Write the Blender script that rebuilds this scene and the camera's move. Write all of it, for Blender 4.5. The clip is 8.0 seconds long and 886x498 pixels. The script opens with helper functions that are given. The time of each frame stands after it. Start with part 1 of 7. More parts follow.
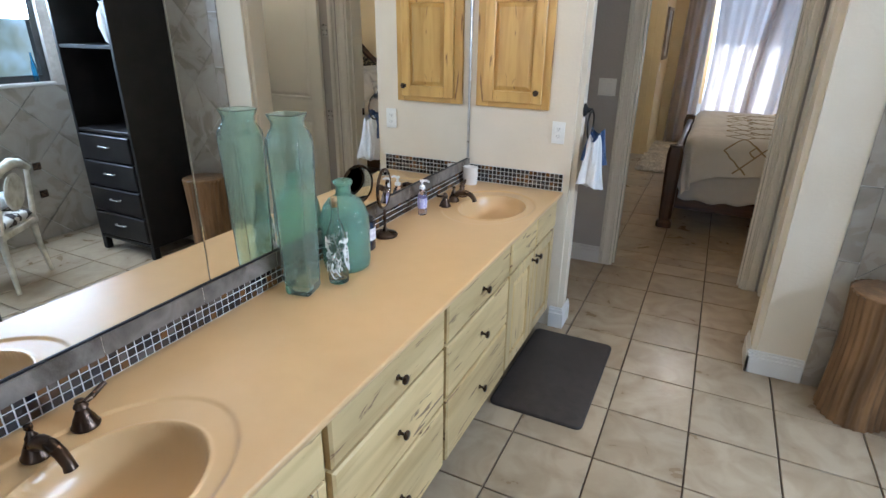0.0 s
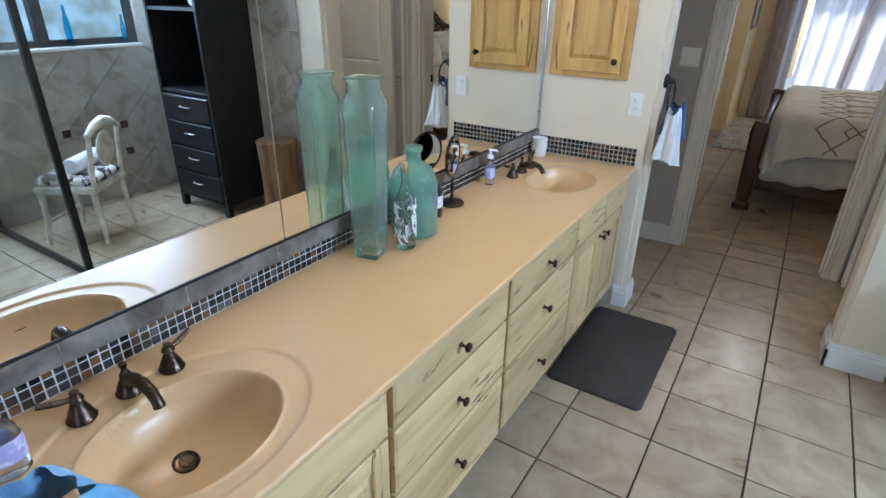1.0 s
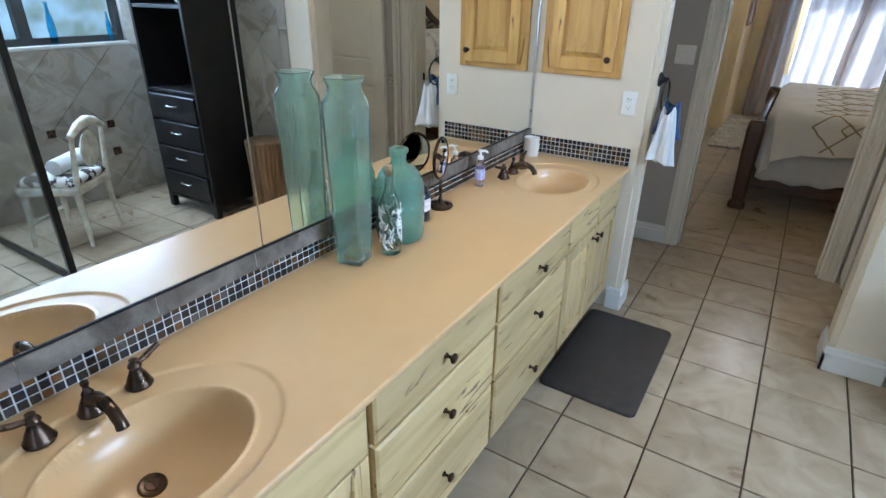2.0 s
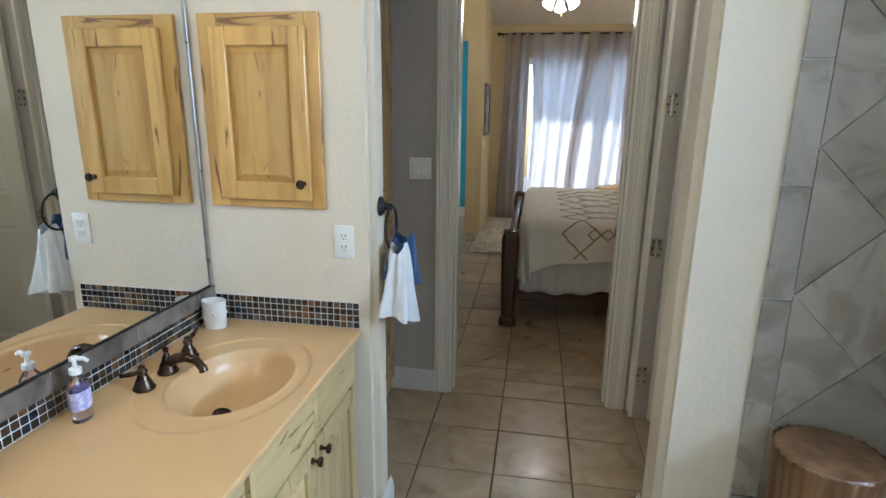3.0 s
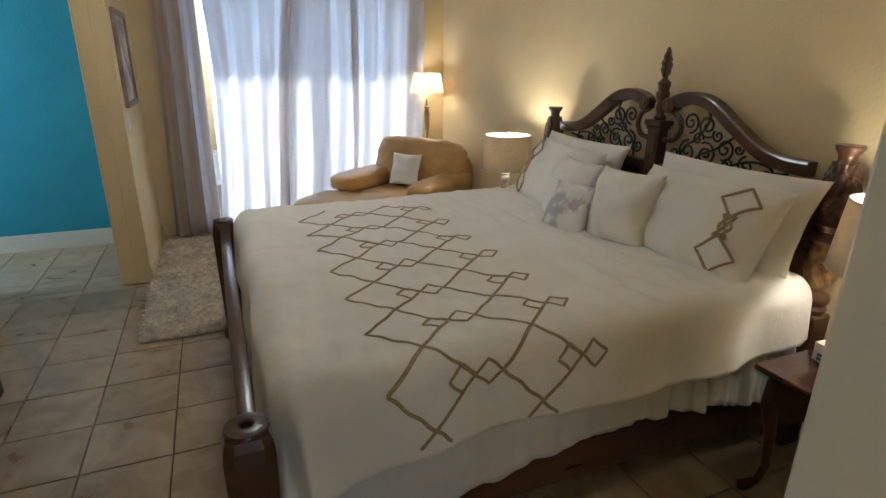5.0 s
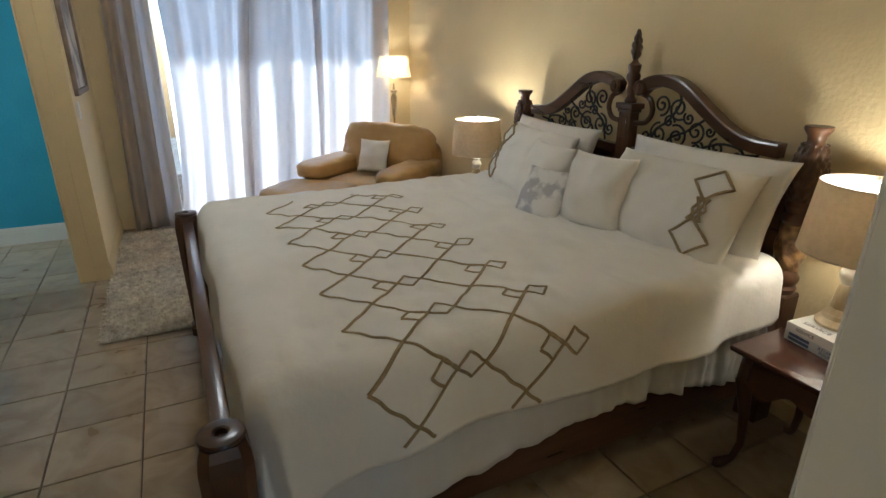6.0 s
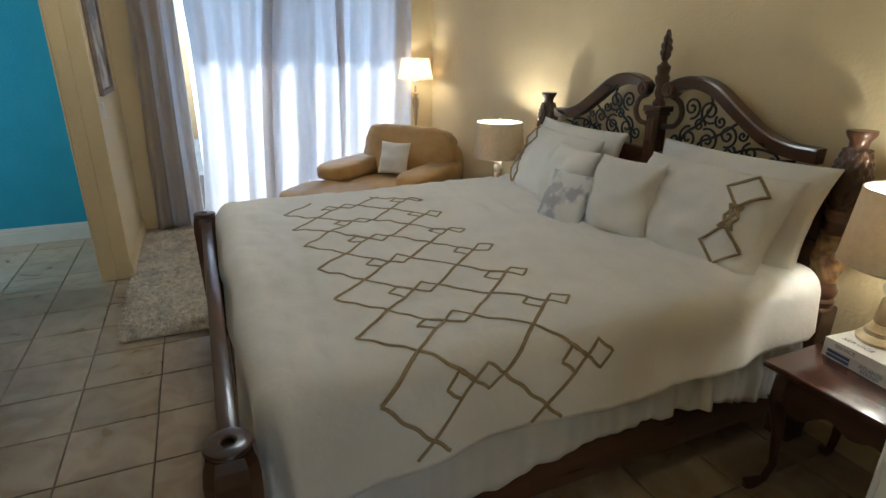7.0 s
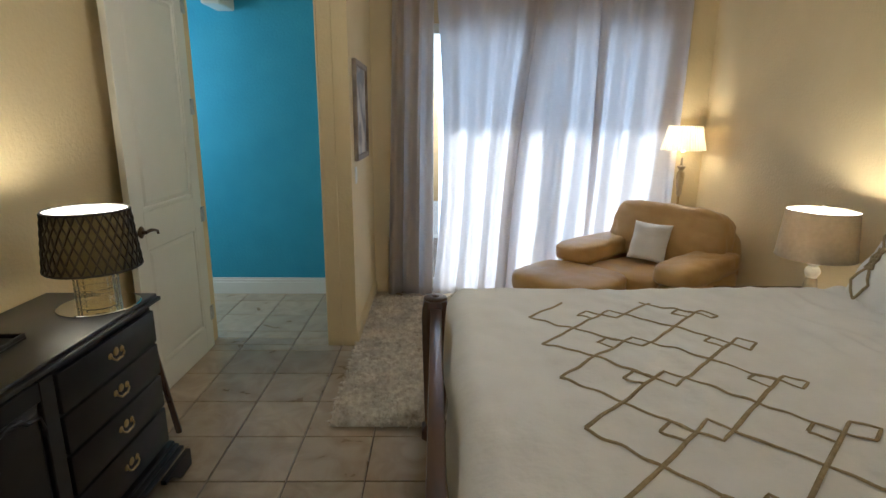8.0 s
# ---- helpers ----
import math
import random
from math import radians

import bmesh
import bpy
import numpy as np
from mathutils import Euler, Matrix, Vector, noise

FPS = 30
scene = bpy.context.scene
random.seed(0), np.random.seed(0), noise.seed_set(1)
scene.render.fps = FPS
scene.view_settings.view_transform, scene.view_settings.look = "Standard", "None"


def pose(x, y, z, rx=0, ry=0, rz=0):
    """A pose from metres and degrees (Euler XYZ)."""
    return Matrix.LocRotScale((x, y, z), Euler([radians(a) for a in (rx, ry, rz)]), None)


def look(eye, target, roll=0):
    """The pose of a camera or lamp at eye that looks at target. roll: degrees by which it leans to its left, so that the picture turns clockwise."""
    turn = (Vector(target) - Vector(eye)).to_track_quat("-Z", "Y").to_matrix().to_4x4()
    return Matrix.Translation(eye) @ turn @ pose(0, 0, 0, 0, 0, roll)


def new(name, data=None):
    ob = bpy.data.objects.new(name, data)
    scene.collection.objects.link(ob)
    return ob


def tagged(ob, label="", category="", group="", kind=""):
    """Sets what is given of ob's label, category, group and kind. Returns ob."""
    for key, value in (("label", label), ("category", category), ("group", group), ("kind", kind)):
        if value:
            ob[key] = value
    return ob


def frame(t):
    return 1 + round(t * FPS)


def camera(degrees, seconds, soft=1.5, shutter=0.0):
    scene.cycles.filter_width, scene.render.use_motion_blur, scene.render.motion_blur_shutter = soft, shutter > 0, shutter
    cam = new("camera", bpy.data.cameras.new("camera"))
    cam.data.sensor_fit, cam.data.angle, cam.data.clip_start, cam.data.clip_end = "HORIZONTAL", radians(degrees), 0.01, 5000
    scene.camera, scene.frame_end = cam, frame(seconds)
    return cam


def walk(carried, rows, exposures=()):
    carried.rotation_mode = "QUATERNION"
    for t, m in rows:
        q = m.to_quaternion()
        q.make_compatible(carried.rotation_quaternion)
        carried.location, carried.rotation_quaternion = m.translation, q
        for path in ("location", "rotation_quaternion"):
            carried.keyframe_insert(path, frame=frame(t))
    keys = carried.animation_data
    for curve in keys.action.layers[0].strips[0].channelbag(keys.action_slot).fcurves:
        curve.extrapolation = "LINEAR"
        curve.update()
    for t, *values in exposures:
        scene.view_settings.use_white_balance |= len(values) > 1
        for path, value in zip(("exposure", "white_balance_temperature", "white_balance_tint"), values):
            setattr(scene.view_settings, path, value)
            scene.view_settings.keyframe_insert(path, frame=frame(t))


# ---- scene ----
cam = camera(78.5, 8.0)
PATH = [
    (0, (0.227, -0.028, 1.701), (-0.586, 1.637, 0.948), 0.6),
    (0.5, (0.199, -0.04, 1.705), (-0.742, 1.518, 0.877), 0.9),
    (1, (0.195, -0.041, 1.693), (-0.778, 1.483, 0.839), 0.9),
    (1.2, (0.205, -0.043, 1.694), (-0.785, 1.469, 0.836), 0.6),
    (2.3, (0.171, 0.166, 1.685), (-0.75, 1.718, 0.824), 1.3),
    (2.5, (0.157, 0.354, 1.663), (-0.638, 2.01, 0.871), 0.8),
    (2.8, (0.145, 0.777, 1.644), (-0.369, 2.605, 1.015), 0.9),
    (3, (0.137, 1.133, 1.633), (-0.187, 3.044, 1.142), 0.7),
    (3.5, (0.107, 2.168, 1.591), (0.041, 4.148, 1.315), 1.0),
    (4, (0.027, 3.129, 1.622), (0.14, 5.105, 1.334), 0.8),
    (4.5, (-0.013, 3.687, 1.639), (0.473, 5.567, 1.162), 0.6),
    (5, (-0.019, 3.927, 1.655), (0.713, 5.673, 1.01), 0.7),
    (6.5, (-0.025, 4.0, 1.659), (0.808, 5.677, 0.957), 0.4),
    (7, (0.008, 4.045, 1.642), (0.773, 5.761, 0.955), 0.5),
    (7.5, (0.018, 4.25, 1.636), (0.467, 6.114, 1.068), 0.3),
    (8, (-0.029, 4.767, 1.615), (-0.001, 6.712, 1.148), 0.4),
]
walk(cam, [(t, look(eye, target, roll)) for t, eye, target, roll in PATH],
     exposures=[(0.0, 0.0, 5550, 12), (0.5, 0.02, 5250, 10), (1.0, 0.02, 5150, 9), (2.5, 0.05, 5200, 7), (3.0, 0.02, 5350, 6), (3.5, 0.08, 5500, 5), (4.0, 0.14, 5350, 6), (4.5, 0.06, 5600, 6), (5.0, 0.08, 5350, 6), (6.5, 0.08, 5250, 4), (7.1, 0.04, 5080, 3), (8.0, -0.02, 5400, 5)])

# ---- light ----
world = bpy.data.worlds.new("world")
scene.world = world
world.use_nodes = True
wn = world.node_tree.nodes
sky = wn.new("ShaderNodeTexSky")
sky.sky_type, sky.sun_disc = "NISHITA", False
sky.sun_elevation, sky.sun_rotation = radians(32), radians(-14)
world.node_tree.links.new(sky.outputs[0], wn["Background"].inputs[0])
wn["Background"].inputs[1].default_value = 0.12

sun = new("sun", bpy.data.lights.new("sun", "SUN"))
sun.data.energy, sun.data.angle, sun.data.color = 5.0, radians(0.6), (1, 0.95, 0.87)
sun.matrix_world = look((-2.2, 19.0, 6.7), (0.3, 9.6, 0.6))


def area_lamp(name, eye, target, w, h, power, color):
    ob = new(name, bpy.data.lights.new(name, "AREA"))
    ob.data.shape, ob.data.size, ob.data.size_y = "RECTANGLE", w, h
    ob.data.energy, ob.data.color = power, color
    ob.matrix_world = look(eye, target)
    return ob


def bulb(name, x, y, z, power, color=(1, 0.82, 0.60), size=0.04):
    ob = new(name, bpy.data.lights.new(name, "POINT"))
    ob.data.energy, ob.data.color, ob.data.shadow_soft_size = power, color, size
    ob.location = (x, y, z)
    return ob


area_lamp("window_daylight", (2.645, 1.84, 1.93), (0.3, 1.84, 1.72), 1.7, 0.38, 110, (0.70, 0.84, 1.0))
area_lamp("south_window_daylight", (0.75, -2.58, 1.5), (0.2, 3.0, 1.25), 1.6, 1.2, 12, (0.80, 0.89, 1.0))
# unseen fill lamp before the closed hall end, added to brighten the turquoise wall
area_lamp("hall_fill", (-3.35, 9.13, 1.7), (-1.0, 9.13, 1.3), 0.9, 1.6, 44, (0.85, 0.92, 1.0))
area_lamp("glass_door_daylight", (1.0, 9.92, 1.2), (1.0, 4.0, 1.0), 2.0, 2.3, 54, (0.66, 0.80, 1.0))

# ---- materials ----
def mat(name, col, col2=None, scale=6.0, rough=0.5, metal=0.0, bump=0.1, bscale=80.0, stretch=(1, 1, 1),
        lo=0.35, hi=0.65, vary=0.12, rnd=0.0, coat=0.0, trans=0.0, ior=1.45, sheen=0.0, spec=0.5, distort=0.0, rvar=0.08):
    """A surface with two scales of colour change, fine relief and uneven gloss."""
    m = bpy.data.materials.new(name)
    m.use_nodes = True
    nt = m.node_tree
    n, l = nt.nodes, nt.links
    bs = n["Principled BSDF"]
    tc = n.new("ShaderNodeTexCoord")
    mp = n.new("ShaderNodeMapping")
    mp.inputs["Scale"].default_value = stretch
    l.new(tc.outputs["Object"], mp.inputs["Vector"])
    vec = mp.outputs["Vector"]
    if rnd:
        oi = n.new("ShaderNodeObjectInfo")
        ad = n.new("ShaderNodeVectorMath")
        ad.operation = "MULTIPLY_ADD"
        ad.inputs[1].default_value = (37, 53, 71)
        cx = n.new("ShaderNodeCombineXYZ")
        for i in range(3):
            l.new(oi.outputs["Random"], cx.inputs[i])
        l.new(cx.outputs[0], ad.inputs[0])
        l.new(mp.outputs["Vector"], ad.inputs[2])
        vec = ad.outputs[0]
    n1 = n.new("ShaderNodeTexNoise")
    n1.inputs["Scale"].default_value, n1.inputs["Detail"].default_value = scale, 8
    n1.inputs["Distortion"].default_value = distort
    l.new(vec, n1.inputs["Vector"])
    rp = n.new("ShaderNodeValToRGB")
    rp.color_ramp.elements[0].position, rp.color_ramp.elements[1].position = lo, hi
    rp.color_ramp.elements[0].color, rp.color_ramp.elements[1].color = (*col, 1), (*(col2 or col), 1)
    l.new(n1.outputs["Fac"], rp.inputs[0])
    n2 = n.new("ShaderNodeTexNoise")
    n2.inputs["Scale"].default_value, n2.inputs["Detail"].default_value = scale * 0.23, 4
    l.new(vec, n2.inputs["Vector"])
    mr = n.new("ShaderNodeMapRange")
    mr.inputs["From Min"].default_value, mr.inputs["From Max"].default_value = 0.3, 0.7
    mr.inputs["To Min"].default_value, mr.inputs["To Max"].default_value = 1 - vary, 1 + vary
    l.new(n2.outputs["Fac"], mr.inputs["Value"])
    val = mr.outputs[0]
    if rnd:
        m2 = n.new("ShaderNodeMapRange")
        m2.inputs["To Min"].default_value, m2.inputs["To Max"].default_value = 1 - rnd, 1 + rnd
        l.new(oi.outputs["Random"], m2.inputs["Value"])
        mm = n.new("ShaderNodeMath")
        mm.operation = "MULTIPLY"
        l.new(val, mm.inputs[0]), l.new(m2.outputs[0], mm.inputs[1])
        val = mm.outputs[0]
    hs = n.new("ShaderNodeHueSaturation")
    l.new(rp.outputs[0], hs.inputs["Color"]), l.new(val, hs.inputs["Value"])
    l.new(hs.outputs[0], bs.inputs["Base Color"])
    rr = n.new("ShaderNodeMapRange")
    rr.inputs["To Min"].default_value, rr.inputs["To Max"].default_value = max(0.0, rough - rvar), min(1, rough + rvar)
    l.new(n1.outputs["Fac"], rr.inputs["Value"]), l.new(rr.outputs[0], bs.inputs["Roughness"])
    if bump:
        nb = n.new("ShaderNodeTexNoise")
        nb.inputs["Scale"].default_value, nb.inputs["Detail"].default_value = bscale, 5
        l.new(vec, nb.inputs["Vector"])
        bp = n.new("ShaderNodeBump")
        bp.inputs["Strength"].default_value, bp.inputs["Distance"].default_value = bump, 0.01
        l.new(nb.outputs["Fac"], bp.inputs["Height"]), l.new(bp.outputs[0], bs.inputs["Normal"])
    bs.inputs["Metallic"].default_value = metal
    bs.inputs["Coat Weight"].default_value, bs.inputs["Coat Roughness"].default_value = coat, 0.15
    bs.inputs["Transmission Weight"].default_value, bs.inputs["IOR"].default_value = trans, ior
    bs.inputs["Sheen Weight"].default_value = sheen
    bs.inputs["Specular IOR Level"].default_value = spec
    return m


def wood(name, light, dark, knots, axis="x", rough=0.38, coat=0.2, scale=5.0, knot_amount=0.0, vary=0.2):
    """Boards with long grain along one axis; knots are dark mineral streaks."""
    st = {"x": (0.12, 1, 1), "y": (1, 0.12, 1), "z": (1, 1, 0.12)}[axis]
    m = mat(name, dark, light, scale=scale * 3, rough=rough, stretch=st, lo=0.3, hi=0.55, vary=vary, rnd=0.12, coat=coat, bump=0.06, bscale=60, distort=0.8)
    if knot_amount:
        nt = m.node_tree
        n, l = nt.nodes, nt.links
        bs = n["Principled BSDF"]
        src = bs.inputs["Base Color"].links[0].from_socket
        vec = [x for x in n if x.type == "TEX_NOISE"][0].inputs["Vector"].links[0].from_socket
        k = n.new("ShaderNodeTexNoise")
        k.inputs["Scale"].default_value, k.inputs["Detail"].default_value, k.inputs["Distortion"].default_value = scale * 3.6, 4, 2.2
        l.new(vec, k.inputs["Vector"])
        kr = n.new("ShaderNodeValToRGB")
        kr.color_ramp.elements[0].position, kr.color_ramp.elements[1].position = 0.67 - knot_amount * 0.1, 0.715 - knot_amount * 0.1
        kr.color_ramp.elements[0].color, kr.color_ramp.elements[1].color = (0, 0, 0, 1), (1, 1, 1, 1)
        l.new(k.outputs["Fac"], kr.inputs[0])
        mx = n.new("ShaderNodeMix")
        mx.data_type = "RGBA"
        l.new(kr.outputs[0], mx.inputs[0]), l.new(src, mx.inputs[6])
        mx.inputs[7].default_value = (*knots, 1)
        l.new(mx.outputs[2], bs.inputs["Base Color"])
    return m


def glow(name, col, strength):
    m = bpy.data.materials.new(name)
    m.use_nodes = True
    bs = m.node_tree.nodes["Principled BSDF"]
    bs.inputs["Base Color"].default_value = (*col, 1)
    bs.inputs["Emission Color"].default_value, bs.inputs["Emission Strength"].default_value = (*col, 1), strength
    return m


def cloth_through(name, col, through_col, share, weave=400.0, rough=0.9, bump=0.2):
    """Cloth that lets part of the light through."""
    m = mat(name, col, tuple(c * 0.88 for c in col), scale=weave * 0.2, rough=rough, bump=bump, bscale=weave, vary=0.06, sheen=0.2, spec=0.1)
    n, l = m.node_tree.nodes, m.node_tree.links
    tr = n.new("ShaderNodeBsdfTranslucent")
    tr.inputs[0].default_value = (*through_col, 1)
    mx = n.new("ShaderNodeMixShader")
    mx.inputs[0].default_value = share
    out = n["Material Output"]
    l.new(n["Principled BSDF"].outputs[0], mx.inputs[1]), l.new(tr.outputs[0], mx.inputs[2])
    l.new(mx.outputs[0], out.inputs[0])
    return m


def glass(name, col, rough=0.03, ior=1.45, bump=0.0, bscale=40, vary=0.0, clear=1.0):
    m = mat(name, col, tuple(c * 0.93 for c in col), scale=14, rough=rough, trans=clear, ior=ior, bump=bump, bscale=bscale, vary=vary, rvar=0.02)
    return m


M_CREAM = mat("painted_cream_wall", (0.70, 0.62, 0.49), (0.73, 0.65, 0.52), scale=3, rough=0.75, bump=0.22, bscale=55, vary=0.03, spec=0.25)
M_YELLOW = mat("painted_yellow_wall", (0.70, 0.565, 0.315), (0.73, 0.595, 0.345), scale=3, rough=0.6, bump=0.35, bscale=50, vary=0.03, spec=0.35)
M_TAUPE = mat("painted_taupe_wall", (0.43, 0.40, 0.37), (0.46, 0.43, 0.40), scale=3, rough=0.75, bump=0.3, bscale=55, vary=0.03, spec=0.25)
M_BLUE = mat("turquoise_wall_paint", (0.06, 0.32, 0.50), (0.07, 0.35, 0.53), scale=3, rough=0.6, bump=0.3, bscale=50, vary=0.04, spec=0.3)
M_CEIL = mat("ceiling_paint", (0.70, 0.62, 0.50), (0.73, 0.65, 0.53), scale=3, rough=0.85, bump=0.3, bscale=40, vary=0.03, spec=0.2)
M_TRIM = mat("cream_gloss_trim", (0.78, 0.75, 0.67), (0.80, 0.77, 0.69), scale=3, rough=0.26, bump=0.0, bscale=30, vary=0.015, rvar=0.03)
M_DOOR = mat("cream_door_paint", (0.79, 0.77, 0.68), (0.81, 0.79, 0.71), scale=4, rough=0.33, bump=0.03, bscale=30, vary=0.03)
M_WHITE = mat("white_trim_paint", (0.72, 0.71, 0.68), (0.76, 0.75, 0.72), scale=5, rough=0.4, bump=0.05, bscale=30, vary=0.03)
M_PLATE = mat("white_plastic_plate", (0.80, 0.79, 0.74), (0.83, 0.82, 0.77), scale=9, rough=0.35, bump=0.0, vary=0.02)
M_TILE = mat("cream_stone_tile", (0.29, 0.215, 0.135), (0.41, 0.325, 0.22), scale=5, rough=0.30, bump=0.12, bscale=18, vary=0.10, rnd=0.09, distort=1.2, coat=0.1, lo=0.3, hi=0.62)
M_GROUT = mat("brown_grout", (0.09, 0.06, 0.042), (0.13, 0.09, 0.065), scale=30, rough=0.9, bump=0.3, bscale=200)
M_WTILE = mat("taupe_wall_tile", (0.28, 0.245, 0.20), (0.39, 0.35, 0.295), scale=4, rough=0.28, bump=0.08, bscale=14, vary=0.12, rnd=0.07, distort=1.6, lo=0.3, hi=0.62)
M_WGROUT = mat("pale_wall_grout", (0.54, 0.51, 0.46), (0.62, 0.59, 0.54), scale=40, rough=0.9, bump=0.2, bscale=200)
M_MGROUT = mat("white_mosaic_grout", (0.70, 0.68, 0.63), (0.76, 0.74, 0.69), scale=40, rough=0.9, bump=0.2, bscale=200)
M_COUNTER = mat("apricot_solid_surface", (0.63, 0.415, 0.20), (0.645, 0.43, 0.21), scale=14, rough=0.30, bump=0.0, vary=0.02, coat=0.15, rvar=0.02)
M_HICK_X = wood("pale_knotty_hickory_x", (0.60, 0.45, 0.22), (0.46, 0.32, 0.14), (0.20, 0.115, 0.055), "y", knot_amount=0.5)
M_HICK_Z = wood("pale_knotty_hickory_z", (0.58, 0.43, 0.21), (0.43, 0.30, 0.13), (0.20, 0.115, 0.055), "z", knot_amount=0.45)
M_HONEY_Z = wood("honey_hickory_z", (0.60, 0.37, 0.11), (0.46, 0.255, 0.065), (0.22, 0.11, 0.04), "z", knot_amount=0.2)
M_HONEY_X = wood("honey_hickory_x", (0.60, 0.37, 0.11), (0.46, 0.255, 0.065), (0.22, 0.11, 0.04), "x", knot_amount=0.2)
M_LINEN_Z = wood("linen_cabinet_wood_z", (0.50, 0.33, 0.145), (0.36, 0.21, 0.08), (0.20, 0.11, 0.05), "z", knot_amount=0.35)
M_LINEN_Y = wood("linen_cabinet_wood_y", (0.54, 0.37, 0.165), (0.40, 0.24, 0.09), (0.17, 0.09, 0.045), "y", knot_amount=0.7)
M_DARK_X = wood("dark_mahogany_x", (0.085, 0.038, 0.018), (0.04, 0.018, 0.010), (0.02, 0.01, 0.008), "x", rough=0.3, coat=0.3)
M_DARK_Y = wood("dark_mahogany_y", (0.085, 0.038, 0.018), (0.04, 0.018, 0.010), (0.02, 0.01, 0.008), "y", rough=0.3, coat=0.3)
M_DARK_Z = wood("dark_mahogany_z", (0.085, 0.038, 0.018), (0.04, 0.018, 0.010), (0.02, 0.01, 0.008), "z", rough=0.3, coat=0.3)
M_CHERRY = wood("cherry_top", (0.055, 0.020, 0.012), (0.032, 0.012, 0.008), (0.03, 0.01, 0.008), "y", rough=0.22, coat=0.4)
M_BLACK = mat("black_lacquer", (0.012, 0.011, 0.011), (0.020, 0.018, 0.017), scale=7, rough=0.36, bump=0.0, bscale=40, rvar=0.02, spec=0.35)
M_BRONZE = mat("oil_rubbed_bronze", (0.05, 0.032, 0.022), (0.10, 0.065, 0.045), scale=18, rough=0.28, metal=0.9, bump=0.03, bscale=90)
M_IRON = mat("black_iron", (0.018, 0.018, 0.020), (0.03, 0.03, 0.032), scale=20, rough=0.42, metal=0.5, bump=0.1, bscale=120)
M_STEEL = mat("brushed_steel", (0.45, 0.44, 0.42), (0.55, 0.54, 0.52), scale=30, rough=0.3, metal=1.0, bump=0.03)
M_BRASS = mat("aged_brass", (0.40, 0.28, 0.12), (0.55, 0.40, 0.18), scale=20, rough=0.3, metal=1.0, bump=0.05)
M_MIRROR = mat("mirror_silver", (0.86, 0.88, 0.87), (0.87, 0.89, 0.88), rough=0.0, metal=1.0, bump=0.0, vary=0.0, rvar=0.0)
M_COTTON = mat("white_cotton", (0.78, 0.76, 0.72), (0.82, 0.80, 0.76), scale=5, rough=0.9, bump=0.22, bscale=40, vary=0.03, sheen=0.3, spec=0.15)
M_SKIRT = mat("grey_white_bed_skirt", (0.60, 0.60, 0.60), (0.66, 0.66, 0.66), scale=6, rough=0.9, bump=0.2, bscale=200, vary=0.06, sheen=0.2, spec=0.1)
M_CORD = mat("taupe_embroidery_cord", (0.33, 0.25, 0.13), (0.42, 0.33, 0.19), scale=120, rough=0.85, bump=0.5, bscale=500)
M_LEATHER = mat("tan_leather", (0.46, 0.28, 0.095), (0.54, 0.34, 0.13), scale=5, rough=0.33, bump=0.25, bscale=120, vary=0.12, coat=0.1)
M_RUBBER = mat("dark_brown_mat", (0.035, 0.028, 0.024), (0.05, 0.04, 0.034), scale=25, rough=0.55, bump=0.25, bscale=240)

# ---- building helpers ----
def thing(name, x=0.0, y=0.0, z=0.0, rz=0.0, label="", category="", group="", kind=""):
    ob = new(name)
    ob.empty_display_size = 0.1
    ob.matrix_basis = pose(x, y, z, 0, 0, rz)
    return tagged(ob, label, category, group, kind)


def part(name, bm, material, parent=None, label="", smooth=False, at=None):
    me = bpy.data.meshes.new(name)
    bmesh.ops.recalc_face_normals(bm, faces=bm.faces)
    bm.to_mesh(me)
    bm.free()
    if smooth:
        for p in me.polygons:
            p.use_smooth = True
        if smooth != "all":
            me.set_sharp_from_angle(angle=radians(38))
    me.materials.append(material)
    ob = new(name, me)
    if parent:
        ob.parent = parent
    if at is not None:
        ob.matrix_basis = at
    if label:
        ob["label"] = label
    return ob


def box(bm, x0, x1, y0, y1, z0, z1, bevel=0.0, seg=1, m=None):
    r = bmesh.ops.create_cube(bm, size=1.0, matrix=Matrix.Translation(((x0 + x1) / 2, (y0 + y1) / 2, (z0 + z1) / 2)) @ Matrix.Diagonal((abs(x1 - x0), abs(y1 - y0), abs(z1 - z0), 1)))
    vs = r["verts"]
    if bevel:
        es = list({e for v in vs for e in v.link_edges})
        rb = bmesh.ops.bevel(bm, geom=es, offset=bevel, segments=seg, affect="EDGES", profile=0.5)
        vs = list({v for f in rb["faces"] for v in f.verts} | {v for v in vs if v.is_valid})
    if m is not None:
        bmesh.ops.transform(bm, matrix=m, verts=vs)
    return vs


def boxes(*rows, bevel=0.0, seg=1):
    bm = bmesh.new()
    for r in rows:
        box(bm, *r[:6], bevel=r[6] if len(r) > 6 else bevel, seg=seg)
    return bm


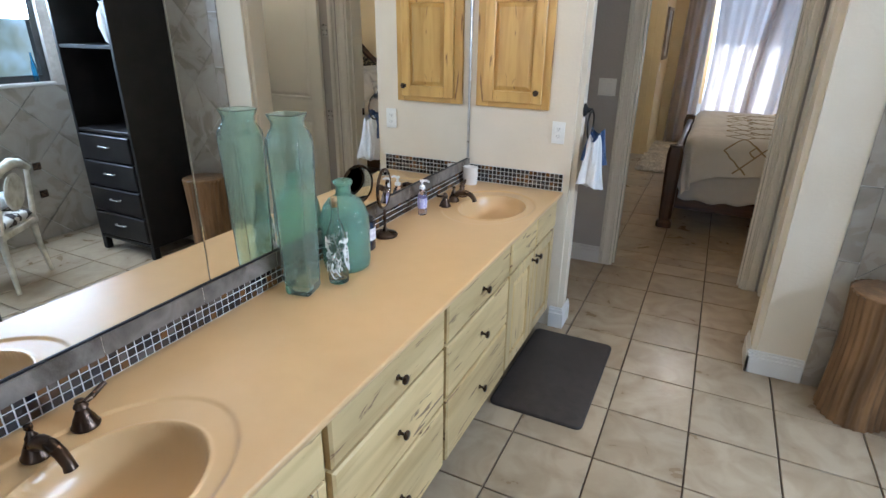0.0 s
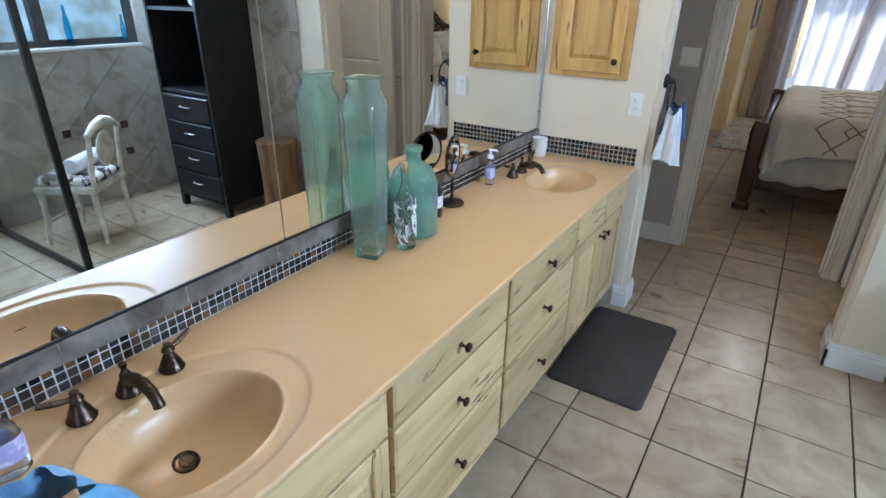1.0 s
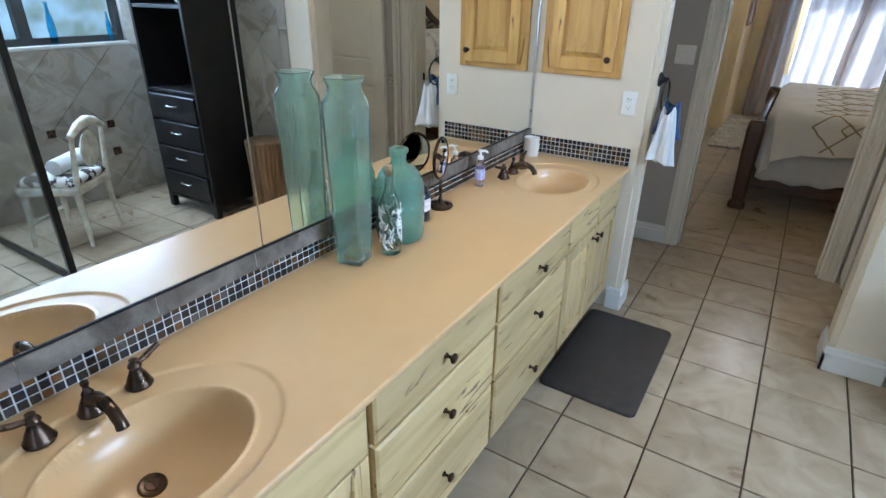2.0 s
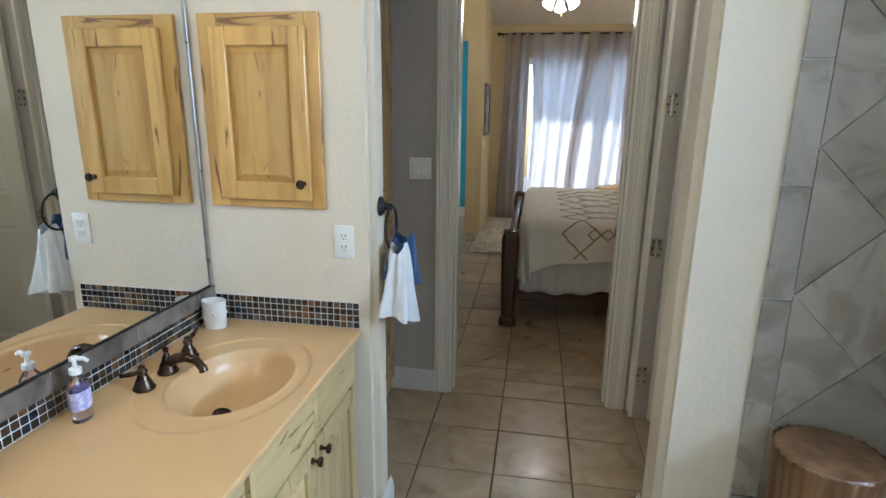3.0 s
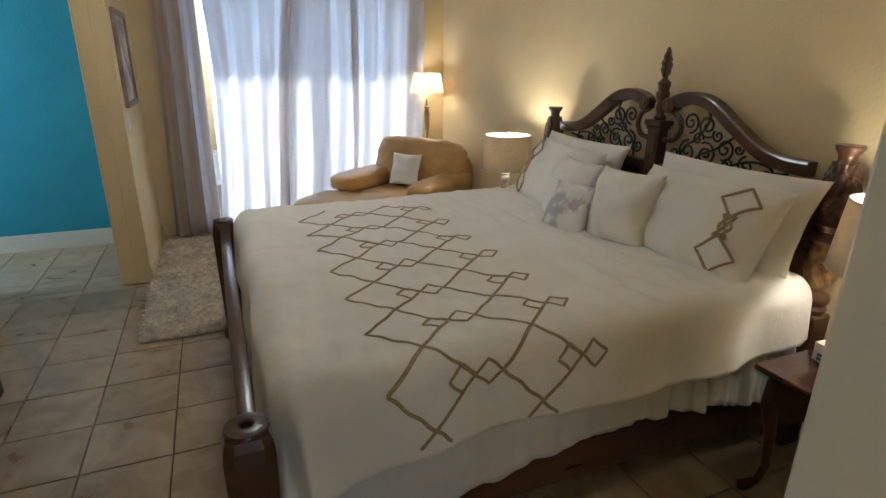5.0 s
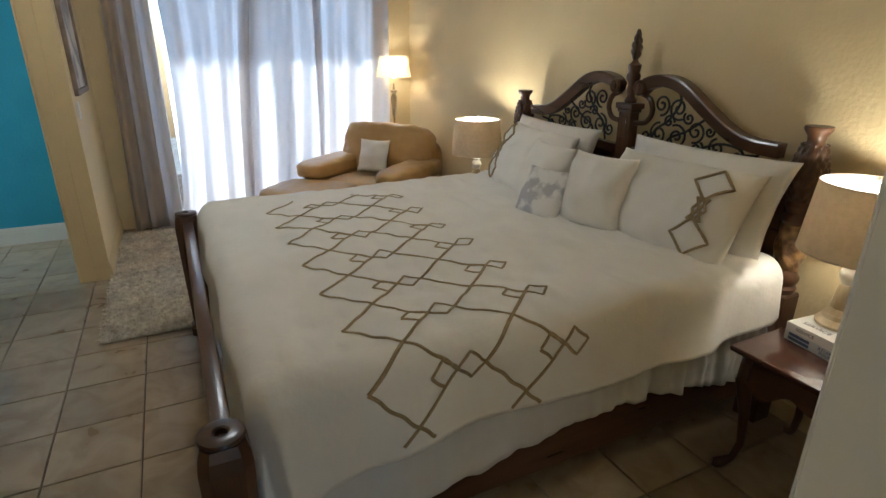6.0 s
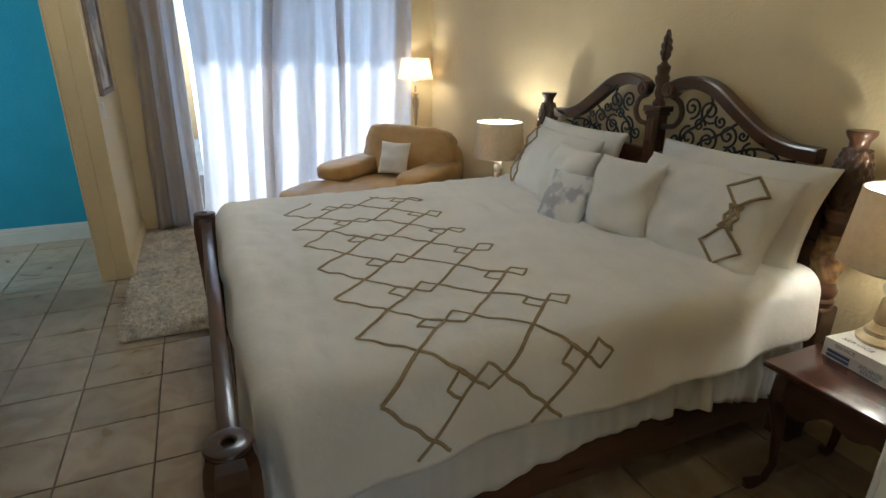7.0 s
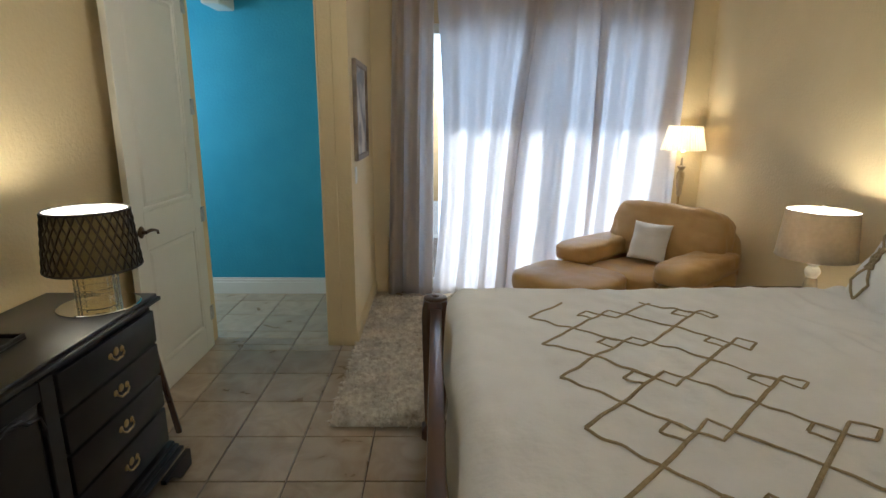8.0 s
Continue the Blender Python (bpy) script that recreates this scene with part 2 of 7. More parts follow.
def lathe(profile, segs=24, bm=None, m=None, sx=1.0, sy=1.0):
    """A turned shape from (radius, height) pairs."""
    bm = bm or bmesh.new()
    rings = []
    for r, z in profile:
        if r < 1e-5:
            rings.append([bm.verts.new((0, 0, z))])
        else:
            rings.append([bm.verts.new((r * sx * math.cos(2 * math.pi * i / segs), r * sy * math.sin(2 * math.pi * i / segs), z)) for i in range(segs)])
    for a, b in zip(rings, rings[1:]):
        if len(a) == 1 and len(b) == 1:
            continue
        for i in range(segs):
            j = (i + 1) % segs
            q = [a[0], b[i], b[j]] if len(a) == 1 else [a[i], a[j], b[0]] if len(b) == 1 else [a[i], a[j], b[j], b[i]]
            bm.faces.new(q)
    if m is not None:
        bmesh.ops.transform(bm, matrix=m, verts=[v for r in rings for v in r])
    return bm


def tube(points, radius, segs=8, bm=None, closed=False):
    """A round bar along points; radius is one number or one for each point."""
    bm = bm or bmesh.new()
    pts = [Vector(p) for p in points]
    n = len(pts)
    rad = radius if isinstance(radius, (list, tuple)) else [radius] * n
    rings = []
    side = None
    for i, p in enumerate(pts):
        a = pts[(i - 1) % n] if closed or i else p
        b = pts[(i + 1) % n] if closed or i < n - 1 else p
        d = (b - a).normalized()
        if side is None:
            side = d.orthogonal().normalized()
        side = (side - d * side.dot(d))
        side = side.normalized() if side.length > 1e-6 else d.orthogonal().normalized()
        up = d.cross(side)
        rings.append([bm.verts.new(p + (side * math.cos(2 * math.pi * k / segs) + up * math.sin(2 * math.pi * k / segs)) * rad[i]) for k in range(segs)])
    pairs = list(zip(rings, rings[1:])) + ([(rings[-1], rings[0])] if closed else [])
    for a, b in pairs:
        for k in range(segs):
            j = (k + 1) % segs
            bm.faces.new([a[k], a[j], b[j], b[k]])
    if not closed:
        bm.faces.new(rings[0][::-1])
        bm.faces.new(rings[-1])
    return bm


def arc(cx, cy, r, a0, a1, n):
    return [(cx + r * math.cos(radians(a0 + (a1 - a0) * i / n)), cy + r * math.sin(radians(a0 + (a1 - a0) * i / n))) for i in range(n + 1)]


def surface(fn, nu, nv, thick=0.0):
    """A sheet from fn(u, v), u and v from 0 to 1, optionally closed with a back at some thickness."""
    bm = bmesh.new()
    g = [[bm.verts.new(fn(i / nu, j / nv)) for j in range(nv + 1)] for i in range(nu + 1)]
    for i in range(nu):
        for j in range(nv):
            bm.faces.new([g[i][j], g[i + 1][j], g[i + 1][j + 1], g[i][j + 1]])
    if thick:
        bm.normal_update()
        bmesh.ops.solidify(bm, geom=bm.faces[:], thickness=thick)
    return bm


def cushion(w, h, t, puff=0.55, nu=20, wrinkle=0.012, seed=0.0):
    """A stuffed pillow lying in its x-y plane, with pinched corners."""
    bm = bmesh.new()
    rows = {}
    for s in (1, -1):
        for i in range(nu + 1):
            for j in range(nu + 1):
                u, v = 2 * i / nu - 1, 2 * j / nu - 1
                edge = i in (0, nu) or j in (0, nu)
                if s == -1 and edge:
                    rows[s, i, j] = rows[1, i, j]
                    continue
                e = max(0.0, (1 - abs(u) ** 2.6) * (1 - abs(v) ** 2.6)) ** puff
                pin = 1 - 0.07 * (1 - abs(v) ** 2) * abs(u) ** 3
                pin2 = 1 - 0.07 * (1 - abs(u) ** 2) * abs(v) ** 3
                x, y = u * w / 2 * pin, v * h / 2 * pin2
                wr = noise.noise(Vector((x * 9 + seed, y * 9 - seed, s * 3.0))) * wrinkle * min(1, e * 2)
                rows[s, i, j] = bm.verts.new((x, y, s * (e * t / 2 + wr)))
        for i in range(nu):
            for j in range(nu):
                q = [rows[s, i, j], rows[s, i + 1, j], rows[s, i + 1, j + 1], rows[s, i, j + 1]]
                bm.faces.new(q if s == 1 else q[::-1])
    return bm


def solid(name, bm, material, label, smooth=False):
    """A piece of the setting."""
    return tagged(part(name, bm, material, smooth=smooth), label, "", "", "structure")

# ---- structure ----
TOP = 2.88
solid("ground_slab", boxes((-4.2, 4.2, -3.2, 12.2, -0.3, -0.012)), M_GROUT, "brown grout bed under the floor tiles")
# bath walls
solid("wall_west", boxes((-1.25, -1.06, -2.6, 4.05, 0, TOP)), M_CREAM, "cream textured wall behind the vanity mirror")
bm = boxes((-1.061, -0.405, 2.915, 3.05, 0, TOP))
bmesh.ops.bevel(bm, geom=[e for e in bm.edges if abs(e.verts[0].co.x + 0.405) < 1e-4 and abs(e.verts[1].co.x + 0.405) < 1e-4 and abs(e.verts[0].co.z - e.verts[1].co.z) > 1], offset=0.028, segments=6, affect="EDGES")
solid("wall_vanity_end", bm, M_CREAM, "cream textured wall with bullnose corner beside the vanity", smooth=True)
bm = boxes((0.62, 3.0, 2.93, 3.13, 0, TOP))
bmesh.ops.bevel(bm, geom=[e for e in bm.edges if abs(e.verts[0].co.x - 0.62) < 1e-4 and abs(e.verts[1].co.x - 0.62) < 1e-4 and abs(e.verts[0].co.z - e.verts[1].co.z) > 1], offset=0.028, segments=6, affect="EDGES")
solid("wall_wing", bm, M_CREAM, "cream textured wing wall with bullnose corner", smooth=True)
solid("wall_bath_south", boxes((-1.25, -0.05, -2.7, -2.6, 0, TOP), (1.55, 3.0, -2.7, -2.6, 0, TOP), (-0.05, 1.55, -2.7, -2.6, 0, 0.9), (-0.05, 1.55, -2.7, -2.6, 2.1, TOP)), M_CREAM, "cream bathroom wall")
WY0, WY1, WZ0, WZ1 = 0.95, 2.74, 1.27, 2.15
solid("wall_bath_east", boxes((2.62, 2.76, -2.6, WY0, 0, TOP), (2.62, 2.76, WY1, 2.93, 0, TOP), (2.62, 2.76, WY0, WY1, 0, WZ0), (2.62, 2.76, WY0, WY1, WZ1, TOP)), M_WGROUT, "bathroom window wall, grouted behind its tiles")
solid("ceiling_bath", boxes((-1.25, 3.0, -2.7, 4.05, TOP, TOP + 0.1)), M_CEIL, "cream bathroom ceiling")
# closet wall with an open door
CY0, CY1, DH, SY = 3.205, 3.965, 2.44, 4.26
solid("wall_closet", boxes((0.73, 0.85, 3.13, CY0, 0, TOP), (0.73, 0.85, CY1, 4.05, 0, TOP), (0.73, 0.85, CY0, CY1, DH, TOP)), M_TAUPE, "taupe wall round the closet door")
solid("wall_closet_back", boxes((1.9, 2.0, 3.13, 4.05, 0, TOP)), M_TAUPE, "plain closet wall")
# wall between bath and bedroom
DX0, DX1 = -0.315, 0.612
solid("wall_bath_bedroom", boxes((-1.25, DX0, 4.05, 4.115, 0, TOP), (DX1, 2.55, 4.05, 4.115, 0, TOP), (DX0, DX1, 4.05, 4.115, DH, TOP)), M_TAUPE, "taupe wall on the bathroom side of the doorway")
solid("wall_bedroom_south", boxes((-1.9, DX0, 4.115, SY, 0, 3.7), (DX1, 2.55, 4.115, SY, 0, 3.7), (DX0, DX1, 4.115, SY, DH, 3.7)), M_YELLOW, "warm cream bedroom wall round the doorway")
# bedroom walls
BX0, BX1, BY1 = -1.75, 2.4, 9.75
HX0, HX1, HDH, PWX, HLY = -1.68, -0.79, 2.53, -0.60, 8.475
solid("wall_bedroom_west", boxes((BX0 - 0.15, BX0, SY, HLY, 0, 3.7)), M_YELLOW, "warm yellow-cream wall behind the dresser")
solid("wall_hall_opening", boxes((BX0, HX0, HLY, 8.60, 0, 3.7), (HX1, PWX, HLY, 8.60, 0, 3.7), (HX0, HX1, HLY, 8.60, HDH, 3.7)), M_YELLOW, "yellow-cream wall round the hall doorway")
solid("wall_picture", boxes((-0.73, PWX, 8.60, 9.9, 0, 3.7)), M_YELLOW, "yellow-cream wall that carries the framed picture")
GX0, GX1, GZ = -0.12, 2.02, 2.42
solid("wall_north", boxes((PWX, GX0, BY1, 9.9, 0, 3.7), (GX1, 2.55, BY1, 9.9, 0, 3.7), (GX0, GX1, BY1, 9.9, GZ, 3.7)), M_YELLOW, "yellow-cream wall round the curtained glass door")
solid("wall_bedroom_east", boxes((BX1, 2.55, SY, 9.75, 0, 3.7)), M_YELLOW, "warm cream textured wall behind the headboard")


def vault(u, v):
    x, y = BX0 - 0.15 + u * (2.55 - BX0 + 0.15), SY + v * (9.9 - SY)
    return (x, y, 2.88 + 0.37 * max(0.0, min(BY1 - y, x - BX0, BX1 - x, y - SY, 1.75)))


solid("ceiling_bedroom", surface(vault, 86, 116), M_CEIL, "cream vaulted bedroom ceiling with hip lines")
# hall
solid("wall_hall_blue", boxes((-3.4, -0.73, 9.68, 9.8, 0, 3.2)), M_BLUE, "turquoise painted hall wall")
solid("wall_hall_west", boxes((-3.5, -3.4, 8.45, 9.8, 0, 3.2)), M_BLUE, "turquoise painted hall wall end")
solid("wall_hall_south", boxes((-3.4, BX0, 8.45, 8.60, 0, 3.2)), M_YELLOW, "plain hall wall")
solid("ceiling_hall", boxes((-3.5, -0.73, 8.60, 9.8, 3.0, 3.1)), M_CEIL, "plain hall ceiling")

# ---- trim, doors, fixtures of the walls ----
M_STRIKE = M_BRONZE


def casing(name, x0, x1, y0, y1, z1, face, label):
    """A fluted door casing: two legs and a head round the opening; face is the axis and side it shows ('-y', '+y', '-x')."""
    root = thing(name, 0, 0, 0, label=label, category="trim", kind="structure")
    w, d = 0.084, 0.02

    def leg(a, b, c0, c1, head):
        """One length of moulding: round beads and a flat field between square edges."""
        lo_, hi_ = (c0, c1) if head else (a, b)
        wide = hi_ - lo_
        prof = [(0.0, 0.0), (0.0, d * 0.7)]
        for f0, f1, lift in ((0.03, 0.17, 0.45), (0.19, 0.36, 0.40), (0.38, 0.66, 0.06), (0.68, 0.80, 0.28), (0.82, 0.97, 0.45)):
            for k in range(7):
                f = f0 + (f1 - f0) * k / 6
                prof.append((wide * f, d * (0.55 + lift * math.sin(math.pi * k / 6))))
        prof += [(wide, d * 0.7), (wide, 0.0)]
        bm = bmesh.new()
        ends = [[bm.verts.new((e, h, lo_ + w_) if head else (lo_ + w_, h, e)) for w_, h in prof] for e in ((a, b) if head else (c0, c1))]
        bm.faces.new(ends[0]), bm.faces.new(ends[1][::-1])
        for k in range(len(prof)):
            j = (k + 1) % len(prof)
            bm.faces.new([ends[0][k], ends[0][j], ends[1][j], ends[1][k]])
        return bm

    m = {"-y": Matrix.Translation((0, y0, 0)) @ Matrix.Diagonal((1, -1, 1, 1)), "+y": Matrix.Translation((0, y1, 0)),
         "-x": Matrix.Translation((x0, 0, 0)) @ Matrix(((0, -1, 0, 0), (1, 0, 0, 0), (0, 0, 1, 0), (0, 0, 0, 1)))}[face]
    lo, hi = (y0, y1) if face == "-x" else (x0, x1)
    near = 0.07 if face == "-x" else w
    for nm, bm in (("casing_leg", leg(lo - near, lo, 0, z1, False)), ("casing_leg", leg(hi, hi + w, 0, z1, False)), ("casing_head", leg(lo - near, hi + w, z1 + 0.001, z1 + w, True))):
        bmesh.ops.transform(bm, matrix=m, verts=bm.verts)
        part(nm, bm, M_TRIM, root, smooth=True)
    return root


casing("trim_bath_doorway", DX0, DX1, 4.05, SY, DH, "-y", "cream fluted door casing on the bathroom side")
casing("trim_bedroom_doorway", DX0, DX1, 4.05, SY, DH, "+y", "cream fluted door casing on the bedroom side")
casing("trim_closet_door", 0.73, 0.85, CY0, CY1, DH, "-x", "cream fluted casing round the closet door")
jamb = thing("door_jamb", label="cream painted jamb of the bedroom doorway", category="trim", kind="structure")
part("jamb_side", boxes((DX0, DX0 + 0.018, 4.045, SY + 0.005, 0, DH), (DX0 + 0.018, DX0 + 0.03, 4.10, 4.135, 0, DH), bevel=0.002), M_TRIM, jamb)
part("jamb_side", boxes((DX1 - 0.018, DX1, 4.045, SY + 0.005, 0, DH), (DX1 - 0.03, DX1 - 0.018, 4.10, 4.135, 0, DH), bevel=0.002), M_TRIM, jamb)
part("jamb_head", boxes((DX0 + 0.018, DX1 - 0.018, 4.045, SY + 0.005, DH - 0.018, DH), bevel=0.002), M_TRIM, jamb)
part("strike_plate", boxes((DX1 - 0.021, DX1 - 0.0175, SY - 0.04, SY - 0.01, 0.955, 1.015)), M_STRIKE, jamb, "dark bronze strike plate")


def hall_jamb():
    root = thing("hall_door_jamb", label="yellow-cream painted jamb and casing of the hall doorway", category="trim", kind="structure")
    part("jamb_side", boxes((HX1 - 0.002, HX1 + 0.09, HLY - 0.016, HLY, 0, HDH + 0.1), (HX1 - 0.018, HX1 - 0.002, HLY - 0.01, 8.61, 0, HDH), bevel=0.004), M_YELLOW, root)
    part("jamb_side", boxes((HX0, HX0 + 0.018, HLY - 0.01, 8.61, 0, HDH), bevel=0.004), M_YELLOW, root)
    part("jamb_head", boxes((HX0 - 0.05, HX1 - 0.003, HLY - 0.016, HLY, HDH, HDH + 0.1), bevel=0.004), M_YELLOW, root)
    part("strike_plate", boxes((HX1 - 0.021, HX1 - 0.0175, 8.50, 8.53, 0.97, 1.03)), M_BRASS, root, "small brass strike plate")


hall_jamb()


def panel_door(name, width, height, label, panels):
    """A moulded door in its local x-z plane, hinge edge at x = 0, 36 mm thick round y = 0."""
    d = thing(name, label=label, category="door", kind="structure")
    st = 0.115
    for a, b in ((0, st), (width - st, width)):
        part("stile", boxes((a, b, -0.018, 0.018, 0.008, height), bevel=0.002), M_DOOR, d)
    zs = [0.008] + [z for p in panels for z in p] + [height]
    for a, b in zip(zs[0::2], zs[1::2]):
        part("rail", boxes((st, width - st, -0.018, 0.018, a, b)), M_DOOR, d)
    for a, b in panels:
        bm = bmesh.new()
        box(bm, st, width - st, -0.006, 0.006, a, b)
        for s in (1, -1):
            o = box(bm, st + 0.002, width - st - 0.002, s * 0.005, s * 0.016, a + 0.002, b - 0.002)
            top = [f for f in bm.faces if all(abs(v.co.y - s * 0.016) < 1e-5 for v in f.verts)]
            r = bmesh.ops.inset_region(bm, faces=top, thickness=0.022, depth=0)
            r2 = bmesh.ops.inset_region(bm, faces=top, thickness=0.014, depth=0)
            bmesh.ops.translate(bm, vec=(0, -s * 0.009, 0), verts=list({v for f in top for v in f.verts}))
            r3 = bmesh.ops.inset_region(bm, faces=top, thickness=0.035, depth=0)
            bmesh.ops.translate(bm, vec=(0, s * 0.007, 0), verts=list({v for f in top for v in f.verts}))
        part("door_panel", bm, M_DOOR, d)
    return d


def hinge(parent, x, y, z, rz=0):
    bm = bmesh.new()
    box(bm, -0.002, 0.002, -0.027, 0.027, -0.05, 0.05, bevel=0.001)
    tube([(0, 0, -0.052), (0, 0, 0.052)], 0.006, 8, bm)
    h = part("hinge", bm, M_STEEL, parent, "satin steel hinge", at=pose(x, y, z, 0, 0, rz))
    bm = bmesh.new()
    for sy in (-1, 1):
        for zz in (-0.036, 0, 0.036):
            lathe([(0, 0.0028), (0.005, 0.0025), (0.005, 0)], 8, bm, pose(-0.002, sy * (0.014 + 0.006 * (zz == 0)), zz, 0, -90, 0))
    part("screws", bm, M_IRON, h)
    return h


closet = panel_door("door_closet", CY1 - CY0 - 0.008, DH - 0.01, "open cream two-panel closet door with steel hinges", [(0.16, 0.925), (1.10, 2.3)])
closet.matrix_basis = pose(0.806, CY1 - 0.022, 0, 0, 0, 1)
for z in (0.26, 0.97, 1.68, 2.3):
    hinge(closet, -0.046, 0.020, z, 90)

hall_door = panel_door("door_hall", 0.83, DH - 0.01, "open cream two-panel hall door with bronze lever", [(0.18, 0.90), (1.10, 2.3)])
hall_door.matrix_basis = pose(-1.645, 8.455, 0, 0, 0, -91)
for z in (0.26, 0.97, 1.68, 2.3):
    hinge(hall_door, -0.002, 0.019, z, 90)
for s in (1, -1):
    bm = lathe([(0.030, 0), (0.034, 0.005), (0.026, 0.010), (0.012, 0.014), (0.011, 0.034)], 18, m=pose(0.765, s * 0.018, 1.0, -90 * s))
    part("rosette", bm, M_BRONZE, hall_door, "dark bronze door rosette", smooth=True)
    bm = tube([(0.765, s * 0.048, 1.0), (0.73, s * 0.055, 1.006), (0.69, s * 0.055, 1.0), (0.655, s * 0.053, 0.988), (0.648, s * 0.052, 0.97)], [0.009, 0.010, 0.008, 0.007, 0.006], 10)
    part("lever", bm, M_BRONZE, hall_door, "dark bronze curved lever", smooth=True)


def baseboard(name, runs, material, label, h=0.135):
    root = thing(name, label=label, category="baseboard", kind="structure")
    for x0, x1, y0, y1, nx, ny in runs:
        bm = bmesh.new()
        for t, z0, z1 in ((0.016, 0, h * 0.72), (0.011, h * 0.72, h * 0.88), (0.006, h * 0.88, h)):
            box(bm, min(x0, x0 + nx * t), max(x1, x1 + nx * t), min(y0, y0 + ny * t), max(y1, y1 + ny * t), z0 + 0.0005, z1, bevel=0.0015)
        part("board", bm, material, root)
    return root


baseboard("baseboard_bath", [(-0.478, -0.405, 2.915, 2.915, 0, -1), (-0.405, -0.405, 2.899, 3.066, 1, 0), (0.604, 0.865, 2.93, 2.93, 0, -1), (0.62, 0.62, 2.914, 3.146, -1, 0),
                             (-0.66, -0.398, 4.05, 4.05, 0, -1)], M_WHITE, "white stepped bathroom baseboard")
baseboard("baseboard_bedroom", [(BX1, BX1, SY, BY1, -1, 0), (-1.75, -1.75, SY + 0.02, 8.45, 1, 0), (-0.698, PWX, HLY, HLY, 0, -1), (PWX, PWX, HLY - 0.016, 9.73, 1, 0),
                                (PWX + 0.02, GX0, BY1, BY1, 0, -1), (GX1, 2.38, BY1, BY1, 0, -1)], M_YELLOW, "cream bedroom baseboard")
baseboard("baseboard_hall", [(-3.4, -0.73, 9.68, 9.68, 0, -1)], M_WHITE, "white hall baseboard under the turquoise wall", h=0.155)

# hall beam
bm = boxes((-1.87, -1.72, 9.35, 9.679, 2.48, 3.0), bevel=0.01)
solid("beam_hall", bm, M_WHITE, "white painted beam end in the hall")


def plate(name, w, h, gangs, label, category, m):
    t = thing(name, label=label, category=category)
    part("plate", boxes((-w / 2, w / 2, -0.006, 0, -h / 2, h / 2), bevel=0.0025, seg=2), M_PLATE, t, smooth=True)
    if gangs:
        for i in range(gangs):
            x = (i - (gangs - 1) / 2) * 0.046
            part("rocker", boxes((x - 0.0165, x + 0.0165, -0.010, -0.005, -0.033, 0.033), bevel=0.002), M_PLATE, t)
            for z in (-0.048, 0.048):
                part("screw", lathe([(0, 0.0075), (0.003, 0.007), (0.003, 0.004)], 8, m=pose(x, 0, z, 90)), M_STEEL, t)
    else:
        for z in (-0.0195, 0.0195):
            o = part("socket", boxes((-0.0165, 0.0165, -0.0085, -0.005, z - 0.0145, z + 0.0145), bevel=0.004, seg=2), M_PLATE, t)
            part("slots", boxes((-0.008, -0.0055, -0.009, -0.008, z - 0.001, z + 0.007), (0.0055, 0.008, -0.009, -0.008, z - 0.001, z + 0.007), (-0.002, 0.002, -0.009, -0.008, z - 0.010, z - 0.006)), M_IRON, o)
    t.matrix_basis = m
    return t


plate("light_switch", 0.122, 0.118, 2, "white double rocker light switch on the taupe wall", "light switch", pose(-0.488, 4.05, 1.331))
plate("wall_outlet", 0.072, 0.118, 0, "white duplex outlet on the cream wall above the vanity", "outlet", pose(-0.519, 2.915, 1.183))
plate("light_switch", 0.072, 0.118, 1, "white rocker switch beside the picture", "light switch", pose(PWX, 8.66, 1.22, 0, 0, 90))

# bath window
win = thing("window_bath", label="sliding bathroom window with dark bronze frame", category="window", kind="structure")
M_PANE = glass("clear_glass", (0.95, 0.97, 0.97), rough=0.0)
M_FRAME = mat("dark_window_frame", (0.05, 0.05, 0.05), (0.07, 0.07, 0.07), scale=10, rough=0.4, bump=0.02)
part("window_frame", boxes((2.66, 2.72, WY0, WY1, WZ0, WZ0 + 0.05), (2.66, 2.72, WY0, WY1, WZ1 - 0.05, WZ1), (2.66, 2.72, WY0, WY0 + 0.05, WZ0 + 0.05, WZ1 - 0.05), (2.66, 2.72, WY1 - 0.05, WY1, WZ0 + 0.05, WZ1 - 0.05), (2.655, 2.725, 1.97, 2.05, WZ0 + 0.05, WZ1 - 0.05)), M_FRAME, win)
for a, b in ((WY0 + 0.05, 1.97), (2.05, WY1 - 0.05)):
    o = part("pane", boxes((2.688, 2.692, a, b, WZ0 + 0.05, WZ1 - 0.05)), M_PANE, win)
    o.visible_shadow = False
part("window_sill", boxes((2.60, 2.662, WY0 - 0.01, WY1 + 0.01, WZ0 - 0.025, WZ0 - 0.001), bevel=0.004), M_WHITE, win)

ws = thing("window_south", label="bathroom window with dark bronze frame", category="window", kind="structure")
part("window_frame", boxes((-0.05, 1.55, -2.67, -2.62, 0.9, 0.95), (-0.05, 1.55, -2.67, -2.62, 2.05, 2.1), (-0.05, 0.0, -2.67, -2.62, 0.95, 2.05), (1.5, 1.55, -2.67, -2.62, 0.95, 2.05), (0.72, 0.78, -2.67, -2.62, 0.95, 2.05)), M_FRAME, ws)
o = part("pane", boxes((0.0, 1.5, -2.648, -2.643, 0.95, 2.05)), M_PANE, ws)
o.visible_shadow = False

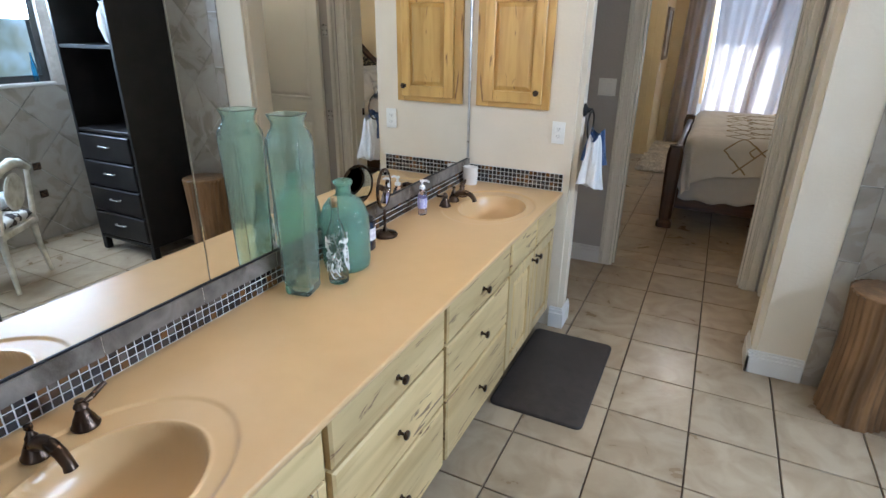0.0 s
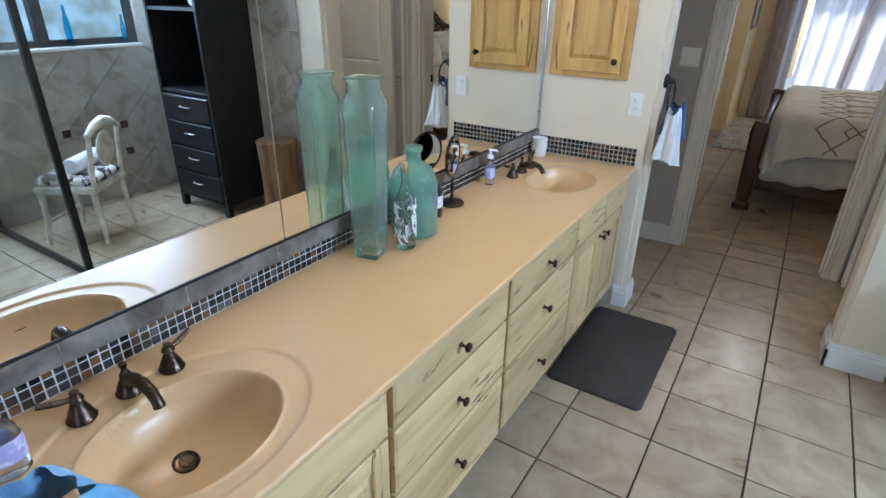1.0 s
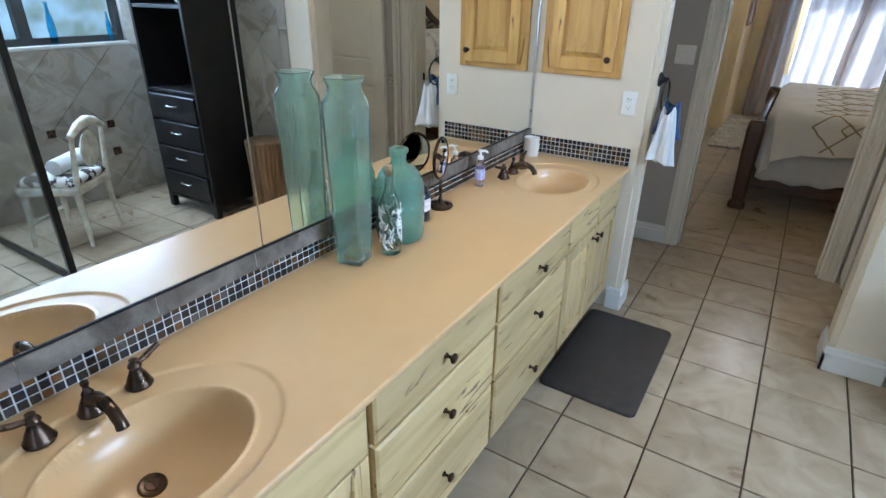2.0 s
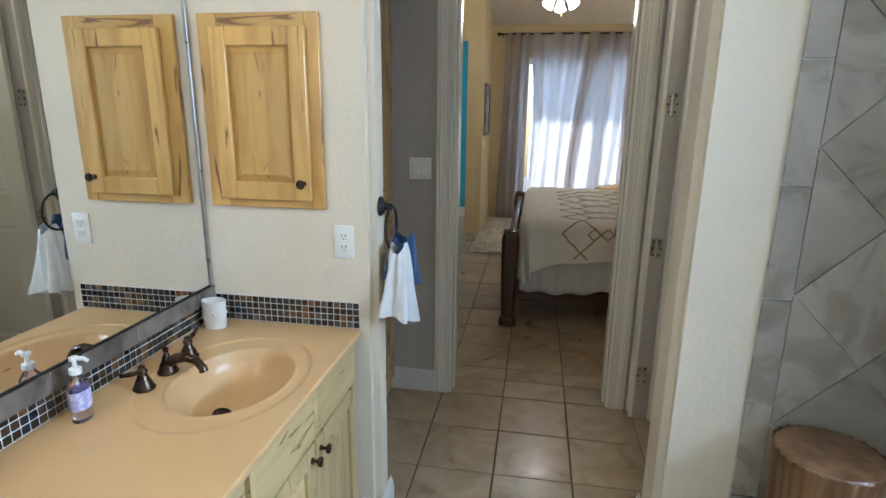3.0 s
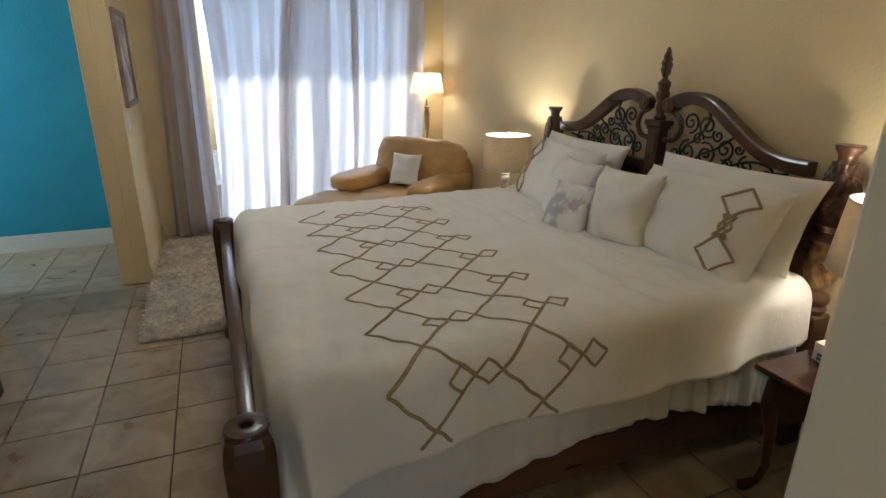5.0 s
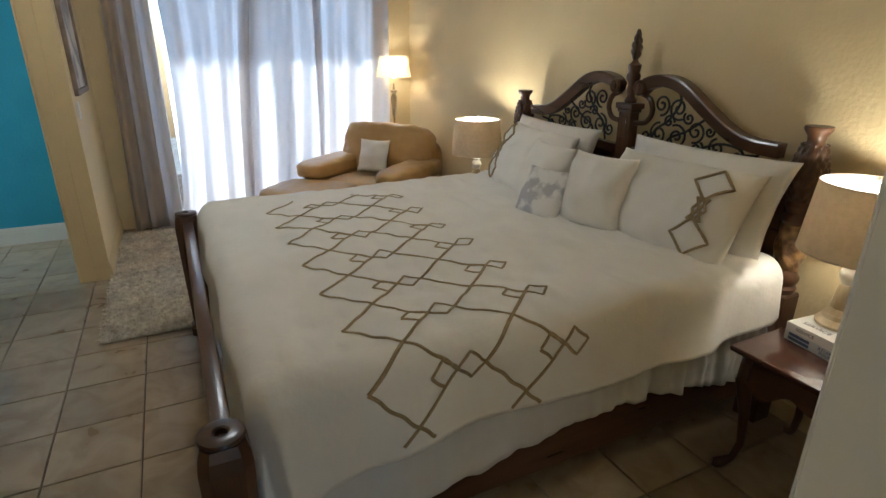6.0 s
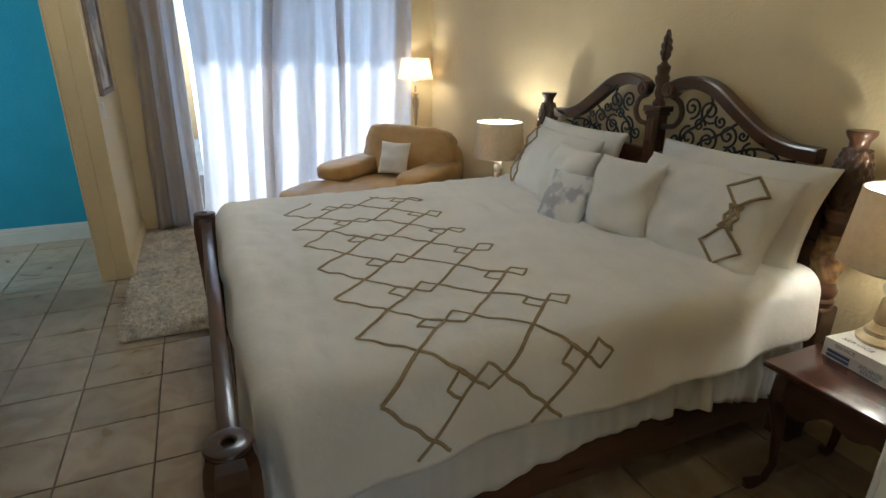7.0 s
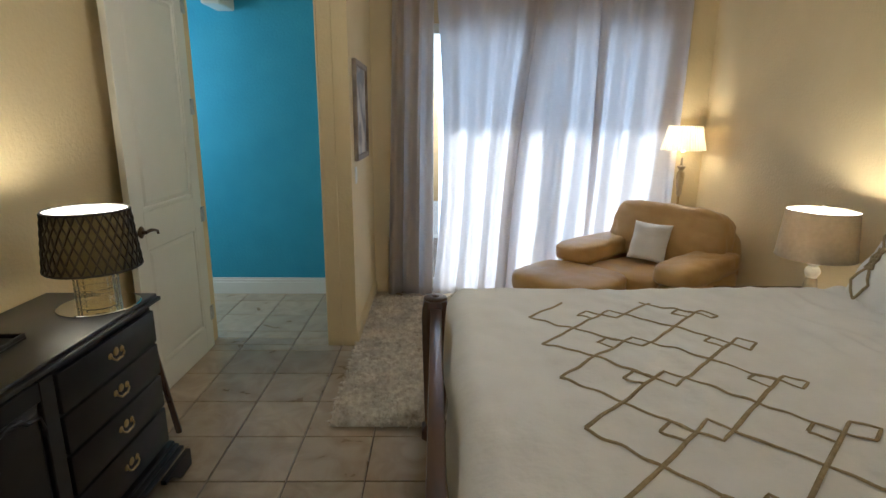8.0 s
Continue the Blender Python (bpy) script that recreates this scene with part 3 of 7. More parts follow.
# sliding glass door behind the curtains
sl = thing("window_glass_door", label="white framed sliding glass door behind the curtains", category="glass door", kind="structure")
for i, (a, b) in enumerate(((GX0, 0.95), (0.95, GX1))):
    yy = 9.80 + 0.04 * i
    part("door_frame", boxes((a, a + 0.07, yy, yy + 0.035, 0.02, GZ), (b - 0.07, b, yy, yy + 0.035, 0.02, GZ), (a + 0.07, b - 0.07, yy, yy + 0.035, 0.02, 0.12), (a + 0.07, b - 0.07, yy, yy + 0.035, GZ - 0.08, GZ), bevel=0.003), M_WHITE, sl)
    o = part("pane", boxes((a + 0.07, b - 0.07, yy + 0.014, yy + 0.02, 0.12, GZ - 0.08)), M_PANE, sl)
    o.visible_shadow = False
solid("patio_slab", boxes((-3.0, 5.0, 9.9, 16.0, -0.3, -0.05)), mat("patio_concrete", (0.42, 0.40, 0.37), (0.50, 0.48, 0.44), scale=6, rough=0.9, bump=0.3, bscale=60), "pale concrete patio outside the glass door")
solid("patio_roof", boxes((-3.0, 5.0, 9.9, 11.55, 2.75, 2.9)), M_WHITE, "patio roof edge that shades the glass door")
solid("backdrop_foliage", boxes((7.0, 7.05, -6.0, 10.0, -1.0, 6.0)), glow("backdrop_leaves", (0.5, 0.5, 0.5), 0.0), "hazy green trees outside the bathroom window")
bd = bpy.data.materials["backdrop_leaves"].node_tree
nz = bd.nodes.new("ShaderNodeTexNoise")
nz.inputs["Scale"].default_value, nz.inputs["Detail"].default_value = 2.2, 9
cr = bd.nodes.new("ShaderNodeValToRGB")
cr.color_ramp.elements[0].position, cr.color_ramp.elements[1].position = 0.40, 0.62
cr.color_ramp.elements[0].color, cr.color_ramp.elements[1].color = (0.04, 0.13, 0.09, 1), (0.40, 0.68, 0.92, 1)
tc = bd.nodes.new("ShaderNodeTexCoord")
bd.links.new(tc.outputs["Object"], nz.inputs["Vector"])
bd.links.new(nz.outputs["Fac"], cr.inputs[0])
bd.links.new(cr.outputs[0], bd.nodes["Principled BSDF"].inputs["Emission Color"])
bd.nodes["Principled BSDF"].inputs["Emission Strength"].default_value = 0.9

# ---- bathroom things ----
VY0 = -0.6
SINKS = (0.405, 2.485)


def counter_z(x, y):
    z = 0.855
    for cy in SINKS:
        r = math.hypot((x + 0.722) / 0.165, (y - cy) / 0.208)
        ro = math.hypot((x + 0.74) / 0.232, (y - cy) / 0.298)
        if ro < 1:
            z -= 0.005 * min(1, (1 - ro) / 0.025)
        if r < 1:
            z -= 0.135 * min(1.0, (1 - r ** 2.2)) ** 0.55
        elif r < 1.06:
            z += 0.003 * math.sin(math.pi * (r - 1) / 0.06)
    return z


ct = thing("countertop", label="apricot solid-surface vanity top with two moulded oval basins", category="countertop")
nx, ny = 130, 700
bm = bmesh.new()
x0, x1, y1 = -1.059, -0.468, 2.913
grid = [[bm.verts.new((x0 + (x1 - x0) * i / nx, VY0 + (y1 - VY0) * j / ny, counter_z(x0 + (x1 - x0) * i / nx, VY0 + (y1 - VY0) * j / ny))) for j in range(ny + 1)] for i in range(nx + 1)]
for i in range(nx):
    for j in range(ny):
        bm.faces.new([grid[i][j], grid[i + 1][j], grid[i + 1][j + 1], grid[i][j + 1]])
lip = [[bm.verts.new((x1 + dx, VY0 + (y1 - VY0) * j / ny, z)) for j in (0, ny)] for dx, z in ((0.004, 0.852), (0.005, 0.848), (0.005, 0.836), (0.002, 0.832), (-0.03, 0.832))]
ends = [[grid[nx][0], grid[nx][ny]]] + lip
for a, b in zip(ends, ends[1:]):
    bm.faces.new([a[0], a[1], b[1], b[0]])
part("top", bm, M_COUNTER, ct, smooth="all")
for cy in SINKS:
    d = part("drain", lathe([(0.0, 0.004), (0.014, 0.004), (0.016, 0.001), (0.022, 0.001), (0.027, 0.004), (0.030, 0.0), (0.030, -0.01)], 24), M_BRONZE, ct, "dark bronze drain", smooth=True, at=pose(-0.775, cy + 0.005, counter_z(-0.775, cy) + 0.002, 0, 14, 0))
    part("overflow_slot", boxes((-0.002, 0.002, -0.016, 0.016, -0.004, 0.004), bevel=0.0018), M_IRON, ct, at=pose(-0.567, cy, 0.80, 0, -38, 0))


def knob(parent, x, y, z, axis="x"):
    bm = lathe([(0.0095, 0), (0.0095, 0.003), (0.0055, 0.006), (0.005, 0.016), (0.009, 0.020), (0.0155, 0.025), (0.0165, 0.029), (0.014, 0.033), (0.0, 0.035)], 16)
    part("knob", bm, M_BRONZE, parent, "dark bronze knob", smooth=True, at=pose(x, y, z, 0, 90, 0) if axis == "x" else pose(x, y, z, 90, 0, 0))


def slab_front(y0, y1, z0, z1):
    """A drawer front with bevelled face edges, showing +x."""
    bm = bmesh.new()
    box(bm, 0, 0.019, y0, y1, z0, z1)
    top = [f for f in bm.faces if f.normal.x > 0.9 or all(abs(v.co.x - 0.019) < 1e-5 for v in f.verts)]
    bmesh.ops.inset_region(bm, faces=top, thickness=0.013, depth=0)
    bmesh.ops.translate(bm, vec=(0.006, 0, 0), verts=list({v for f in top for v in f.verts}))
    return bm


def raised_door(w, h, stile=0.06):
    """A frame-and-raised-panel door in local y (0..w) and z (0..h), showing +x: frame and panel meshes."""
    fr = bmesh.new()
    box(fr, 0, 0.02, 0, stile, 0, h, bevel=0.003)
    box(fr, 0, 0.02, w - stile, w, 0, h, bevel=0.003)
    box(fr, 0, 0.0195, stile - 0.001, w - stile + 0.001, 0, stile, bevel=0.003)
    box(fr, 0, 0.0195, stile - 0.001, w - stile + 0.001, h - stile, h, bevel=0.003)
    pn = bmesh.new()
    box(pn, 0.002, 0.006, stile, w - stile, stile, h - stile)
    top = [f for f in pn.faces if all(abs(v.co.x - 0.006) < 1e-5 for v in f.verts)]
    bmesh.ops.inset_region(pn, faces=top, thickness=0.008, depth=0)
    bmesh.ops.inset_region(pn, faces=top, thickness=0.03, depth=0)
    bmesh.ops.translate(pn, vec=(0.012, 0, 0), verts=list({v for f in top for v in f.verts}))
    return fr, pn


def vanity_unit(y0, y1, style, label):
    v = thing("vanity_cabinet", -0.508, y0, 0, label=label, category="cabinet", group="vanity units")
    w = y1 - y0
    e = 0.0015
    part("carcass", boxes((-0.525, -0.021, e, w - e, 0.1, 0.69)), M_HICK_X, v)
    part("face_frame", boxes((-0.02, 0, e, 0.022, 0.1, 0.830), (-0.02, 0, w - 0.022, w - e, 0.1, 0.830), (-0.02, -0.0005, 0.022, w - 0.022, 0.80, 0.830), (-0.02, -0.0005, 0.022, w - 0.022, 0.1, 0.13), (-0.02, -0.0005, 0.022, w - 0.022, 0.63, 0.66)), M_HICK_Z, v)
    part("toe_kick", boxes((-0.525, -0.06, e, w - e, 0.002, 0.098)), M_BLACK, v)
    if style == "drawers":
        for z0, z1 in ((0.658, 0.820), (0.420, 0.646), (0.125, 0.408)):
            d = part("drawer", slab_front(0.012, w - 0.012, z0, z1), M_HICK_X, v)
            knob(d, 0.025, w / 2, (z0 + z1) / 2)
    else:
        h = w / 2
        for i in (0, 1):
            a, b = 0.012 + i * (h - 0.008), (h - 0.004) + i * (h - 0.008)
            if style == "doors":
                part("drawer_front", slab_front(a, b, 0.658, 0.820), M_HICK_X, v)
            fr, pn = raised_door(b - a, 0.52)
            d = part("door", fr, M_HICK_Z, v, at=pose(0, a, 0.125))
            part("door_panel", pn, M_HICK_Z, d)
            knob(d, 0.02, (b - a - 0.03) if i == 0 else 0.03, 0.475)
        if style == "wide":
            part("drawer_front", slab_front(0.012, w - 0.012, 0.658, 0.820), M_HICK_X, v)
    return v


vanity_unit(-0.6, -0.01, "doors", "pale knotty hickory vanity unit with two doors")
vanity_unit(-0.01, 0.793, "wide", "pale knotty hickory sink unit with two panel doors")
vanity_unit(0.793, 1.463, "drawers", "pale knotty hickory unit with three drawers and bronze knobs")
vanity_unit(1.463, 2.133, "drawers", "pale knotty hickory unit with three drawers and bronze knobs")
vanity_unit(2.133, 2.905, "doors", "pale knotty hickory sink unit with two doors beside the end wall")


def faucet(y, label):
    f = thing("faucet", -0.94, y, 0.8515, label=label, category="faucet", group="basin faucets")
    base = [(0.030, 0), (0.031, 0.004), (0.027, 0.010), (0.023, 0.022), (0.017, 0.034), (0.013, 0.044)]
    sp = lathe(base + [(0.013, 0.05), (0.008, 0.058), (0.006, 0.066), (0.009, 0.072), (0.0085, 0.079), (0, 0.083)], 20)
    tube([(0.005, 0, 0.03), (0.035, 0, 0.050), (0.07, 0, 0.055), (0.10, 0, 0.046), (0.118, 0, 0.026), (0.121, 0, 0.014)], [0.017, 0.016, 0.0145, 0.013, 0.0125, 0.014], 14, sp)
    part("spout", sp, M_BRONZE, f, smooth=True)
    for s in (-1, 1):
        h = lathe(base + [(0.012, 0.048), (0.016, 0.053), (0.013, 0.060), (0.008, 0.066), (0.010, 0.070), (0, 0.074)], 20, m=pose(0.0, s * 0.105, 0))
        tube([(0.0, s * 0.108, 0.056), (-0.004, s * 0.135, 0.060), (-0.010, s * 0.172, 0.072)], [0.006, 0.0075, 0.0065], 10, h)
        part("handle", h, M_BRONZE, f, smooth=True)
    return f


faucet(0.405, "oil-rubbed bronze two-handle faucet behind the oval basin")
faucet(2.485, "oil-rubbed bronze two-handle faucet near the end wall")

def vanity_light():
    """A bar above the mirror with four lit glass bells; its warm light falls on the counter and the walls."""
    v = thing("vanity_light", -1.06, 1.45, 2.46, label="bronze vanity light bar with four lit glass bells", category="lamp")
    part("wall_bar", boxes((0.0005, 0.025, -0.42, 0.42, -0.04, 0.04), bevel=0.006, seg=2), M_BRONZE, v, smooth=True)
    for y in (-0.33, -0.11, 0.11, 0.33):
        a = part("arm", tube([(0.02, y, 0), (0.08, y, 0.02), (0.11, y, 0.0), (0.11, y, -0.03)], 0.009, 8), M_BRONZE, v, smooth=True)
        part("glass_bell", lathe([(0.020, -0.03), (0.030, -0.045), (0.045, -0.09), (0.056, -0.12), (0.052, -0.12), (0.040, -0.09), (0.02, -0.05), (0, -0.05)], 20), glow("lit_vanity_glass", (1.0, 0.80, 0.55), 4.0), a, "lit frosted glass bell", smooth=True, at=pose(0.11, y, 0))
    bulb("vanity_bulb", -0.93, 1.22, 2.30, 9, (1, 0.83, 0.62), 0.08)
    bulb("vanity_bulb", -0.93, 1.68, 2.30, 9, (1, 0.83, 0.62), 0.08)


vanity_light()
# assumed closet fixture, out of view, added so its bulb brightens the open door
cl = thing("added_closet_light", 1.25, 3.45, TOP, label="flush white glass ceiling light, added out of view to brighten the closet door", category="lamp")
part("base", lathe([(0, -0.002), (0.13, -0.002), (0.13, -0.02), (0, -0.02)], 24), M_PLATE, cl, smooth=True)
part("glass_bowl", lathe([(0.12, -0.02), (0.115, -0.05), (0.08, -0.08), (0, -0.095)], 24), glow("lit_bowl_glass", (1.0, 0.90, 0.72), 3.0), cl, "lit white glass bowl", smooth=True)
bulb("closet_fill_bulb", 1.25, 3.45, TOP - 0.17, 9, (1, 0.88, 0.70), 0.08)

# slate ledge over the mosaic and mirror panels
M_SLATE = mat("grey_slate", (0.085, 0.068, 0.052), (0.22, 0.19, 0.16), scale=9, rough=0.45, bump=0.5, bscale=30, vary=0.25, distort=1.0)
led = thing("slate_ledge", label="rough grey-brown slate ledge under the mirror", category="trim", kind="structure")
yy = VY0
while yy < 2.90:
    ln = min(0.31, 2.912 - yy)
    bm = surface(lambda u, v, a=yy, b=ln: (-1.059 + (0.0 if v == 1 else 0.022) + 0.003 * noise.noise(Vector((a + u * b, v * 2, 4)) * 14) * (v < 1), a + 0.0005 + u * (b - 0.001), 0.933 + 0.054 * min(1.0, v * 1.25) + 0.002 * noise.noise(Vector((a + u * b, 9, v)) * 18)), 16, 5)
    part("slate_piece", bm, M_SLATE, led, smooth=True)
    yy += ln
for a, b in ((VY0, 0.988), (0.991, 2.895)):
    mi = tagged(part("mirror", boxes((-1.059, -1.047, a, b, 0.992, 2.25), bevel=0.0015), M_MIRROR), "large frameless wall mirror panel above the slate ledge", "mirror", "vanity mirror panels")
    o = part("bottom_channel", boxes((-1.0595, -1.043, a, b, 0.986, 0.9925)), M_IRON, mi)
tagged(part("mirror_edge_strip", boxes((-1.059, -1.041, 2.8965, 2.909, 0.992, 2.25), bevel=0.002), M_STEEL), "thin metal strip at the mirror's end by the corner", "trim")

# wall cabinet
wc = thing("wall_cabinet", -1.003, 2.915, 1.298, label="honey knotty hickory wall cabinet with one raised-panel door", category="cabinet")
CWD, CHT = 0.445, 0.641
part("frame", boxes((0, 0.075, -0.02, -0.001, 0, CHT), (CWD - 0.05, CWD, -0.02, -0.001, 0, CHT), bevel=0.002), M_HONEY_Z, wc)
for z in (0, CHT - 0.05):
    part("frame_rail", boxes((0.075, CWD - 0.05, -0.0195, -0.001, z, z + 0.05), bevel=0.002), M_HONEY_X, wc)
part("back_panel", boxes((0.075, CWD - 0.05, -0.010, -0.002, 0.05, CHT - 0.05)), M_HONEY_Z, wc)
fr, pn = raised_door(0.35, 0.567, 0.06)
dr = part("door", fr, M_HONEY_Z, wc, at=pose(0.052, -0.021, 0.03, 0, 0, -90))
part("door_panel", pn, M_HONEY_Z, dr)
knob(dr, 0.02, 0.325, 0.06)
wc.scale = (0.955, 1, 1)

# linen cabinet in the alcove
lc = thing("linen_cabinet", -0.66, 3.055, 0, label="tall built-in knotty wood linen cabinet with panel doors", category="cabinet")
part("carcass", boxes((-0.368, -0.021, 0, 0.99, 0.002, 2.6)), M_LINEN_Z, lc)
part("face_frame", boxes((-0.02, 0, 0, 0.175, 0.002, 2.6), (-0.02, 0, 0.972, 0.99, 0.002, 2.6), (-0.02, -0.0005, 0.175, 0.972, 1.155, 1.20), (-0.02, -0.0005, 0.175, 0.972, 0.72, 0.765), (-0.02, -0.0005, 0.175, 0.972, 0.002, 0.1), (-0.02, -0.0005, 0.175, 0.972, 2.45, 2.6)), M_LINEN_Z, lc)
for i in (0, 1):
    a = 0.172 + i * 0.403
    for z0, z1, kz in ((1.165, 2.46, 0.045), (0.09, 0.735, 0.58)):
        fr, pn = raised_door(0.40, z1 - z0)
        d = part("door", fr, M_LINEN_Z, lc, at=pose(0, a, z0))
        part("door_panel", pn, M_LINEN_Z, d)
        knob(d, 0.02, 0.372 if i == 0 else 0.028, kz)
fr, pn = raised_door(0.803, 0.40, 0.055)
d = part("hamper_front", fr, M_LINEN_Y, lc, at=pose(0, 0.172, 0.748))
part("door_panel", pn, M_LINEN_Y, d)

# towel ring with two towels
tr = thing("towel_ring", -0.405, 2.972, 1.305, label="black iron towel ring on the end wall", category="towel ring")
part("wall_plate", lathe([(0.0, 0.0), (0.034, 0.0), (0.036, 0.006), (0.028, 0.014), (0.016, 0.020), (0.011, 0.032), (0.013, 0.045), (0, 0.05)], 22, m=pose(0, 0, 0, 0, 90, 0)), M_IRON, tr, smooth=True)
part("ring", tube([(0.042, 0.074 * math.sin(2 * math.pi * i / 30), -0.074 + 0.074 * math.cos(2 * math.pi * i / 30)) for i in range(30)], 0.0048, 8, closed=True), M_IRON, tr, smooth=True)


def hung_towel(name, length, r_top, r_bot, thick, seed, material, label, m):
    def fn(u, v):
        a = 2 * math.pi * u
        fold = 1 + 0.28 * math.sin(5 * a + seed) * (0.25 + v) + 0.12 * math.sin(9 * a + 2 * seed + 3 * v)
        r = (r_top + (r_bot - r_top) * v ** 0.7) * fold
        return (r * thick * math.cos(a), r * math.sin(a) + 0.01 * math.sin(3 * v + seed), -v * length * (1 + 0.10 * math.sin(a + seed)) + 0.018 * (1 - v) * math.cos(2 * a))
    bm = surface(fn, 64, 18)
    bmesh.ops.remove_doubles(bm, verts=bm.verts, dist=0.0005)
    return tagged(part(name, bm, material, smooth="all", at=m), label, "towel")


M_TERRY = mat("white_terry", (0.80, 0.80, 0.80), (0.84, 0.84, 0.84), scale=40, rough=0.95, bump=0.6, bscale=500, vary=0.04, sheen=0.4)
M_DENIM = mat("blue_terry", (0.025, 0.065, 0.18), (0.04, 0.095, 0.24), scale=40, rough=0.95, bump=0.6, bscale=500, vary=0.12, sheen=0.4)
hung_towel("hand_towel", 0.265, 0.034, 0.076, 0.75, 0.4, M_TERRY, "white hand towel hanging through the iron ring", pose(-0.33, 2.945, 1.165))
hung_towel("wash_cloth", 0.16, 0.045, 0.07, 0.75, 2.2, M_DENIM, "blue wash cloth hanging in the iron ring", pose(-0.33, 3.02, 1.19))

# things on the counter
TOPZ = 0.856
M_SEAFOAM = glass("seafoam_glass", (0.82, 1.0, 0.93), rough=0.05, bump=0.25, bscale=25, clear=0.93)
M_TEAL = glass("teal_glass", (0.66, 1.0, 0.89), rough=0.05, bump=0.6, bscale=70, clear=0.89)
M_CLEAR = glass("clear_bottle_glass", (0.88, 0.94, 0.93), rough=0.04, bump=0.2, bscale=40)
M_CORK = mat("cork", (0.38, 0.24, 0.12), (0.50, 0.34, 0.18), scale=60, rough=0.9, bump=0.4, bscale=200)
M_MINK = mat("white_printed_swirl", (0.80, 0.80, 0.78), (0.84, 0.84, 0.82), scale=20, rough=0.5, bump=0.1)


def square_vase():
    v = thing("glass_vase", -0.945, 1.275, TOPZ, 13, "tall square sea-green glass vase on the vanity top", "vase")
    prof = [(0.050, 0.0), (0.056, 0.008), (0.058, 0.10), (0.062, 0.30), (0.066, 0.46), (0.064, 0.485), (0.058, 0.503), (0.050, 0.513), (0.048, 0.528), (0.058, 0.548), (0.060, 0.552),
            (0.055, 0.550), (0.044, 0.528), (0.046, 0.513), (0.054, 0.50), (0.058, 0.482), (0.060, 0.46), (0.056, 0.30), (0.052, 0.10), (0.049, 0.03), (0.0, 0.028)]
    bm = bmesh.new()
    rings = []
    for r, z in prof:
        if r == 0:
            rings.append([bm.verts.new((0, 0, z))])
            continue
        n = 48
        ring = []
        for i in range(n):
            a = 2 * math.pi * (i + 0.5) / n
            p = 14.0 if z < 0.5 else 5.0
            s = 0.84 * (abs(math.cos(a)) ** p + abs(math.sin(a)) ** p) ** (-1 / p)
            ring.append(bm.verts.new(((0.98 + 0.10 * z) * r * s * math.cos(a), (0.98 + 0.10 * z) * r * s * math.sin(a), z * 1.09)))
        rings.append(ring)
    bm.faces.new(rings[0][::-1])
    for a, b in zip(rings, rings[1:]):
        for i in range(len(a)):
            j = (i + 1) % len(a)
            bm.faces.new([a[i], a[j], b[0]] if len(b) == 1 else [a[i], a[j], b[j], b[i]])
    part("glass_body", bm, M_SEAFOAM, v, smooth=True)
    return v


square_vase()


def bottle(name, x, y, prof, wall, material, label, cat="bottle", floor=0.006):
    b = thing(name, x, y, TOPZ, label=label, category=cat)
    inner = [(max(r - wall, 0.002), z) for r, z in prof[::-1] if z > floor and r > 0]
    part("glass_body", lathe([(0, 0)] + prof + inner + [(0, floor)], 32), material, b, smooth=True)
    return b


bottle("glass_jug", -0.935, 1.52, [(0.076, 0), (0.085, 0.008), (0.089, 0.03), (0.090, 0.165), (0.088, 0.205), (0.076, 0.242), (0.056, 0.268), (0.031, 0.282), (0.027, 0.292), (0.027, 0.316), (0.034, 0.323), (0.035, 0.334), (0.030, 0.338)], 0.004, M_TEAL, "round teal bubble-glass jug beside the vase", "jug")
bt = bottle("glass_bottle", -0.880, 1.392, [(0.030, 0), (0.035, 0.004), (0.036, 0.02), (0.036, 0.155), (0.033, 0.185), (0.022, 0.217), (0.014, 0.240), (0.0125, 0.285), (0.0155, 0.288), (0.0155, 0.298), (0.0125, 0.300)], 0.003, M_CLEAR, "clear corked bottle with white branch print")
part("cork", lathe([(0, 0.316), (0.011, 0.316), (0.0115, 0.311), (0.0095, 0.28), (0, 0.28)], 14), M_CORK, bt, "tan cork stopper", smooth=True)
rs = random.Random(5)
bm = bmesh.new()
for i in range(100):
    a0, z0 = rs.uniform(0, 6.28), rs.uniform(0.04, 0.17)
    da, dz = rs.uniform(-0.9, 0.9), rs.uniform(-0.02, 0.03)
    pts = [((0.0372 if z0 + dz * t < 0.16 else 0.0365) * math.cos(a0 + da * t), 0.0372 * math.sin(a0 + da * t), z0 + dz * t + 0.008 * math.sin(5 * t + i)) for t in (0, 0.2, 0.4, 0.6, 0.8, 1)]
    tube(pts, [0.0010, 0.0020, 0.0026, 0.0030, 0.0022, 0.0010], 5, bm)
part("branch_print", bm, M_MINK, bt, "white raised branch pattern")

jar = thing("lidded_jar", -0.975, 1.70, TOPZ, label="dark jar with black lid and pale label", category="jar")
part("body", lathe([(0, 0), (0.040, 0), (0.044, 0.005), (0.045, 0.10), (0.040, 0.115), (0.033, 0.12), (0, 0.12)], 24), mat("navy_glass_jar", (0.012, 0.018, 0.035), (0.02, 0.028, 0.05), rough=0.12, bump=0.0, coat=0.4), jar, smooth=True)
part("jar_label", lathe([(0.0458, 0.045), (0.0458, 0.095)], 24), mat("pale_label", (0.62, 0.60, 0.66), (0.80, 0.78, 0.80), scale=70, rough=0.6, bump=0.1, lo=0.45, hi=0.55), jar, "mottled pale paper label", smooth=True)
part("lid", lathe([(0.038, 0.121), (0.038, 0.135), (0.030, 0.14), (0.014, 0.142), (0.012, 0.15), (0.016, 0.158), (0.0, 0.165)], 24), M_BLACK, jar, "black lid with knob", smooth=True)

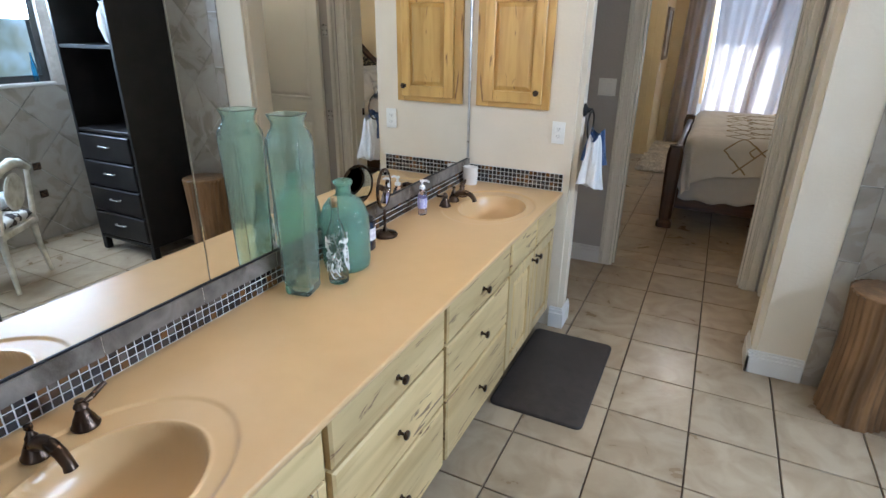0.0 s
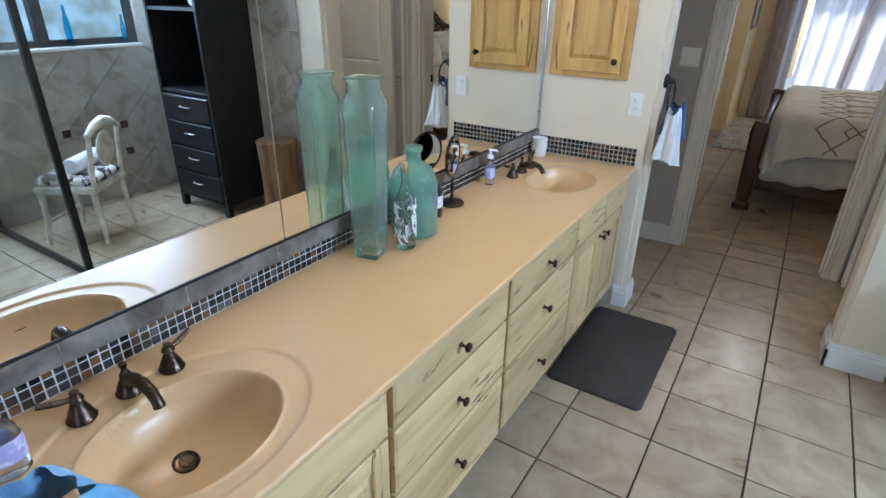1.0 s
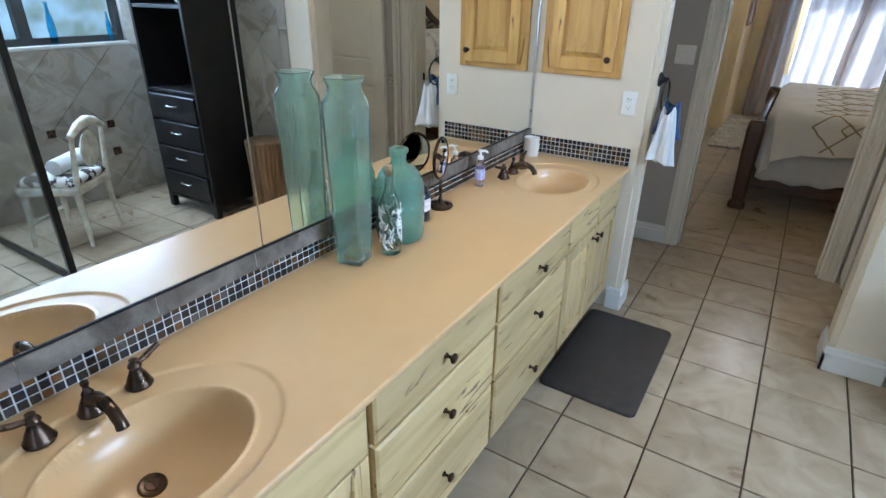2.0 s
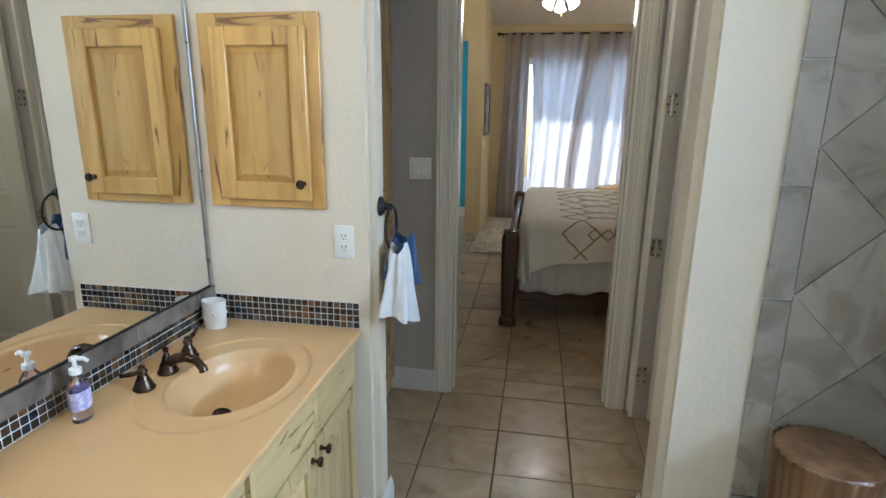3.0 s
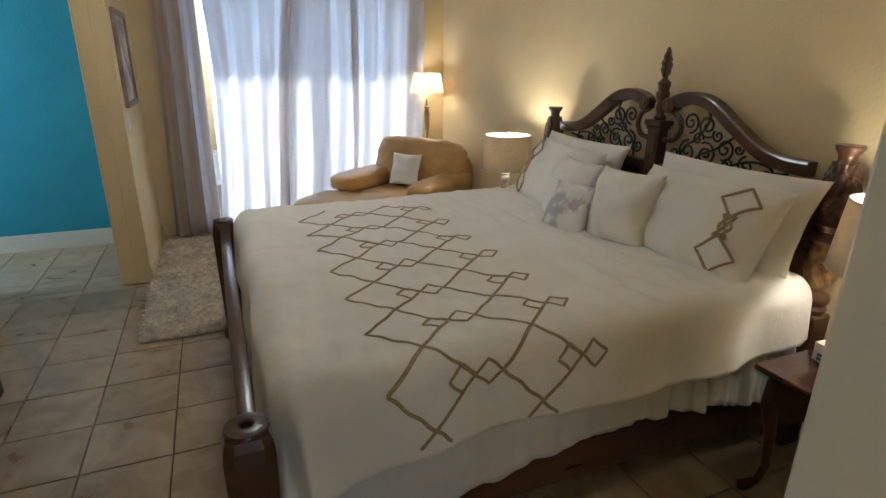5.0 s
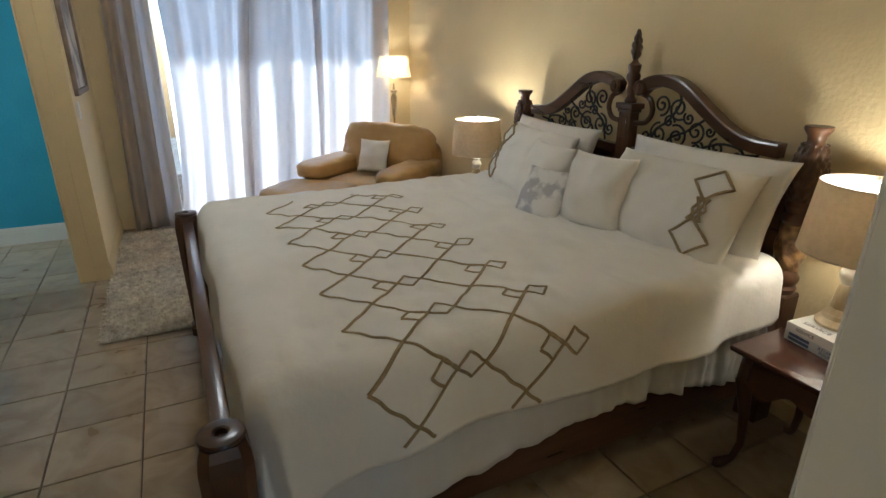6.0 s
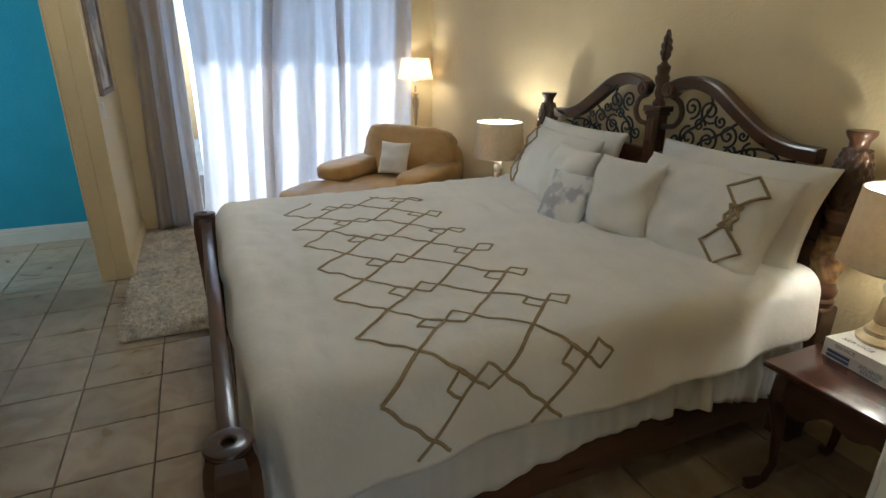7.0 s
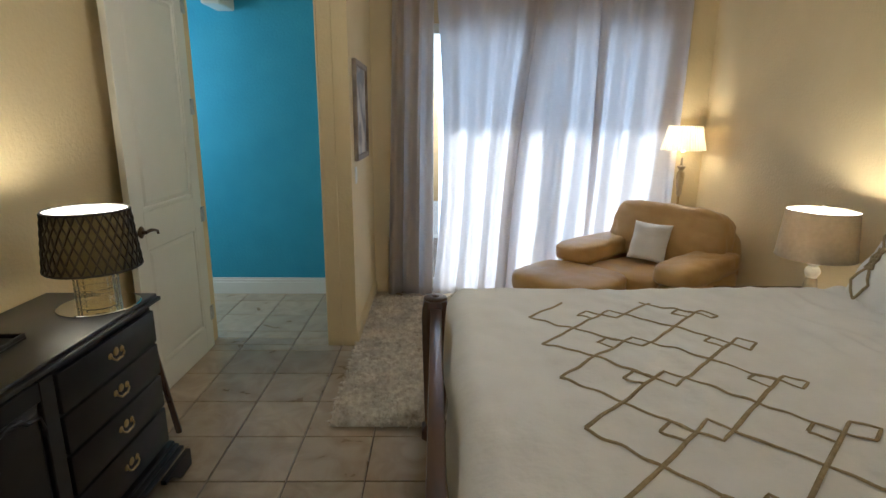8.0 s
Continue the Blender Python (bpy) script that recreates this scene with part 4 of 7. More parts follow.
vm = thing("makeup_mirror", -0.98, 1.865, TOPZ, label="bronze swivel make-up mirror on a round foot", category="mirror")
part("foot", lathe([(0, 0), (0.052, 0), (0.055, 0.006), (0.050, 0.014), (0.030, 0.020), (0.012, 0.026), (0.008, 0.04), (0, 0.04)], 28), M_BRONZE, vm, smooth=True)
part("stem", tube([(0, 0, 0.03), (0, 0, 0.08), (0, 0, 0.125)], [0.006, 0.0075, 0.006], 12), M_BRONZE, vm, smooth=True)
MT = pose(0, 0, 0.212, 0, 90, 14)
part("mirror_rim", tube([(0.082 * math.cos(2 * math.pi * i / 40), 0.082 * math.sin(2 * math.pi * i / 40), 0) for i in range(40)], 0.007, 8, closed=True), M_BRONZE, vm, smooth=True, at=MT)
part("mirror_glass", lathe([(0, 0.004), (0.079, 0.004), (0.079, -0.004), (0, -0.004)], 40), M_MIRROR, vm, "round mirror glass", at=MT)

M_PUMP = mat("white_plastic_pump", (0.78, 0.77, 0.76), (0.8, 0.8, 0.79), rough=0.35, bump=0.0, vary=0.02)
M_LILAC = glass("lilac_soap", (0.82, 0.76, 0.95), rough=0.15)


def pump_bottle(x, y, rz, s, liquid, label):
    b = thing("soap_dispenser", x, y, TOPZ, rz, label, "soap bottle")
    part("bottle", lathe([(0, 0), (0.026 * s, 0), (0.029 * s, 0.005), (0.027 * s, 0.04), (0.030 * s, 0.075), (0.026 * s, 0.105), (0.013 * s, 0.122), (0.013 * s, 0.13), (0, 0.13)], 24, sx=0.75), liquid, b, smooth=True)
    part("front_label", lathe([(0.0295 * s, 0.035), (0.0305 * s, 0.06), (0.0305 * s, 0.085)], 24, sx=0.77), mat("soap_label", (0.42, 0.40, 0.68), (0.74, 0.72, 0.86), scale=60, rough=0.5, bump=0.0, lo=0.45, hi=0.6), b, "printed floral label", smooth=True)
    pm = lathe([(0.0145 * s, 0.128), (0.0145 * s, 0.142), (0.006, 0.145), (0.005, 0.162), (0.011, 0.164), (0.011, 0.172), (0, 0.175)], 16)
    tube([(0, 0, 0.168), (0.025, 0, 0.169), (0.036, 0, 0.162)], [0.006, 0.0055, 0.0045], 10, pm)
    part("pump", pm, M_PUMP, b, "white pump top", smooth=True)
    return b


pump_bottle(-0.978, 2.205, 10, 1.0, M_LILAC, "lilac liquid soap pump bottle behind the basin")
pump_bottle(-0.895, 0.15, -20, 1.25, glass("pale_blue_soap", (0.80, 0.88, 0.97), rough=0.15), "pale blue hand soap pump bottle by the near basin")

cup = thing("toothbrush_holder", -0.995, 2.83, TOPZ, label="white embossed ceramic toothbrush holder", category="toothbrush holder")
M_CERAM = mat("white_ceramic", (0.76, 0.74, 0.70), (0.80, 0.78, 0.74), scale=12, rough=0.2, bump=0.05, coat=0.3)
part("body", lathe([(0, 0), (0.040, 0), (0.042, 0.004), (0.045, 0.095), (0.046, 0.102), (0.043, 0.104), (0.040, 0.098), (0.038, 0.05), (0.0, 0.045)], 28, sy=0.75), M_CERAM, cup, smooth=True)
bm = bmesh.new()
for a in range(4):
    tube([(0.0452 * math.cos(t) * 0.99, 0.0335 * math.sin(t), 0.05 + 0.016 * math.sin(6 * t + a)) for t in [a * 1.57 - 0.5 + 0.1 * i for i in range(11)]], 0.0022, 5, bm)
part("relief", bm, M_CERAM, cup, "raised scroll relief", smooth=True)

ft = hung_towel("folded_towel", 0.14, 0.065, 0.135, 0.9, 1.3, mat("light_blue_terry", (0.18, 0.42, 0.72), (0.25, 0.52, 0.82), scale=30, rough=0.95, bump=0.6, bscale=400, vary=0.1, sheen=0.4), "light blue towel bunched on the counter edge", pose(-0.61, 0.10, TOPZ + 0.142))

# floor mat
bm = bmesh.new()
outline = []
for cx, cy, a in ((-0.105, 2.791, 0), (-0.49, 2.791, 90), (-0.49, 2.069, 180), (-0.105, 2.069, 270)):
    outline += [(cx, cy, a + 15 * k) for k in range(7)]
rings = [[bm.verts.new((cx + r * math.cos(radians(a)), cy + r * math.sin(radians(a)), z)) for cx, cy, a in outline] for r, z in ((0.035, 0.001), (0.035, 0.010), (0.031, 0.0155), (0.026, 0.017))]
for a, b in zip(rings, rings[1:]):
    for k in range(len(a)):
        n = (k + 1) % len(a)
        bm.faces.new([a[k], a[n], b[n], b[k]])
bm.faces.new(rings[-1])
tagged(part("floor_mat", bm, M_RUBBER, smooth=True), "dark brown rounded rubber floor mat before the vanity", "mat")

# stump stool
M_BARK = mat("brown_bark", (0.10, 0.052, 0.02), (0.24, 0.135, 0.06), scale=14, rough=0.6, bump=0.7, bscale=40, stretch=(1, 1, 0.15), vary=0.25)
M_RINGS = mat("stump_top_wood", (0.13, 0.07, 0.032), (0.25, 0.145, 0.07), scale=16, rough=0.4, bump=0.2, bscale=60, vary=0.2, coat=0.2)
st = thing("stump_stool", 1.065, 2.765, 0, label="brown carved tree-stump stool against the tiled wall", category="stool")


def bark(u, v):
    a = 2 * math.pi * u
    r = 0.145 * (1 + 0.035 * math.sin(26 * a + 0.7 * math.sin(7 * v)) + 0.03 * math.sin(3 * a + 1)) * (1.03 - 0.10 * math.sin(math.pi * v) + 0.02 * (v < 0.02))
    return (r * math.cos(a), r * math.sin(a), 0.002 + 0.638 * v)


part("trunk", surface(bark, 156, 14), M_BARK, st, smooth="all")
part("top", lathe([(0, 0.644), (0.12, 0.646), (0.142, 0.642), (0.149, 0.634), (0.142, 0.624)], 40), M_RINGS, st, smooth=True)

# black tower cabinet, mostly seen in the mirror
tc_ = thing("tower_cabinet", 1.38, 2.47, 0, label="tall black lacquered cabinet with open shelves and drawers", category="cabinet")
part("side_panel", boxes((0, 0.03, 0, 0.45, 0.1, 2.0), bevel=0.003), M_BLACK, tc_)
part("side_panel", boxes((0.60, 0.63, 0, 0.45, 0.1, 2.0), bevel=0.003), M_BLACK, tc_)
part("back_panel", boxes((0.03, 0.60, 0.43, 0.45, 0.1, 2.0)), M_BLACK, tc_)
part("top", boxes((-0.02, 0.65, -0.02, 0.455, 2.001, 2.04), bevel=0.006), M_BLACK, tc_)
for z in (0.1, 0.96, 1.55):
    part("shelf", boxes((0.03, 0.60, 0.005, 0.43, z, z + 0.025), bevel=0.002), M_BLACK, tc_)
for i in range(4):
    z = 0.14 + i * 0.205
    d = part("drawer", boxes((0.035, 0.595, -0.012, 0.40, z, z + 0.192), bevel=0.006), M_BLACK, tc_)
    part("pull", tube([(0.26, -0.012, z + 0.11), (0.265, -0.03, z + 0.11), (0.315, -0.034, z + 0.11), (0.365, -0.03, z + 0.11), (0.37, -0.012, z + 0.11)], 0.005, 8), M_STEEL, d, "steel bow pull", smooth=True)
for x in (0.0, 0.58):
    for y in (0.0, 0.40):
        part("leg", boxes((x, x + 0.05, y, y + 0.05, 0.001, 0.1), bevel=0.003), M_BLACK, tc_)
vz = bottle("white_vase", 1.62, 2.66, [(0.04, 0), (0.06, 0.02), (0.085, 0.12), (0.08, 0.2), (0.05, 0.26), (0.06, 0.28)], 0.006, M_CERAM, "white ceramic vase on the black shelf", "vase")
vz.location.z = 1.576

# white chair seen in the mirror
ch = thing("vanity_chair", 1.98, 1.72, 0, 55, "distressed white carved chair with spotted seat", "chair")
M_DISTRESS = mat("distressed_white_paint", (0.50, 0.46, 0.36), (0.74, 0.71, 0.62), scale=16, rough=0.6, bump=0.3, bscale=60, vary=0.15)
M_SPOT = mat("spotted_hide", (0.05, 0.035, 0.03), (0.70, 0.66, 0.60), scale=16, rough=0.8, bump=0.2, bscale=200, lo=0.47, hi=0.50)
part("seat_frame", boxes((-0.22, 0.22, -0.21, 0.21, 0.38, 0.43), bevel=0.012, seg=2), M_DISTRESS, ch, smooth=True)
part("seat", cushion(0.43, 0.42, 0.10, 0.35), M_SPOT, ch, "black and white spotted seat", smooth="all", at=pose(0, 0, 0.46))
for x in (-0.19, 0.19):
    for y in (-0.18, 0.18):
        part("leg", tube([(x, y, 0.40), (x * 1.02, y * 1.02, 0.22), (x * 1.12, y * 1.12, 0.001)], [0.024, 0.02, 0.014], 10), M_DISTRESS, ch, smooth=True)
for x in (-0.19, 0.19):
    part("back_post", tube([(x, 0.19, 0.42), (x, 0.215, 0.60), (x * 0.95, 0.24, 0.80)], [0.02, 0.018, 0.016], 10), M_DISTRESS, ch, smooth=True)
part("crest_rail", tube([(-0.20, 0.238, 0.78), (-0.10, 0.245, 0.835), (0, 0.25, 0.855), (0.10, 0.245, 0.835), (0.20, 0.238, 0.78)], [0.022, 0.03, 0.036, 0.03, 0.022], 10), M_DISTRESS, ch, smooth=True)
part("back_medallion", lathe([(0, 0.016), (0.07, 0.018), (0.095, 0.012), (0.105, 0.0), (0.095, -0.012), (0, -0.014)], 28, sy=1.25), M_DISTRESS, ch, smooth=True, at=pose(0, 0.228, 0.66, 84))
part("stretcher", tube([(-0.20, -0.19, 0.16), (0.20, -0.19, 0.16)], 0.012, 8), M_DISTRESS, ch, smooth=True)
tagged(part("rolled_towel", lathe([(0, -0.17), (0.05, -0.17), (0.055, -0.16), (0.055, 0.16), (0.05, 0.17), (0, 0.17)], 20, m=pose(0, 0, 0, 0, 90, 0)), M_TERRY, smooth=True, at=pose(1.95, 1.76, 0.563, 0, 0, 55)), "rolled white towel on the spotted seat", "towel")

# shower enclosure with black frame
sh = thing("shower_enclosure", label="glass shower enclosure with black metal frame", category="shower")
for x, y in ((1.27, 1.33), (1.27, 0.72), (2.58, 1.33)):
    part("post", boxes((x - 0.02, x + 0.02, y - 0.02, y + 0.02, 0.002, 2.05), bevel=0.003), M_BLACK, sh)
part("rail", boxes((1.29, 2.56, 1.315, 1.345, 0.002, 0.05), bevel=0.003), M_BLACK, sh)
part("rail", boxes((1.29, 2.56, 1.315, 1.345, 2.01, 2.05), bevel=0.003), M_BLACK, sh)
part("rail", boxes((1.255, 1.285, 0.74, 1.31, 0.002, 0.05), bevel=0.003), M_BLACK, sh)
part("rail", boxes((1.255, 1.285, 0.74, 1.31, 2.01, 2.05), bevel=0.003), M_BLACK, sh)
for r in ((1.29, 2.56, 1.327, 1.333, 0.05, 2.01), (1.267, 1.273, 0.74, 1.31, 0.05, 2.01)):
    o = part("glass_pane", boxes(r), M_PANE, sh, "clear glass pane")
    o.visible_shadow = False

M_AQUA = glass("aqua_blue_glass", (0.30, 0.68, 0.92), rough=0.06)
for y, s in ((2.19, 1.0), (2.62, 0.75), (1.62, 0.8)):
    b = bottle("blue_bottle", 2.632, y, [(0.016 * s, 0), (0.025 * s, 0.01), (0.028 * s, 0.12 * s), (0.022 * s, 0.19 * s), (0.012 * s, 0.23 * s), (0.010 * s, 0.29 * s), (0.014 * s, 0.30 * s)], 0.003, M_AQUA, "blue glass bottle on the window sill")
    b.location.z = 1.2695

# ---- bedroom things ----
PYN, PYF, PXF, PXH = 5.215, 7.31, -0.028, 2.28
M_IRONSCROLL = mat("dark_scroll_iron", (0.022, 0.024, 0.030), (0.04, 0.042, 0.05), scale=20, rough=0.35, metal=0.4, bump=0.05)

bed = thing("bed", 0, 0, 0, label="king bed in dark carved mahogany with scrolled iron headboard", category="bed")


def foot_post(y):
    bm = bmesh.new()
    sec = [(0.068, 0.002), (0.068, 0.05), (0.058, 0.06), (0.046, 0.075), (0.052, 0.10), (0.063, 0.50), (0.066, 0.68), (0.062, 0.72), (0.054, 0.748)]
    rings = [[bm.verts.new((sx * r, sy * r, z)) for sx, sy in ((-1, -0.6), (-0.6, -1), (0.6, -1), (1, -0.6), (1, 0.6), (0.6, 1), (-0.6, 1), (-1, 0.6))] for r, z in sec]
    bm.faces.new(rings[0][::-1]), bm.faces.new(rings[-1])
    for a, b in zip(rings, rings[1:]):
        for i in range(8):
            bm.faces.new([a[i], a[(i + 1) % 8], b[(i + 1) % 8], b[i]])
    p = part("foot_post", bm, M_DARK_Z, bed, at=pose(PXF, y, 0))
    part("post_cap", lathe([(0, 0.738), (0.015, 0.742), (0.017, 0.762), (0.022, 0.766), (0.044, 0.766), (0.056, 0.762), (0.059, 0.754), (0.054, 0.748)], 24), M_DARK_Z, p, "turned ring cap with socket", smooth=True)


def head_post(y):
    bm = bmesh.new()
    box(bm, -0.058, 0.058, -0.058, 0.058, 0.002, 0.66, bevel=0.008)
    p = part("head_post", bm, M_DARK_Z, bed, at=pose(PXH, y, 0))
    turn = [(0.050, 0.655), (0.056, 0.665), (0.060, 0.685), (0.052, 0.70), (0.060, 0.715), (0.062, 0.735), (0.050, 0.755), (0.046, 0.77)]
    part("turned_ring", lathe([(0, 0.655)] + turn + [(0, 0.77)], 24), M_DARK_Z, p, smooth=True)

    def barrel(u, v):
        a = 2 * math.pi * u
        r = 0.048 + 0.010 * math.sin(math.pi * v) + 0.004 * math.sin(7 * a + 9 * v) * math.sin(math.pi * v) + 0.003 * math.sin(16 * v + 3 * a)
        return (r * math.cos(a), r * math.sin(a), 0.77 + 0.20 * v)
    part("carved_barrel", surface(barrel, 84, 24), M_CARVE, p, "carved leaf band with worn gilding", smooth="all")
    part("turned_ring", lathe([(0, 0.97), (0.050, 0.97), (0.060, 0.985), (0.056, 1.005), (0.044, 1.02), (0.050, 1.035), (0.058, 1.05), (0.046, 1.07), (0, 1.07)], 24), M_DARK_Z, p, smooth=True)

    def pine(u, v):
        a = 2 * math.pi * u
        r = 0.040 + 0.026 * math.sin(math.pi * min(1, v * 0.86 + 0.12)) + 0.0045 * abs(math.sin(6 * a + 14 * v)) * abs(math.sin(6 * a - 14 * v)) * 2
        return (r * math.cos(a), r * math.sin(a), 1.07 + 0.235 * v)
    part("pineapple", surface(pine, 96, 40), M_DARK_Z, p, "carved pineapple turning", smooth="all")
    part("post_cup", lathe([(0, 1.30), (0.040, 1.30), (0.032, 1.315), (0.034, 1.335), (0.048, 1.355), (0.052, 1.365), (0.050, 1.375), (0.030, 1.376), (0, 1.37)], 24), M_DARK_Z, p, smooth=True)


M_CARVE = mat("carved_gilt_wood", (0.07, 0.035, 0.015), (0.26, 0.15, 0.06), scale=26, rough=0.4, bump=0.4, bscale=60, vary=0.2)
for y in (PYN, PYF):
    foot_post(y)
for y in (PYN + 0.075, PYF + 0.03):
    head_post(y)
part("foot_rail", boxes((-0.052, 0.002, PYN + 0.06, PYF - 0.06, 0.675, 0.722), bevel=0.008, seg=2), M_DARK_Y, bed, smooth=True)
part("foot_panel", boxes((-0.04, -0.01, PYN + 0.05, PYF - 0.05, 0.16, 0.42), bevel=0.004), M_DARK_Y, bed)
part("foot_panel_moulding", boxes((-0.05, 0.0, PYN + 0.05, PYF - 0.05, 0.42, 0.455), bevel=0.008, seg=2), M_DARK_Y, bed)
for i in range(9):
    y = PYN + 0.2 + i * (PYF - PYN - 0.4) / 8
    part("foot_spindle", lathe([(0.009, 0.455), (0.014, 0.50), (0.009, 0.52), (0.012, 0.58), (0.009, 0.64), (0.012, 0.676)], 10), M_DARK_Z, bed, at=pose(-0.025, y, 0), smooth=True)
for y in (PYN + 0.06, PYF - 0.09):
    part("side_rail", boxes((0.03, 2.21, y, y + 0.03, 0.17, 0.36), bevel=0.004), M_DARK_X, bed)

# headboard, mirrored about its centre
HY = 6.317


def smooth_curve(pts, n):
    out = []
    p = [Vector(q) for q in pts]
    p = [2 * p[0] - p[1]] + p + [2 * p[-1] - p[-2]]
    for i in range(1, len(p) - 2):
        for k in range(n):
            t = k / n
            a, b, c, d = p[i - 1:i + 3]
            out.append(0.5 * ((2 * b) + (c - a) * t + (2 * a - 5 * b + 4 * c - d) * t * t + (3 * b - a - 3 * c + d) * t ** 3))
    out.append(p[-2])
    return out


def strip(curve, w, d, bm=None, x=0.0):
    """A moulded bar of width w in the y-z plane along a curve and depth d in x."""
    bm = bm or bmesh.new()
    prof = [(-d / 2, -w / 2), (-d / 2 - 0.006, -w / 4), (-d / 2 - 0.010, w / 6), (-d / 2 - 0.016, w / 3), (-d / 2 - 0.012, w / 2), (d / 2, w / 2), (d / 2, -w / 2)]
    rings = []
    for i, c in enumerate(curve):
        a, b = curve[max(0, i - 1)], curve[min(len(curve) - 1, i + 1)]
        t = (b - a).normalized()
        nrm = Vector((0, -t.z, t.y))
        rings.append([bm.verts.new((x + px, c.y + nrm.y * pn, c.z + nrm.z * pn)) for px, pn in prof])
    for a, b in zip(rings, rings[1:]):
        for k in range(len(prof)):
            j = (k + 1) % len(prof)
            bm.faces.new([a[k], a[j], b[j], b[k]])
    bm.faces.new(rings[0]), bm.faces.new(rings[-1][::-1])
    return bm


for s in (-1, 1):
    far = s == 1
    top = smooth_curve([(0, s * 0.085, 1.45), (0, s * 0.13, 1.485), (0, s * 0.24, 1.505), (0, s * 0.36, 1.475), (0, s * 0.50, 1.385), (0, s * 0.64, 1.300), (0, s * 0.76, 1.262), (0, s * 0.90, 1.255)], 7)
    crv = top if not far else top[::-1]
    crv = crv[::-1]
    h = part("headboard_crest", strip(crv, 0.062, 0.05), M_DARK_Y, bed, "swan-neck moulded crest", smooth=True, at=pose(PXH, HY, 0))
    part("scroll_rosette", lathe([(0, 0.032), (0.014, 0.032), (0.018, 0.026), (0.030, 0.030), (0.040, 0.022), (0.042, -0.02), (0, -0.02)], 24), M_DARK_Y, h, "carved rosette", smooth=True, at=pose(-0.02, s * 0.09, 1.462, 0, -90, 0))
    part("lower_rail", strip(smooth_curve([(0, s * 0.06, 1.115), (0, s * 0.4, 1.13), (0, s * 0.96, 1.165)], 4)[::(-1 if not far else 1)][::-1], 0.05, 0.045), M_DARK_Y, bed, at=pose(PXH, HY, 0), smooth=True)
    part("headboard_panel", boxes((-0.015, 0.015, min(s * 0.03, s * 0.97), max(s * 0.03, s * 0.97), 0.45, 1.10), bevel=0.003), M_DARK_Y, bed, at=pose(PXH, HY, 0))
    # iron scrolls: spirals, each a round bar
    sc = bmesh.new()

    def spiral(cy, cz, r, turns, a0, sgn):
        pts = []
        n = int(18 * turns)
        for i in range(n + 1):
            t = i / n
            a = radians(a0) + sgn * 2 * math.pi * turns * t
            rr = r * (1 - 0.86 * t)
            pts.append((0.0, s * (cy + rr * math.cos(a)), cz + rr * math.sin(a)))
        tube(pts, 0.0062, 6, sc)
    for cy, cz, r, tn, a0, sg in ((0.225, 1.385, 0.055, 1.6, -90, 1), (0.335, 1.375, 0.058, 1.6, -60, -1), (0.225, 1.235, 0.060, 1.7, 90, 1), (0.345, 1.235, 0.062, 1.7, 120, -1),
                                  (0.455, 1.275, 0.055, 1.6, -100, 1), (0.475, 1.195, 0.040, 1.5, 60, -1), (0.585, 1.215, 0.045, 1.6, 100, 1), (0.70, 1.195, 0.034, 1.4, 80, -1),
                                  (0.285, 1.305, 0.036, 1.3, 0, 1), (0.145, 1.215, 0.040, 1.5, 45, -1), (0.405, 1.335, 0.034, 1.3, 140, 1), (0.535, 1.285, 0.026, 1.2, 20, -1)):
        spiral(cy, cz, r, tn, a0, sg)
    for pts in (((0.17, 1.15), (0.20, 1.25), (0.28, 1.31), (0.34, 1.40), (0.33, 1.45)), ((0.28, 1.15), (0.30, 1.22), (0.40, 1.27), (0.50, 1.34)), ((0.42, 1.16), (0.52, 1.21), (0.62, 1.24), (0.72, 1.23)), ((0.62, 1.17), (0.70, 1.20), (0.80, 1.215))):
        tube([(0, s * p.y, p.z) for p in smooth_curve([(0, a, b) for a, b in pts], 6)], 0.0068, 6, sc)
    part("iron_scrollwork", sc, M_IRONSCROLL, bed, "black wrought-iron scrolls", smooth=True, at=pose(PXH, HY, 0))
    # inner C curve by the centre post
    ccv = smooth_curve([(0, s * 0.085, 1.43), (0, s * 0.145, 1.40), (0, s * 0.165, 1.34), (0, s * 0.13, 1.285), (0, s * 0.05, 1.27)], 6)
    part("scroll_bracket", tube([(0, p.y, p.z) for p in ccv], 0.014, 8), M_DARK_Y, bed, smooth=True, at=pose(PXH, HY, 0))
cp = part("centre_post", boxes((-0.035, 0.035, -0.045, 0.045, 0.45, 1.36), bevel=0.005), M_DARK_Z, bed, at=pose(PXH, HY, 0))
part("post_capital", boxes((-0.05, 0.05, -0.062, 0.062, 1.345, 1.375), (-0.042, 0.042, -0.052, 0.052, 1.325, 1.345), bevel=0.004), M_DARK_Z, cp)
part("carved_block", boxes((-0.043, -0.034, -0.03, 0.03, 1.19, 1.31), bevel=0.004), M_DARK_Z, cp)


def finial(u, v):
    a = 2 * math.pi * u
    r = (0.010 + 0.021 * math.sin(math.pi * v ** 0.75) ** 0.9) * (1 - 0.25 * v) + 0.0035 * math.sin(3 * a + 26 * v) * math.sin(math.pi * v)
    return (max(0.001, r) * math.cos(a), max(0.001, r) * math.sin(a), 1.60 + 0.155 * v)


part("finial_stem", lathe([(0, 1.375), (0.032, 1.375), (0.034, 1.39), (0.020, 1.41), (0.030, 1.44), (0.024, 1.475), (0.036, 1.50), (0.038, 1.52), (0.030, 1.535), (0.034, 1.555), (0.036, 1.575), (0.018, 1.59), (0.012, 1.605), (0, 1.605)], 20), M_DARK_Z, cp, smooth=True)
part("flame_finial", surface(finial, 40, 36), M_DARK_Z, cp, "spiral carved flame finial", smooth="all")

